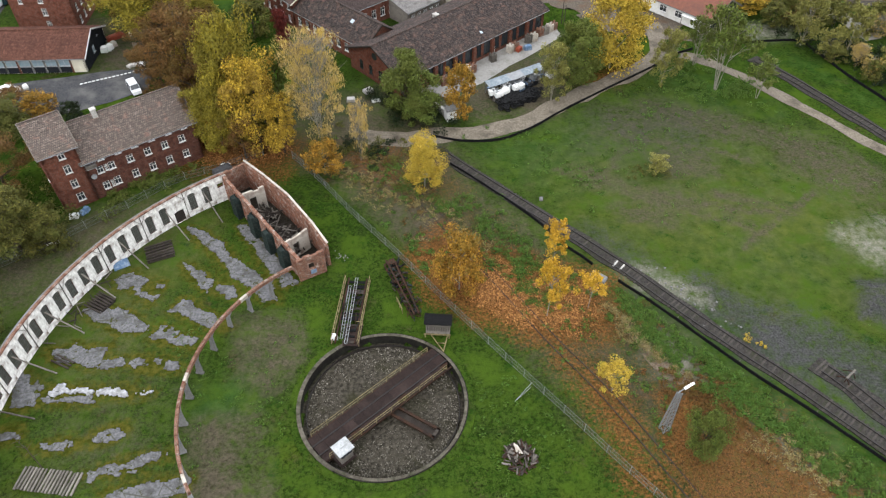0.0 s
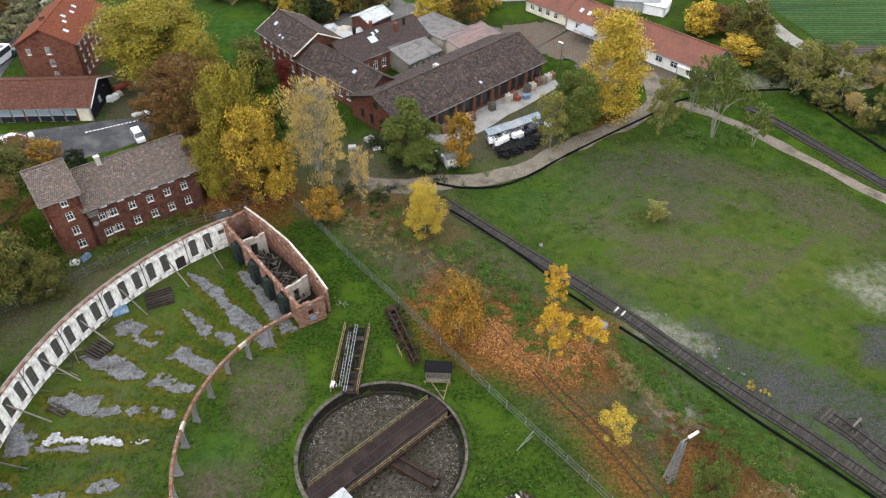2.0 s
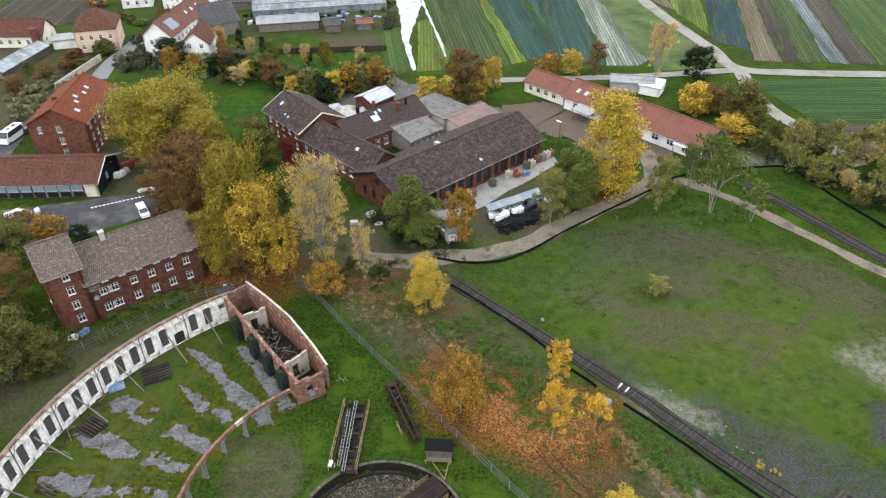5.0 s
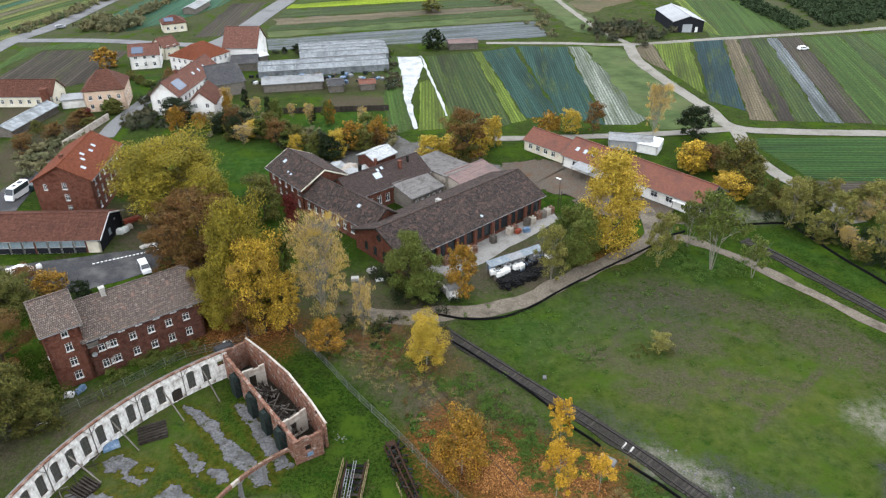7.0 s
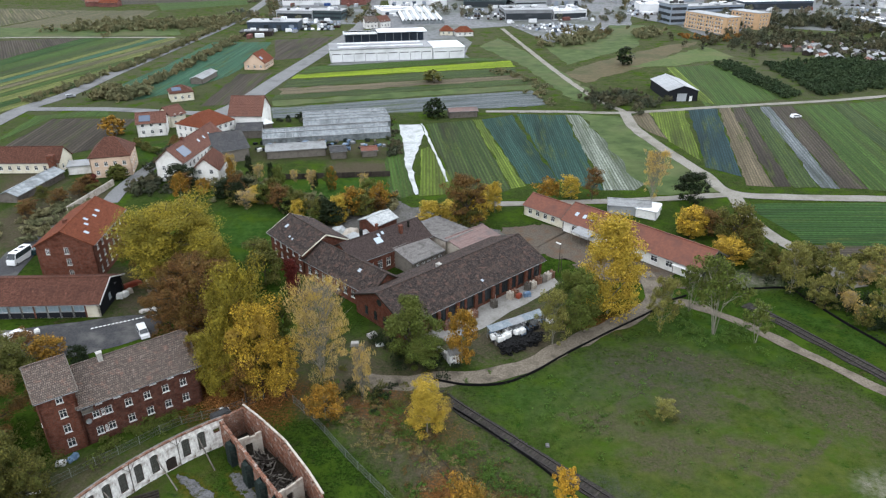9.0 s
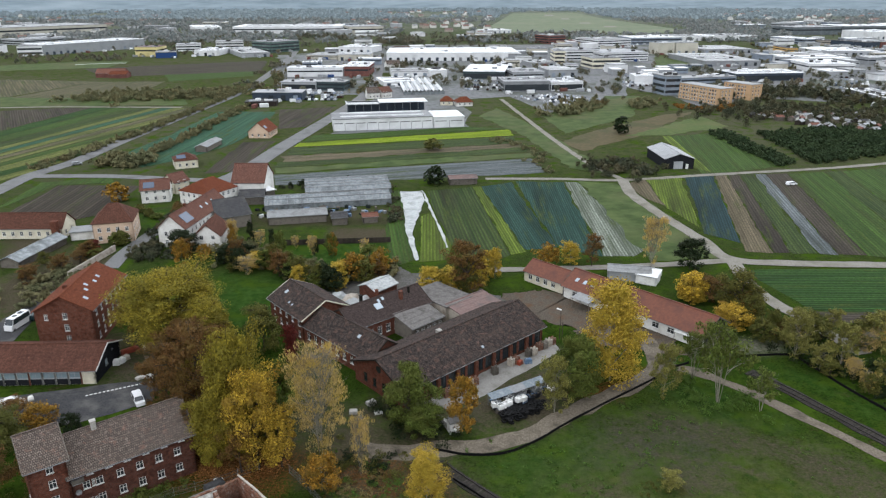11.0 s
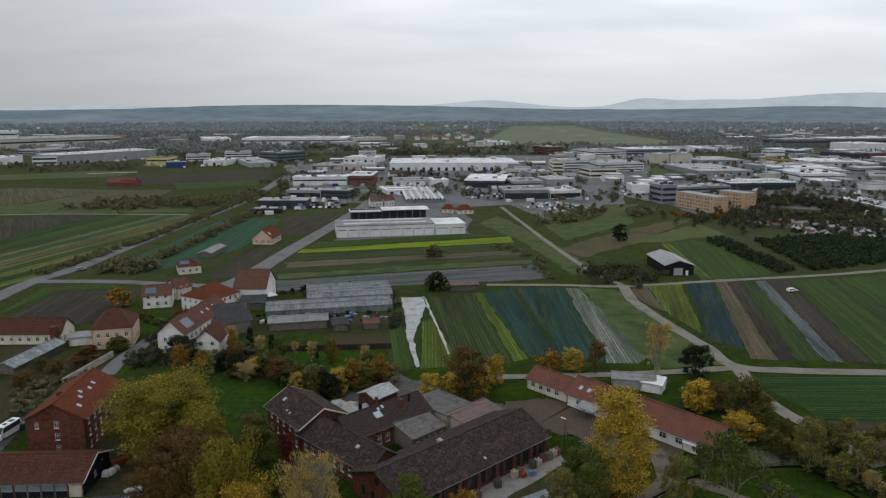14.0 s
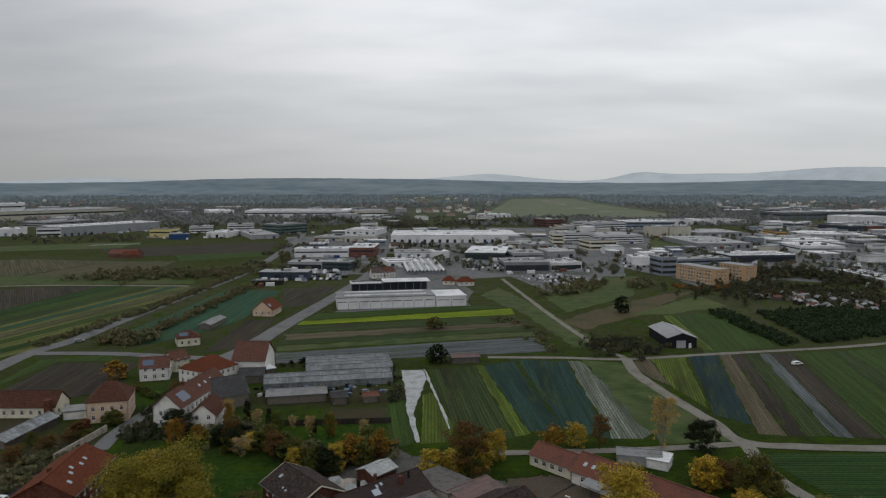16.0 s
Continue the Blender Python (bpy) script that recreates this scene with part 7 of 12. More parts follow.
BLUEGREEN = ((0.04, 0.092, 0.1), (0.06, 0.124, 0.132), (0.032, 0.06, 0.058))
TAN = ((0.2, 0.165, 0.1), (0.26, 0.215, 0.14), (0.14, 0.12, 0.07))
PLASTICROW = ((0.15, 0.175, 0.18), (0.25, 0.275, 0.29), (0.08, 0.1, 0.075))
DEEPGREEN = ((0.04, 0.12, 0.02), (0.07, 0.165, 0.03), (0.03, 0.045, 0.018))
VIVID = ((0.24, 0.36, 0.01), (0.32, 0.42, 0.02), (0.2, 0.3, 0.01))
STRIPLIME = ((0.19, 0.225, 0.055), (0.27, 0.29, 0.08), (0.11, 0.135, 0.05))
STRIPTAN = ((0.17, 0.16, 0.09), (0.23, 0.2, 0.12), (0.12, 0.13, 0.06))
WINTER = ((0.05, 0.16, 0.09), (0.08, 0.2, 0.12), (0.07, 0.13, 0.07))
ESTATE_GROUND = plain("patched_yard_asphalt", (0.2, 0.205, 0.21), (0.31, 0.315, 0.32), (0.09, 0.12, 0.05), 0.02, 0.3, bump=0)
GRASSLAND = plain("open_grassland", (0.075, 0.125, 0.032), (0.145, 0.2, 0.06), (0.17, 0.17, 0.075), 0.025, 0.14, bump=0.03)
# Airfield grass is pale, and lightened further to carry distance haze.
AIRFIELD_GRASS = plain("haze_pale_airfield_grass", (0.19, 0.24, 0.14), (0.25, 0.29, 0.18), (0.28, 0.29, 0.2), 0.006, 0.05, bump=0)
TAN_GRASS = plain("dry_tan_grass", (0.15, 0.125, 0.06), (0.2, 0.165, 0.085), (0.09, 0.115, 0.035), 0.03, 0.4, bump=0)
LIGHT_GRASS = plain("light_green_grass", (0.11, 0.165, 0.045), (0.16, 0.21, 0.06), (0.19, 0.195, 0.08), 0.03, 0.4, bump=0)
row_materials = {}
field_count = itertools.count()


def field(colours, period, words, ring):
    """One field or bed; its rows run along its longest side."""
    number = next(field_count)
    mid = [sum(c[k] for c in ring) / len(ring) for k in (0, 1)]
    a, b = max(((ring[i], ring[(i + 1) % len(ring)]) for i in range(len(ring))), key=lambda e: (Vector(e[0]) - Vector(e[1])).length)
    run = round(math.degrees(math.atan2(b[1] - a[1], b[0] - a[0])) % 180)
    key = (colours, period, run)
    if key not in row_materials:
        row_materials[key] = AIRFIELD_GRASS if period > 7 else TAN_GRASS if colours is TAN and period >= 6 else LIGHT_GRASS if colours is LIME and period >= 5 else GRASSLAND if colours is MEADOW and period >= 3 else crop_rows("crop_rows", *colours, period * (0.75 if period < 2 else 0.6), run)
    sheet("field", ring, 0.0303 + 0.0009 * number, row_materials[key], words + " in a flat field", "field", "structure", 3.0 if period >= 3 else 1.2, 5.0, number)


field(TEAL, 1.1, "teal leek rows", [(16.6, 278.4), (29.5, 285.2), (36.5, 204.7), (26.1, 202.8)])
field(TEAL, 1.1, "teal leek rows", [(31.4, 286.1), (51.3, 284.9), (48.9, 197.2), (37.0, 203.7)])
field(PALEROW, 1.3, "pale harvested cabbage rows", [(52.0, 284.9), (57.3, 284.8), (64.8, 204.4), (58.5, 196.6), (49.3, 197.2)])
field(MEADOW, 3.0, "green fallow grass", [(58.0, 285.7), (72.4, 283.7), (80.1, 253.9), (84.3, 194.4), (62.2, 193.3)])
field(SOILGREEN, 1.6, "dark soil with thin green rows", [(-6.1, 272.0), (12.6, 277.6), (21.4, 198.5), (14.6, 191.6), (3.5, 205.1)])
field(LIME, 1.2, "yellow-green salad rows", [(13.1, 277.6), (16.1, 278.4), (26.0, 201.8), (21.7, 198.9)])
field(MEADOW, 2.0, "green grass strip", [(-19.8, 270.6), (-16.4, 272.2), (-7.5, 194.1), (-14.6, 187.5), (-18.7, 222.6)])
field(LIME, 1.4, "yellow-green vegetable bed", [(-7.1, 237.8), (-3.9, 241.1), (3.5, 205.1), (1.7, 194.0), (-6.3, 192.7)])
field(TAN, 2.0, "brown stubble", [(76.9, 281.0), (87.5, 291.6), (84.0, 249.5), (79.5, 259.8)])
field(LIME, 1.3, "yellow-green salad rows", [(87.8, 291.6), (104.0, 294.2), (87.7, 223.7), (83.8, 246.7)])
field(BLUEGREEN, 1.2, "blue-green cabbage rows", [(105.9, 294.2), (118.1, 294.9), (95.3, 208.1), (87.4, 217.9)])
field(TAN, 1.2, "dry harvested rows", [(119.1, 294.9), (124.7, 295.8), (101.4, 199.0), (93.6, 201.0)])
field(SOIL, 1.4, "dark bare soil", [(124.9, 295.8), (130.8, 296.6), (107.0, 198.9), (101.7, 199.0)])
field(SOILGREEN, 1.4, "mixed green rows", [(131.1, 296.6), (137.4, 297.5), (114.8, 198.4), (107.2, 198.9)])
field(PLASTICROW, 1.5, "grey film and cabbage rows", [(137.7, 297.5), (142.2, 297.4), (120.7, 197.8), (115.1, 198.4)])
field(SOIL, 1.5, "brown bare soil", [(142.5, 297.4), (152.3, 298.3), (129.2, 197.2), (121.0, 197.8)])
field(MEADOW, 2.0, "green strip", [(152.8, 298.3), (169.9, 300.9), (147.6, 199.4), (137.5, 193.9), (129.6, 197.2)])
field(SOILGREEN, 1.5, "dark vegetable rows", [(170.4, 300.9), (178.2, 302.8), (157.8, 201.8), (148.0, 199.4)])
field(MEADOW, 2.0, "green strip", [(178.7, 302.8), (204.9, 308.5), (186.2, 214.5), (159.1, 203.3)])
field(DEEPGREEN, 1.6, "dark green vegetable rows", [(85.9, 185.5), (139.2, 185.8), (130.9, 158.5), (108.7, 154.4), (92.6, 158.9)])
field(SOIL, 1.6, "brown soil rows", [(93.4, 157.5), (130.0, 157.1), (134.9, 152.0), (94.5, 151.1)])
field(PLASTICROW, 2.6, "grey plastic-covered beds", [(-73.4, 298.6), (-21.4, 313.1), (43.9, 330.0), (46.9, 301.6), (-15.1, 290.1), (-68.5, 281.2)])
field(VIVID, 2.0, "bright yellow-green mustard strip", [(-74.8, 368.4), (40.0, 405.1), (40.9, 387.7), (-76.3, 358.0)])
field(MEADOW, 2.0, "green strip", [(-71.0, 389.1), (14.7, 414.8), (39.7, 408.8), (-74.1, 371.4)])
field(SOILGREEN, 3.0, "dull green stubble", [(-76.7, 353.8), (41.2, 384.3), (41.8, 367.0), (-76.7, 337.7)])
field(TAN, 3.0, "brown stubble strip", [(-76.5, 336.4), (41.7, 365.5), (43.1, 356.6), (-75.7, 322.9)])
field(SOILGREEN, 3.0, "dull green stubble", [(-75.5, 321.7), (42.9, 355.2), (43.9, 344.2), (-76.1, 312.5)])
field(MEADOW, 3.0, "green strip", [(-76.3, 311.4), (43.8, 342.8), (44.2, 332.5), (-74.6, 301.8)])
field(SOIL, 2.5, "dark ploughed soil", [(-105.5, 302.1), (-91.2, 305.1), (-89.2, 373.1), (-105.7, 370.3)])
field(SOIL, 2.5, "dark ploughed soil", [(-110.7, 482.4), (-73.6, 492.2), (-80.8, 416.1), (-95.2, 408.7)])
field(WINTER, 2.5, "grey-green winter crop", [(-158.0, 341.4), (-152.9, 392.7), (-150.1, 473.8), (-110.7, 472.9), (-106.5, 411.0), (-108.2, 384.5), (-110.6, 364.8), (-122.8, 331.1), (-138.0, 313.1)])
field(MEADOW, 4.0, "green field", [(-370.2, 542.9), (-204.7, 559.7), (-181.2, 504.6), (-339.6, 496.2)])
field(STRIPTAN, 4.0, "olive stubble", [(-433.8, 639.9), (-402.9, 666.2), (-313.2, 646.3), (-334.0, 548.7), (-372.3, 546.1)])
field(MEADOW, 2.0, "green bed", [(-272.0, 703.0), (-190.4, 757.3), (-181.4, 690.9), (-245.1, 645.0)])
field(SOIL, 2.4, "dark brown ploughed field", [(-312.9, 474.5), (-262.0, 492.1), (-243.6, 490.5), (-251.9, 443.5), (-255.4, 412.7), (-258.5, 385.6)])
field(DEEPGREEN, 1.9, "dark green crop strip", [(-258.2, 385.2), (-244.3, 491.7), (-229.3, 491.4), (-248.6, 369.6)])
field(MEADOW, 1.9, "green crop strip", [(-248.1, 368.7), (-228.5, 491.4), (-214.9, 491.1), (-240.1, 355.6)])
field(SOILGREEN, 1.9, "dark soil strip with green rows", [(-239.6, 354.8), (-214.1, 491.1), (-202.0, 490.8), (-232.9, 343.9)])
field(STRIPLIME, 1.9, "yellow-green crop strip", [(-232.4, 343.1), (-201.2, 490.8), (-194.8, 490.6), (-229.1, 337.6)])
field(WINTER, 1.9, "blue-green crop strip", [(-228.6, 336.9), (-194.0, 490.6), (-186.2, 490.4), (-224.6, 330.4)])
field(STRIPLIME, 1.9, "yellow-green crop strip", [(-224.2, 329.7), (-185.4, 490.4), (-177.6, 490.2), (-220.4, 323.5)])
field(STRIPTAN, 1.9, "dull harvested strip", [(-220.0, 322.8), (-176.8, 490.2), (-169.0, 490.1), (-216.3, 316.8)])
field(STRIPLIME, 1.9, "yellow-green crop strip", [(-215.9, 316.1), (-168.2, 490.0), (-162.5, 482.6), (-212.4, 310.3)])
field(MEADOW, 1.9, "green crop strip", [(-212.0, 309.7), (-163.0, 477.9), (-167.8, 432.9), (-207.9, 303.1)])
field(STRIPLIME, 1.9, "yellow-green crop strip", [(-207.6, 302.5), (-168.2, 429.1), (-173.3, 381.6), (-202.5, 294.3)])
field(DEEPGREEN, 1.9, "green strip by the road", [(-202.2, 293.7), (-173.7, 378.5), (-177.8, 340.3), (-197.4, 285.9)])
field(STRIPLIME, 1.9, "yellow-green strip by the road", [(-197.0, 285.3), (-178.0, 337.9), (-181.4, 306.5), (-192.5, 277.9)])
field(MEADOW, 4.0, "green field", [(-523.7, 777.1), (-425.5, 842.8), (-367.4, 848.8), (-360.4, 773.4), (-492.3, 729.2)])
field(SOIL, 5.0, "dark field", [(-379.4, 761.5), (-205.5, 852.3), (-183.5, 733.7), (-319.7, 683.8)])
field(STRIPTAN, 5.0, "dry allotment ground", [(-330.3, 542.3), (-313.2, 646.3), (-250.3, 645.1), (-237.4, 540.7)])
field(SOIL, 2.5, "grey-brown ploughed field", [(-156.7, 223.0), (-157.9, 247.9), (-159.0, 282.1), (-124.6, 281.7), (-121.6, 242.0), (-138.9, 225.3)])
field(MEADOW, 2.5, "green verge", [(-164.9, 242.3), (-168.7, 286.8), (-144.2, 296.3), (-138.1, 285.6), (-160.2, 282.1)])
field(TAN, 6.0, "dry tan meadow", [(63.3, 368.2), (84.0, 395.7), (139.2, 450.2), (169.4, 468.4), (110.0, 383.5), (71.2, 346.6)])
field(LIME, 5.0, "light green meadow", [(102.1, 383.6), (166.7, 449.8), (172.2, 412.7), (128.9, 388.2)])
field(MEADOW, 2.0, "green strip", [(127.8, 384.9), (157.3, 391.3), (160.8, 314.5), (130.7, 301.7), (114.5, 298.8)])
field(LIME, 2.0, "yellow-green strip", [(122.6, 383.3), (127.5, 384.9), (120.6, 301.9), (114.4, 309.4)])
field(MEADOW, 3.0, "green grass lane", [(25.2, 451.8), (39.0, 487.8), (64.5, 376.0), (74.6, 299.2), (59.0, 310.0), (46.9, 384.3)])
field(MEADOW, 3.0, "green grass lane", [(127.3, 544.2), (153.6, 543.8), (124.5, 450.4), (70.4, 392.4), (65.7, 451.3)])
field(LIME, 8.0, "pale green airfield meadow", [(77.9, 1454.3), (277.6, 2833.7), (534.7, 2922.9), (497.0, 2222.7), (515.2, 1526.4), (418.9, 1409.9), (247.0, 1477.6)])
field(MEADOW, 5.0, "small green lawn", [(230.1, 771.4), (276.2, 927.3), (332.8, 927.3), (263.2, 740.2)])
sheet("white_fleece", [(-16.5, 270.6), (-7.9, 271.2), (-6.3, 258.7), (-8.3, 237.8), (-9.6, 219.7), (-6.7, 194.5), (-7.8, 193.6), (-10.9, 214.1), (-13.0, 237.9)], 0.12, POLY_WHITE, "white crop fleece spread over a vegetable bed", "crop fleece", "", 0.8, 3.0)
ribbon("crop_fleece_strip", [(-410.5, 807.1), (-388.2, 820.3), (-360.8, 826.7)], 5.0, 0.1, POLY_WHITE, "pale crop fleece over a far bed", "crop fleece", 0.8, kind="")
ribbon("crop_fleece_strip", [(-7.4, 272.1), (-4.0, 247.9), (-0.3, 223.6), (2.1, 205.1)], 0.8, 0.1, POLY_WHITE, "narrow white crop fleece along a bed", "crop fleece", 0.6, kind="")

# ---- roads ----
ribbon("highway", [(-178.8, 251.0), (-179.7, 273.4), (-180.2, 298.7), (-174.0, 326.3), (-172.6, 372.6), (-167.7, 454.6), (-162.1, 587.0), (-176.1, 794.9), (-190.0, 917.2), (-199.0, 993.2)], 8.5, 0.11, ROAD_GREY, "grey asphalt country road", "road")
ribbon("main_road", [(-93.4, 288.0), (-87.9, 308.3), (-82.8, 355.3), (-75.0, 412.2), (-66.7, 476.7), (-59.4, 557.2), (-61.6, 698.6), (-78.5, 914.2)], 9.5, 0.115, ROAD_GREY, "pale asphalt road towards the industrial estate", "road")
ribbon("cross_road", [(-179.6, 297.7), (-144.6, 297.3), (-110.1, 291.0), (-92.5, 288.9)], 6.0, 0.112, ROAD_GREY, "asphalt cross road between fields", "road")
ribbon("village_street", [(-91.5, 296.1), (-90.5, 275.7), (-93.2, 249.0), (-95.9, 222.4), (-97.4, 201.3), (-96.3, 188.3)], 5.0, 0.11, ROAD_GREY, "grey asphalt village street", "road")
ribbon("field_track", [(216.8, 320.0), (174.6, 307.9), (118.3, 296.8), (77.7, 288.1), (47.4, 290.4), (19.1, 290.8)], 3.6, 0.11, TRACK_PALE, "pale gravel field track", "field track", 0.5)
ribbon("field_track", [(77.6, 289.9), (75.5, 265.3), (79.3, 236.7), (84.3, 210.3), (86.5, 194.4), (102.4, 190.6), (140.8, 188.4)], 4.6, 0.114, TRACK_PALE, "pale gravel field road between beds", "field track", 0.5)
ribbon("field_track", [(86.8, 193.0), (72.0, 190.9), (55.6, 188.4), (32.5, 186.9), (12.9, 185.9)], 3.6, 0.112, TRACK_PALE, "pale gravel field track", "field track", 0.5)
ribbon("field_track", [(86.5, 193.0), (84.3, 174.1), (85.8, 162.3), (88.5, 153.0), (93.2, 135.7)], 4.2, 0.113, TRACK_PALE, "pale gravel road past the sheds", "field track", 0.5)
ribbon("field_track", [(77.4, 289.0), (69.4, 317.9), (61.9, 370.0), (53.2, 451.6), (45.4, 529.5)], 3.0, 0.11, TRACK_PALE, "narrow gravel lane through meadows", "field track", 0.5)
ribbon("field_track", [(-323.0, 491.1), (-279.6, 496.2), (-232.5, 495.1), (-181.3, 492.8)], 4.0, 0.11, TRACK_PALE, "pale track along the open fields", "field track", 0.5)
ribbon("street", [(472.1, 1061.5), (401.1, 829.9), (351.1, 705.7), (306.5, 593.6)], 8.0, 0.11, ROAD_GREY, "street in the industrial estate", "road")
ribbon("street", [(176.4, 749.1), (139.6, 616.5), (114.2, 514.0)], 9.0, 0.11, ROAD_GREY, "street in the industrial estate", "road")
sheet("estate_paving", [(-127.4, 558.3), (-64.0, 557.3), (-69.8, 714.7), (-46.8, 714.2), (-55.1, 476.6), (-62.2, 394.1), (16.1, 407.3), (20.8, 530.3), (52.3, 545.5), (68.3, 469.8), (120.2, 486.6), (158.3, 596.3), (175.6, 543.4), (185.3, 485.6), (234.7, 526.8), (331.0, 496.6), (633.9, 862.2), (286.3, 1130.5), (-71.5, 1103.0), (-208.1, 926.5)], 0.05, ESTATE_GROUND, "grey paved ground of the industrial estate", "paving", ragged=8.0, step=20)


def auto_windows(L, W, eave, w=1.1, gap=2.7):
    out = []
    for z in ([1.0] if eave < 4.5 else [1.0, 3.7] if eave < 7.2 else [1.0, 3.7, 6.4]):
        for side, n in (("s", L), ("w", W), ("e", W)):
            k = max(1, int((n - 1.0) / gap))
            out += [(side, (n - w) * (i + 0.5) / k, z, w, 1.4) for i in range(k)]
    return out


def house_on(name, a, b, depth, eave, ridge, wall, roof, label, category="house", **more):
    """A house whose front runs from a to b, reaching depth metres away from them."""
    a, b = Vector(a), Vector(b)
    d = b - a
    if "windows" not in more:
        more["windows"] = auto_windows(d.length, depth, eave)
    return house(name, at(a.x, a.y, 0, math.degrees(math.atan2(d.y, d.x))), d.length, depth, eave, ridge, wall, roof, label, category, course=more.pop("course", 0.7), **more)


# ---- village houses and market garden ----
house_on("cream_house", (-144.0, 214.6), (-123.2, 214.9), 9, 3.6, 7.4, PLASTER_CREAM, TILE_BROWNRED, "cream house with brown-red tiled roof", hip=0)
house_on("apricot_house", (-110.4, 209.5), (-98.8, 212.5), 13, 6.8, 11.4, PLASTER_APRICOT, TILE_BROWNRED, "apricot two-storey house with hipped tiled roof", hip=4.5)
house_on("garage", (-119.5, 212.7), (-112.8, 214.8), 6, 2.6, 2.6, PLASTER_WHITE, SHEET_GREY, "flat-roofed grey garage beside a house", "garage", windows=())
ch = (-124.7, 213.9)
solid("brick_chimney", Shape().box(-0.9, -0.9, 0, 0.9, 0.9, 6.0).box(-1.0, -1.0, 6.0, 1.0, 1.0, 6.3), BRICK_RED, "square red brick chimney stack in a garden", "chimney", m=at(*ch))
def house_along(name, a, b, width, eave, ridge, wall, roof, label, category="house", **more):
    """A house whose ridge runs from a to b; its near gable stands at a, the width reaching to the left of that line."""
    a, b = Vector(a), Vector(b)
    d = b - a
    return house(name, at(a.x, a.y, 0, math.degrees(math.atan2(d.y, d.x))), d.length, width, eave, ridge, wall, roof, label, category, course=0.7, windows=more.pop("windows", auto_windows(d.length, width, eave)), **more)


house_along("long_farmhouse", (-79.6, 205.5), (-75.5, 236.7), 9.0, 6.4, 10.4, PLASTER_WHITE, TILE_OLDRED, "long white farmhouse with old red tiles and solar panels", skylights=((16, 0.4, 0.8, 1.1), (20, 0.4, 0.8, 1.1), (24, 0.4, 0.8, 1.1)), solar=((3, 0.15, 5, 3.5),), chimneys=((10, 4.5, 0.7, 1.0, BRICK_RED),))
house_along("white_house", (-68.0, 202.9), (-68.6, 214.3), 8.0, 5.0, 8.4, PLASTER_WHITE, TILE_BROWNRED, "small white gabled house with brown-red tiles")
house_on("grey_barn", (-74.5, 222.2), (-65.0, 227.9), 17, 4.4, 8.4, OLD_WOOD, SHEET_DARK, "grey timber barn with weathered roof", "barn", windows=())
house_on("farmhouse", (-85.0, 246.1), (-78.1, 258.9), 15, 5.8, 9.8, PLASTER_WHITE, TILE_RED, "white farmhouse with hipped red roof and dormers", hip=4.5)
house_on("big_barn", (-81.0, 262.0), (-68.5, 261.8), 15, 6.2, 12.0, PLASTER_WHITE, TILE_OLDRED, "big white barn with steep red tiled roof", "barn", windows=[("e", 3, 2, 1.2, 1.4)])
house_on("lean_to", (-76.1, 252.3), (-67.0, 253.6), 7, 3.0, 4.0, OLD_WOOD, SHEET_DARK, "open dark lean-to shed at the barn", "shed", windows=(), apex=0.98)
house_on("white_house", (-113.7, 255.0), (-103.7, 257.8), 9, 5.0, 8.0, PLASTER_WHITE, TILE_OLDRED, "white house with red roof and solar panels", solar=((1, 0.15, 4, 3.0),))
house_on("white_house", (-105.4, 267.8), (-101.5, 273.4), 8, 4.6, 7.4, PLASTER_CREAM, TILE_OLDRED, "cream house with red tiled roof")
house_along("orange_house", (-94.5, 381.1), (-93.1, 396.2), 11.5, 3.6, 8.4, PLASTER_APRICOT, TILE_RED, "apricot house with bright red tiled roof", solar=((1, 0.3, 2.5, 2),))
house_on("cream_bungalow", (-120.3, 309.7), (-111.4, 314.0), 10, 3.8, 6.4, PLASTER_CREAM, TILE_BROWNRED, "cream bungalow with solar panels on its roof", hip=4, solar=((1, 0.2, 4, 2.5),))
house_on("garden_shed", (-117.5, 346.0), (-115.9, 365.8), 6, 2.6, 3.6, OLD_WOOD, SHEET_GREY, "grey garden shed with sheet roof", "shed", windows=())
GH = [((-64.4, 243.8), (-18.7, 253.0), 11), ((-52.7, 261.6), (-19.7, 268.2), 18)]
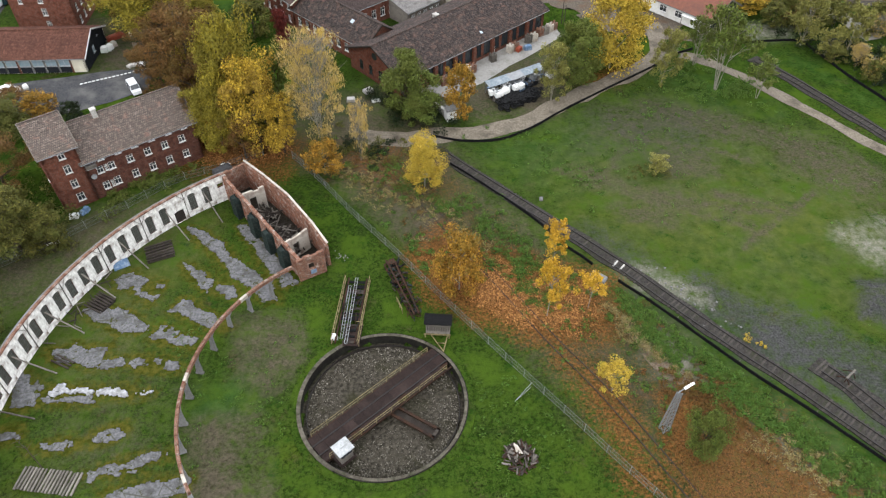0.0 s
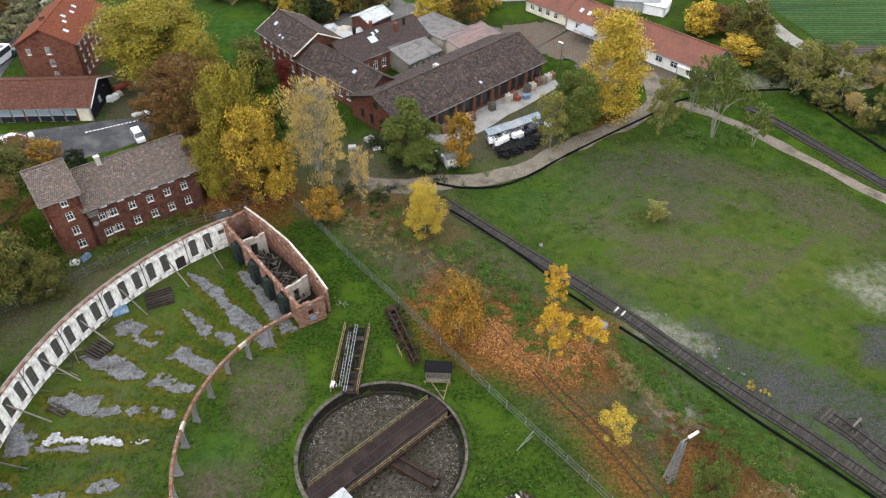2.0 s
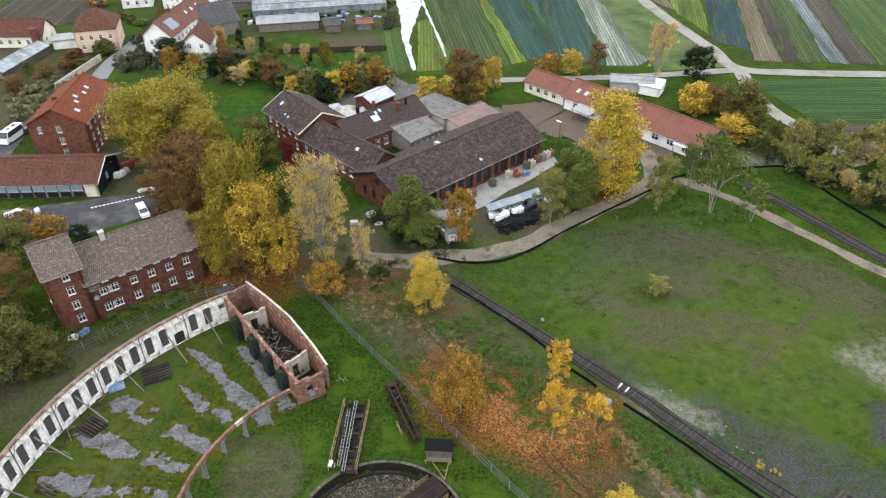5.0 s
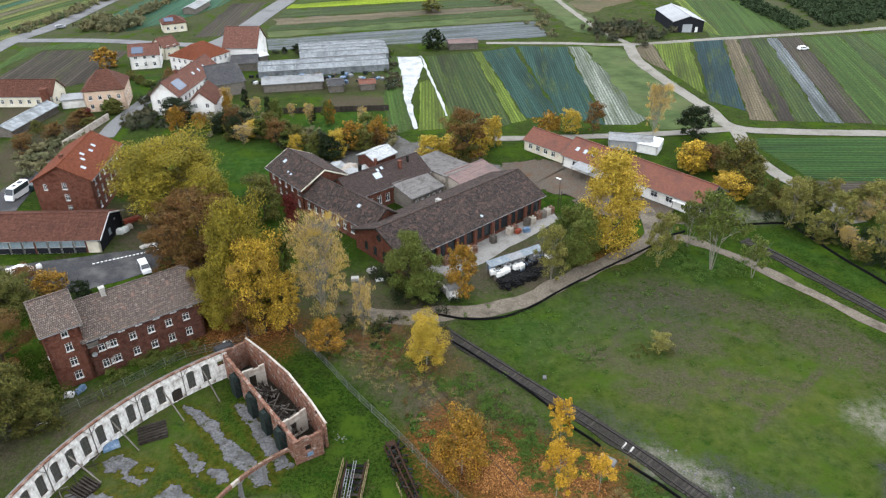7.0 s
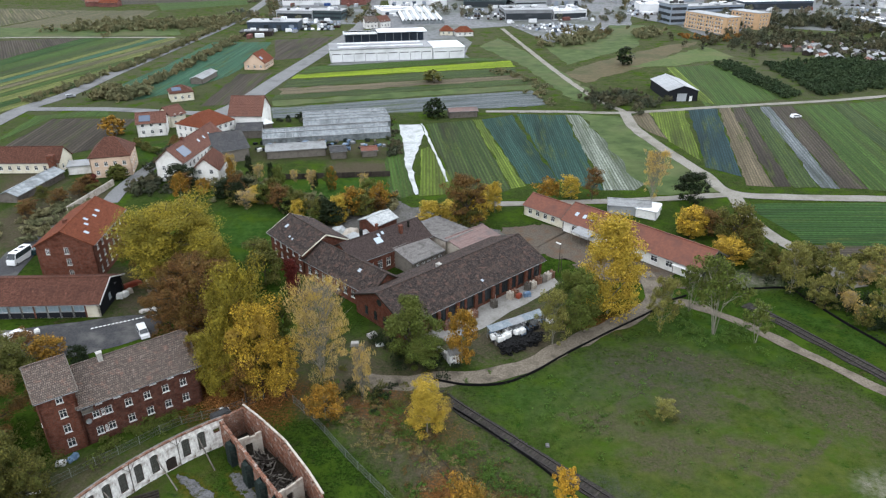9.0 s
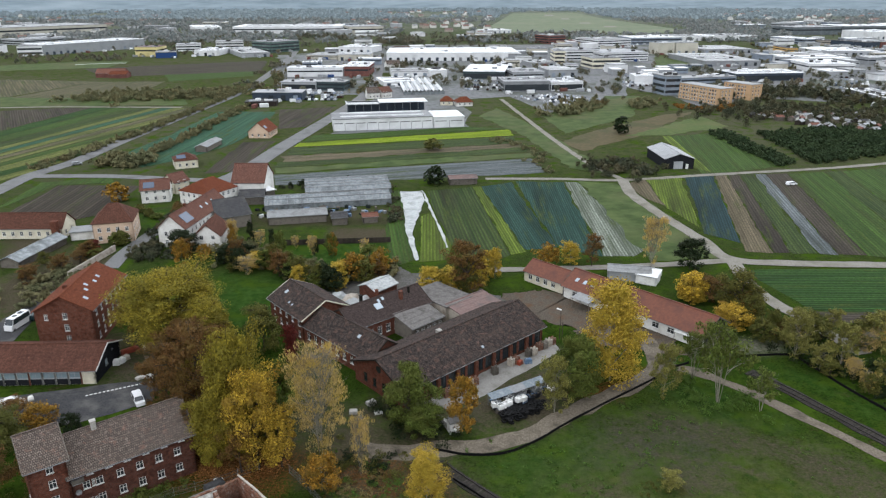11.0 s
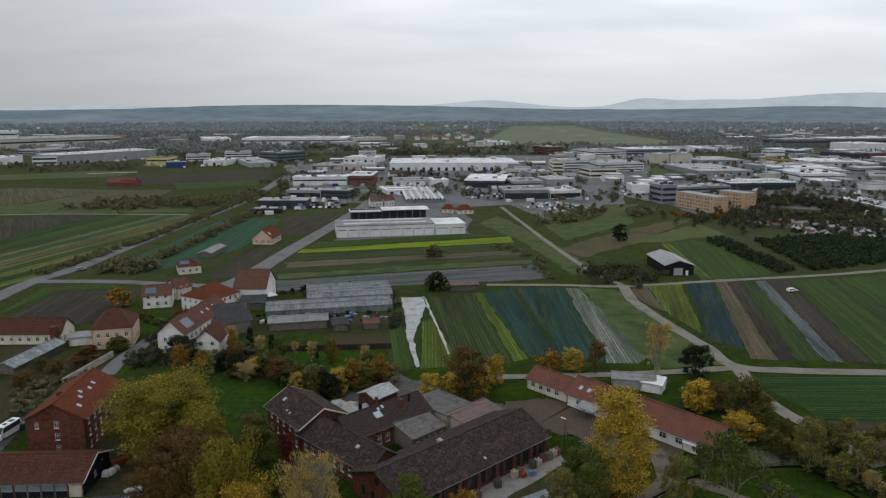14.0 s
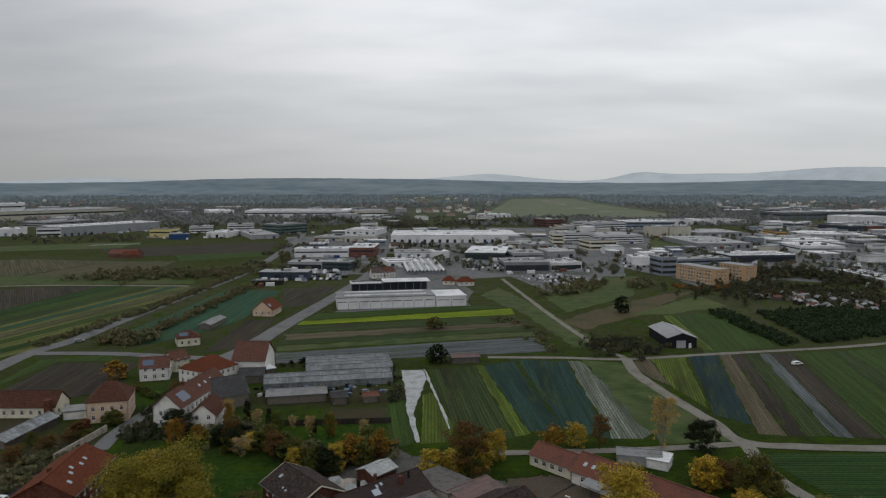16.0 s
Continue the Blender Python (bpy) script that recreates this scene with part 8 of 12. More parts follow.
for a, b, depth in GH:
    a, b = Vector(a), Vector(b)
    d = b - a
    house_top = thing("greenhouse", at(a.x, a.y, 0, math.degrees(math.atan2(d.y, d.x))), "long glass greenhouse with pale ridged roof", "greenhouse", "greenhouses of the market garden")
    L, bays = d.length, max(2, int(depth / 4.5))
    part("wall", wall_shape(L, 0, 2.2, [], 0.1), GREENHOUSE, house_top)
    for k in range(bays):
        y0, y1 = depth * k / bays, depth * (k + 1) / bays
        rs = Shape()
        ym = (y0 + y1) / 2
        slope(rs, (0, y0, 2.25), (L, y0, 2.25), (L, ym, 3.7), (0, ym, 3.7), 0.05, 0)
        slope(rs, (L, y1, 2.25), (0, y1, 2.25), (0, ym, 3.7), (L, ym, 3.7), 0.05, 0)
        part("glass_roof", rs, GREENHOUSE, house_top)
        for x in (0.0, L):
            part("gable", Shape().hull([(x, y0, 0), (x, y1, 0), (x, y1, 2.2), (x, ym, 3.6), (x, y0, 2.2)], [(x + 0.06, y0, 0), (x + 0.06, y1, 0), (x + 0.06, y1, 2.2), (x + 0.06, ym, 3.6), (x + 0.06, y0, 2.2)]), GREENHOUSE, house_top)
    for k in range(int(L / 2.4)):
        x, half = 1.2 + 2.4 * k, depth / bays / 2
        bar = Shape()
        for j in range(bays):
            bar.beam((x, 2 * half * j + 0.02, 2.32), (x, 2 * half * j + half, 3.78), 0.09, 0.07).beam((x, 2 * half * j + half, 3.78), (x, 2 * half * (j + 1) - 0.02, 2.32), 0.09, 0.07)
        part("glazing_bar", bar, GALVANISED, house_top)
    for j in range(bays):
        part("ridge_bar", Shape().beam((0, depth * (j + 0.5) / bays, 3.8), (L, depth * (j + 0.5) / bays, 3.8), 0.25, 0.16), SHEET_PALE, house_top)
        part("gutter", Shape().beam((0, depth * j / bays, 2.35), (L, depth * j / bays, 2.35), 0.3, 0.16), SHEET_PALE, house_top)
for a, b, depth, eave, ridge, roof, words in (
        ((-59.3, 227.9), (-39.8, 231.9), 8, 2.8, 3.8, SHEET_GREY, "long grey garden shed with sheet roof"), ((-37.2, 227.6), (-32.2, 228.7), 7, 2.6, 3.2, SHEET_DARK, "dark open garden shed"),
        ((-26.9, 229.9), (-22.0, 231.0), 5, 2.2, 2.8, SHEET_RED, "small hut with red roof"), ((3.7, 280.5), (15.1, 282.2), 6, 2.6, 3.2, SHEET_PINK, "low red field hut"),
        ((-122.5, 188.6), (-119.6, 210.1), 6, 2.2, 3.4, GREENHOUSE, "old glass cold frame house"), ((-69.5, 259.6), (-64.9, 263.3), 7, 3.0, 3.0, SHEET_WHITE, "white flat-roofed container hut")):
    house_on("garden_shed", a, b, depth, eave, ridge, OLD_WOOD, roof, words, "shed", windows=())
barn = house_along("field_barn", (114.3, 308.2), (113.4, 333.3), 13.3, 4.6, 6.8, BOARD_BLACK, SHEET_PALE, "dark field barn with pale sheet roof and grey gate", "barn", windows=())
part("gate", Shape().box(-0.1, 5.0, 0, -0.003, 9.2, 3.4), CLAD_GREY, barn, "grey sliding gate")
part("door", Shape().box(-0.1, 2.4, 0, -0.003, 3.6, 2.2), WHITE_PAINT, barn, "white door")

# ---- white warehouse and the industrial estate ----
def hall_building(name, a, b, depth, height, wall, roof, label, category="warehouse", panels=0, ribbon_windows=(), upper=None, skylights=0, group=""):
    """A flat-roofed hall: parapet roof, wall panels or gates, ribbon windows."""
    a, b = Vector(a), Vector(b)
    d = b - a
    L = d.length
    top = thing(name, at(a.x, a.y, 0, math.degrees(math.atan2(d.y, d.x))), label, category, group)
    part("hall_wall", Shape().box(0, 0, 0, L, depth, height), wall, top)
    part("roof", Shape().box(-0.3, -0.3, height, L + 0.3, depth + 0.3, height + 0.4), roof, top)
    for z, h in ribbon_windows:
        part("window_band", Shape().box(0.6, -0.08, z, L - 0.6, 0.0, z + h).box(-0.08, 0.6, z, 0.0, depth - 0.6, z + h).box(L, 0.6, z, L + 0.08, depth - 0.6, z + h), PANE, top)
    for k in range(panels):
        x = L * (k + 0.12) / panels
        part("gate", Shape().box(x, -0.12, 0.2, x + L / panels * 0.76, 0.0, height * 0.62), CLAD_WHITE, top)
        part("gate_joint", Shape().box(x - L / panels * 0.1, -0.1, 0.1, x - L / panels * 0.06, 0.0, height * 0.7), CLAD_GREY, top)
        part("gate_lintel", Shape().box(x, -0.14, height * 0.62, x + L / panels * 0.76, -0.02, height * 0.68), SHEET_DARK, top)
    for k in range(skylights):
        y = depth * (k + 0.5) / skylights
        part("roof_light", Shape().box(L * 0.08, y - 0.8, height + 0.4, L * 0.92, y + 0.8, height + 0.9), SHEET_WHITE if roof is not SHEET_WHITE else SHEET_GREY, top)
    if upper:
        x0, x1, y0, y1, h2 = upper
        part("upper_storey", Shape().box(L * x0, depth * y0, height + 0.4, L * x1, depth * y1, h2), wall, top)
        part("upper_window_band", Shape().box(L * x0 + 0.5, depth * y0 - 0.08, height + 0.9, L * x1 - 0.5, depth * y0, h2 - 0.7), PANE, top)
        part("upper_roof", Shape().box(L * x0 - 0.8, depth * y0 - 0.8, h2, L * x1 + 0.8, depth * y1 + 0.8, h2 + 0.4), roof, top)
    return top


def open_market(a, b, depth, height):
    """A long open stall hall: thin roof on posts over a dark inside."""
    a, b = Vector(a), Vector(b)
    d = b - a
    L = d.length
    top = thing("open_market_hall", at(a.x, a.y, 0, math.degrees(math.atan2(d.y, d.x))), "open market hall with a thin white roof on posts", "market hall")
    part("back_wall", Shape().box(0, depth * 0.6, 0, L, depth, height - 0.5), CLAD_BLUE, top)
    part("roof", Shape().box(L * 0.4, -1.5, height, L + 1, depth + 1, height + 0.4), SHEET_WHITE, top)
    part("glass_roof", Shape().box(-1, -1.5, height - 0.9, L * 0.4, depth + 1, height - 0.5), GREENHOUSE, top)
    for k in range(11):
        x = L * k / 10
        part("post", Shape().box(x - 0.12, -0.12, 0, x + 0.12, 0.12, height), CLAD_GREY, top)
    return top


GLASS_FRONT = plain("grey_glass_front", (0.16, 0.19, 0.21), (0.22, 0.26, 0.28), (0.3, 0.33, 0.35), 0.15, 0.8, rough=0.3)
CLAD_SKY = plain("blue_grey_panels", (0.3, 0.36, 0.44), (0.38, 0.44, 0.52), (0.26, 0.31, 0.38), 0.1, 0.8, rough=0.5)
CLAD_TEAL = plain("dark_teal_cladding", (0.06, 0.11, 0.12), (0.09, 0.15, 0.16), (0.05, 0.08, 0.09), 0.1, 0.8, rough=0.5)
DULL_RED = plain("dull_red_wall", (0.3, 0.13, 0.11), (0.36, 0.17, 0.14), (0.24, 0.11, 0.1), 0.2, 1.0)
BRIGHT_BLUE = plain("bright_blue_cladding", (0.03, 0.1, 0.35), (0.04, 0.13, 0.4), None, rough=0.5)
CLAD_YELLOW = plain("pale_yellow_cladding", (0.7, 0.6, 0.26), (0.76, 0.66, 0.32), (0.6, 0.52, 0.24), 0.1, 0.8, rough=0.5)
GREEN_GLASS = plain("green_glass_panels", (0.12, 0.2, 0.18), (0.16, 0.26, 0.23), (0.3, 0.36, 0.34), 0.2, 1.0, rough=0.25)
hall_building("market_hall", (-61.9, 401.1), (-4.7, 411.3), 23, 6.7, CLAD_WHITE, SHEET_PALE, "white market hall with a row of loading gates", panels=9, skylights=2)
hall_building("market_hall", (-4.3, 411.3), (14.0, 414.8), 23, 6.1, CLAD_WHITE, SHEET_WHITE, "white flat-roofed hall beside the market hall", panels=2)
open_market((-59.6, 450.8), (-9.7, 459.2), 13, 8.6)
ONE, TWO, THREE, GLAZED = ((0.55, 0.17),), ((0.16, 0.2), (0.6, 0.2)), ((0.12, 0.14), (0.42, 0.14), (0.72, 0.14)), ((0.12, 0.6),)
rf = random.Random(12)


def van_mesh(paint):
    s = Shape().hull([(-2.7, -1.0, 0.3), (2.7, -0.95, 0.3), (2.7, 0.95, 0.3), (-2.7, 1.0, 0.3)], [(-2.7, -1.0, 1.2), (2.6, -0.95, 1.1), (2.6, 0.95, 1.1), (-2.7, 1.0, 1.2)])
    s.hull([(-2.7, -1.0, 1.2), (1.9, -0.98, 1.15), (1.9, 0.98, 1.15), (-2.7, 1.0, 1.2)], [(-2.65, -0.9, 2.4), (1.0, -0.9, 2.4), (1.0, 0.9, 2.4), (-2.65, 0.9, 2.4)])
    for x in (-1.8, 1.8):
        s.box(x - 0.35, -1.02, 0.0, x + 0.35, -0.8, 0.65).box(x - 0.35, 0.8, 0.0, x + 0.35, 1.02, 0.65)
    return s.mesh("parked_van", paint)


def container_mesh(paint):
    s = Shape().box(-3.0, -1.2, 0.1, 3.0, 1.2, 2.6)
    for k in range(12):
        s.box(-2.9 + 0.5 * k, -1.26, 0.2, -2.65 + 0.5 * k, -1.2, 2.5).box(-2.9 + 0.5 * k, 1.2, 0.2, -2.65 + 0.5 * k, 1.26, 2.5)
    return s.mesh("container", paint)


YARD_MESHES = [("parked_van", "white delivery van parked before a hall", [van_mesh(CAR_WHITE)]), ("parked_van", "delivery van parked before a hall", [van_mesh(m) for m in (CLAD_GREY, CLAD_BLUE, CAR_WHITE)]),
               ("container", "steel container standing before a hall", [container_mesh(m) for m in (CLAD_WHITE, BRIGHT_BLUE, DULL_RED, CLAD_GREY)])]


def estate(name, a, b, depth, height, wall, roof, words, bands, lights):
    """A hall of the industrial estate with vents on its roof; bands as shares of its height."""
    top = hall_building(name, a, b, depth, height, wall, roof, words, ribbon_windows=[(z * height, h * height) for z, h in bands], skylights=lights)
    L = (Vector(b) - Vector(a)).length
    if depth > 22 and not lights:
        for k in range(rf.randint(2, 5)):
            y = depth * (k + rf.uniform(0.3, 0.7)) / 5
            part("roof_seam", Shape().box(0.5, y, height + 0.4, L - 0.5, y + rf.uniform(0.5, 1.6), height + 0.52), rf.choice((SHEET_GREY, SHEET_PALE, SHEET_DARK)), top)
    if L > 26 and not bands:
        n = int(L / 9)
        for k in range(n):
            x = L * (k + 0.3) / n
            part("loading_gate", Shape().box(x, -0.1, 0, x + 3.4, 0.0, min(4.0, height * 0.7)), rf.choice((CLAD_GREY, CLAD_SKY, PANE, CLAD_BLUE)), top)
    front = top.matrix_world.copy()
    if YARD_MESHES and a[1] < 1150:
        for k in range(min(6, int(L / 9))):
            kind, words2, meshes = rf.choice(YARD_MESHES)
            solid(kind, rf.choice(meshes), None, words2, kind.replace("parked_", ""), "vehicles and stores before the halls", m=front @ at(rf.uniform(0, L), -rf.uniform(4, 14), 0.07, rf.choice((0, 90, 80))))
    for k in range(rf.randint(3, 7)):
        x, y, u = rf.uniform(0.1, 0.85) * L, rf.uniform(0.15, 0.8) * depth, rf.uniform(1.2, 3.5)
        part("roof_vent", Shape().box(x, y, height + 0.4, x + u * 1.6, y + u, height + 0.4 + rf.uniform(0.7, 1.8)), rf.choice((CLAD_GREY, SHEET_DARK, CLAD_WHITE)), top)


estate("blue_hall", (-139.4, 523.9), (-102.7, 523.3), 17, 5.9, CLAD_BLUE, SHEET_PALE, "dark blue hall with grey roof", (), 0)
estate("low_shed", (-137.8, 495.8), (-116.2, 498.1), 12, 3.0, DARK_WOOD, SHEET_DARK, "low dark storage shed by the field", (), 0)
estate("office_block", (-131.7, 586.5), (-102.0, 582.3), 16, 6.3, CLAD_GREY, SHEET_PALE, "grey office hall with window bands", GLAZED, 0)
estate("office_block", (-101.6, 582.3), (-78.4, 578.3), 16, 6.8, CLAD_TEAL, SHEET_GREY, "dark teal office hall with window bands", TWO, 0)
estate("white_hall", (-145.9, 680.2), (-93.3, 684.1), 23, 7.9, CLAD_WHITE, SHEET_WHITE, "long white hall beside the road", ONE, 0)
estate("red_hall", (-92.2, 684.1), (-68.5, 683.6), 48, 9.2, DULL_RED, SHEET_WHITE, "dull red hall with a bright white roof", ONE, 0)
estate("white_hall", (-136.7, 971.4), (-91.5, 960.4), 43, 7.2, CLAD_WHITE, SHEET_WHITE, "low white hall beside the road", (), 0)
estate("grey_hall", (-163.2, 874.6), (-124.2, 865.7), 42, 4.4, CLAD_BEIGE, SHEET_GREY, "low hall with grey flat roof", ONE, 0)
estate("beige_hall", (-120.7, 850.2), (-83.2, 849.3), 34, 6.7, CLAD_BEIGE, SHEET_PALE, "beige hall with grey flat roof", (), 0)
estate("glass_office", (-225.6, 964.1), (-195.4, 1003.4), 40, 13.8, GREEN_GLASS, SHEET_PALE, "green glazed office block", THREE, 0)
estate("grey_hall", (-246.4, 893.1), (-214.5, 909.1), 113, 4.9, CLAD_GREY, SHEET_GREY, "low hall with grey solar roof", (), 4)
estate("white_hall", (-63.0, 841.3), (92.2, 844.9), 83, 9.0, CLAD_WHITE, SHEET_WHITE, "very long white production hall among trees", (), 0)
estate("grey_hall", (-46.7, 678.2), (-10.2, 682.4), 33, 4.6, CLAD_WHITE, SHEET_GREY, "white hall with dark flat roof", (), 0)
estate("white_hall", (-9.0, 672.6), (6.2, 677.1), 21, 6.2, CLAD_WHITE, SHEET_WHITE, "white box-shaped hall beside a larger one", (), 0)
grow = thing("growing_hall", at(-28.6, 553.3, 0, 6.7), "low growing hall with white ridged roof", "greenhouse")
part("wall", Shape().box(0, 0, 0, 32, 88, 2.4), GREENHOUSE, grow)
for k in range(11):
    x = 32 * k / 11
    rs = Shape()
    slope(rs, (x, 88, 2.5), (x, 0, 2.5), (x + 1.45, 0, 4.0), (x + 1.45, 88, 4.0), 0.06, 0)
    slope(rs, (x + 2.9, 0, 2.5), (x + 2.9, 88, 2.5), (x + 1.45, 88, 4.0), (x + 1.45, 0, 4.0), 0.06, 0)
    part("roof_ridge", rs, SHEET_WHITE if k % 2 == 0 else GREENHOUSE, grow)
estate("white_hall", (-48.4, 607.9), (-21.7, 615.4), 35, 3.4, CLAD_WHITE, SHEET_WHITE, "low white hall with several flat roofs", (), 2)
estate("dealer_hall", (21.0, 662.5), (59.0, 657.1), 67, 6.6, CLAD_TEAL, SHEET_WHITE, "car dealer hall with dark glazed front and white roof", GLAZED, 0)
estate("dark_hall", (58.4, 717.4), (71.7, 717.1), 25, 6.3, CLAD_BLUE, SHEET_WHITE, "dark box-shaped car hall", (), 0)
estate("dealer_hall", (50.8, 569.0), (88.1, 571.8), 33, 8.0, CLAD_GREY, SHEET_PALE, "grey car dealer hall with glazed bays", GLAZED, 0)
estate("dealer_hall", (89.6, 575.3), (116.9, 582.1), 27, 6.5, CLAD_WHITE, SHEET_WHITE, "white car dealer hall with glazed front", GLAZED, 0)
estate("grey_hall", (66.4, 652.4), (95.4, 656.4), 36, 6.5, CLAD_GREY, SHEET_PALE, "grey flat-roofed workshop hall", ONE, 0)
estate("grey_hall", (101.7, 670.4), (129.5, 674.6), 37, 6.2, CLAD_GREY, SHEET_GREY, "grey hall with felted roof", (), 3)
estate("grey_hall", (97.9, 775.5), (125.5, 781.3), 33, 3.4, CLAD_GREY, SHEET_GREY, "low grey storage hall beside a dealer", (), 0)
estate("cream_block", (126.7, 801.2), (138.9, 800.9), 34, 13.9, PLASTER_CREAM, SHEET_PALE, "tall narrow cream building", THREE, 0)
estate("office_block", (147.4, 843.6), (186.7, 850.2), 44, 11.0, CLAD_WHITE, SHEET_PALE, "white office block with window bands", THREE, 0)
estate("cream_office", (159.1, 749.5), (189.3, 754.8), 34, 10.4, PLASTER_CREAM, SHEET_PALE, "cream office building with dark windows", TWO, 0)
estate("office_block", (184.5, 827.9), (242.7, 841.2), 58, 9.2, CLAD_WHITE, SHEET_PALE, "long white office block with window bands", THREE, 0)
estate("office_block", (227.7, 1045.6), (280.0, 1067.4), 60, 10.7, CLAD_WHITE, SHEET_GREY, "pale office block with window bands", THREE, 0)
estate("brick_office", (168.1, 1121.1), (195.1, 1133.4), 42, 12.7, DULL_RED, SHEET_GREY, "red-brown brick office block", THREE, 0)
estate("red_roofed_hall", (192.5, 1082.2), (231.9, 1093.4), 63, 4.7, PLASTER_CREAM, TILE_OLDRED, "low hall with faded red roof", (), 0)
estate("white_hall", (291.2, 1104.1), (371.1, 1114.5), 59, 9.9, CLAD_SKY, SHEET_WHITE, "bluish white production hall with window bands", TWO, 0)
estate("beige_hall", (278.0, 922.4), (301.4, 930.8), 20, 14.1, CLAD_BEIGE, SHEET_PALE, "tall pale windowless hall", (), 0)
estate("beige_hall", (303.6, 930.7), (331.6, 930.0), 23, 13.8, CLAD_BEIGE, SHEET_PALE, "tall pale windowless hall", (), 0)
estate("white_hall", (169.9, 620.0), (190.8, 619.6), 23, 6.4, CLAD_WHITE, SHEET_WHITE, "white hall between parked vans", (), 0)
estate("grey_hall", (115.7, 945.2), (139.8, 944.5), 31, 5.9, CLAD_BEIGE, SHEET_PALE, "small hall with pale roof", (), 0)
estate("white_hall", (85.1, 1422.1), (139.9, 1441.0), 44, 6.1, CLAD_WHITE, SHEET_WHITE, "low white hall beside the meadow", (), 0)
estate("blue_grey_block", (173.1, 546.7), (186.0, 549.7), 19, 14.3, CLAD_SKY, SHEET_GREY, "blue-grey apartment block with flat roof", THREE, 0)
estate("blue_grey_block", (201.4, 595.5), (253.6, 610.3), 16, 7.2, CLAD_SKY, SHEET_GREY, "blue-grey block behind the orange apartments", TWO, 0)
estate("grey_hall", (284.3, 771.3), (346.5, 776.2), 104, 5.2, CLAD_GREY, SHEET_GREY, "wide grey hall with patched roof", (), 4)
estate("grey_hall", (342.9, 938.9), (409.9, 946.4), 71, 4.8, CLAD_GREY, SHEET_PALE, "grey hall with roof machinery", (), 4)
estate("showroom", (263.6, 635.2), (327.4, 642.8), 34, 6.6, CLAD_BLUE, SHEET_WHITE, "long dark glazed showroom under a white roof", GLAZED, 0)
estate("showroom", (369.4, 716.2), (414.9, 715.2), 52, 7.3, CLAD_WHITE, SHEET_WHITE, "white showroom with wide front", ONE, 0)
estate("white_hall", (387.8, 788.3), (453.3, 793.5), 52, 6.5, CLAD_WHITE, SHEET_WHITE, "wide white hall among car parks", (), 2)
estate("white_hall", (470.5, 891.1), (542.9, 889.2), 59, 6.3, CLAD_GREY, SHEET_WHITE, "large hall with white roof", (), 0)
estate("glass_hall", (651.1, 1340.1), (746.7, 1355.5), 67, 14.0, GLASS_FRONT, SHEET_PALE, "long glazed factory hall", ONE, 0)
estate("glass_hall", (748.8, 1355.4), (889.1, 1369.5), 72, 15.2, GLASS_FRONT, SHEET_WHITE, "long glazed factory hall", ONE, 0)
estate("white_hall", (722.8, 1217.0), (790.4, 1230.4), 69, 11.8, CLAD_WHITE, SHEET_WHITE, "white hall in front of the factory", (), 0)
estate("dark_hall", (595.2, 1012.2), (621.5, 1022.4), 57, 8.3, CLAD_BLUE, SHEET_DARK, "dark-roofed workshop beside a hall", (), 0)
estate("red_hall", (623.1, 1022.4), (653.2, 1032.7), 50, 8.4, DULL_RED, SHEET_GREY, "dull red workshop beside a hall", (), 0)
estate("blue_grey_block", (553.4, 1095.8), (582.3, 1107.7), 68, 8.1, CLAD_SKY, SHEET_WHITE, "blue-grey office block beside a street", TWO, 0)
estate("brown_hall", (570.2, 1082.7), (588.9, 1082.1), 73, 6.7, PLASTER_OLD, SHEET_DARK, "brown workshop with dark roof", ONE, 0)
estate("cream_block", (449.6, 936.0), (463.6, 935.6), 43, 6.6, PLASTER_YELLOW, SHEET_DARK, "yellow workshop with dark roof", ONE, 0)
estate("white_shed", (312.0, 544.3), (311.3, 481.1), 19, 5.2, CLAD_GREY, SHEET_WHITE, "long white ridged storage shed", (), 3)
estate("tent_hall", (363.6, 1184.0), (445.2, 1196.0), 64, 6.9, CLAD_WHITE, SHEET_WHITE, "row of white tent-roofed halls", (), 5)
estate("tent_hall", (449.0, 1195.9), (526.6, 1208.4), 65, 7.0, CLAD_WHITE, SHEET_WHITE, "row of white tent-roofed halls", (), 5)
estate("logistics_hall", (-513.1, 934.7), (-434.4, 1065.7), 49, 12.6, CLAD_GREY, SHEET_WHITE, "huge pale grey logistics hall", (), 0)
estate("white_hall", (-542.0, 926.5), (-513.9, 934.7), 50, 11.9, CLAD_WHITE, SHEET_PALE, "white office end of the logistics hall", TWO, 0)
estate("beige_works", (-828.0, 1271.9), (-672.1, 1474.3), 114, 17.2, CLAD_BEIGE, SHEET_PALE, "large cream factory hall", ONE, 5)
estate("grey_hall", (-642.5, 1121.1), (-602.3, 1202.1), 60, 8.0, CLAD_GREY, SHEET_PALE, "grey hall between the factory halls", TWO, 0)
estate("white_tower_hall", (-1065.5, 1663.4), (-1017.8, 1689.2), 96, 19.9, CLAD_WHITE, SHEET_WHITE, "tall white factory block", ONE, 0)
estate("white_hall", (-606.3, 937.2), (-579.2, 945.6), 50, 9.1, CLAD_WHITE, SHEET_WHITE, "white hall beside the fields", (), 0)
estate("yellow_hall", (-386.0, 913.7), (-358.1, 912.9), 32, 11.4, CLAD_YELLOW, SHEET_PINK, "yellow hall with reddish roof edge", ONE, 0)
estate("bright_blue_hall", (-350.5, 887.5), (-327.7, 895.2), 30, 6.6, BRIGHT_BLUE, SHEET_GREY, "bright blue hall with grey roof", (), 0)
estate("white_office", (-364.4, 997.9), (-333.3, 1007.4), 38, 8.2, CLAD_WHITE, SHEET_GREY, "white office building with window bands", TWO, 0)
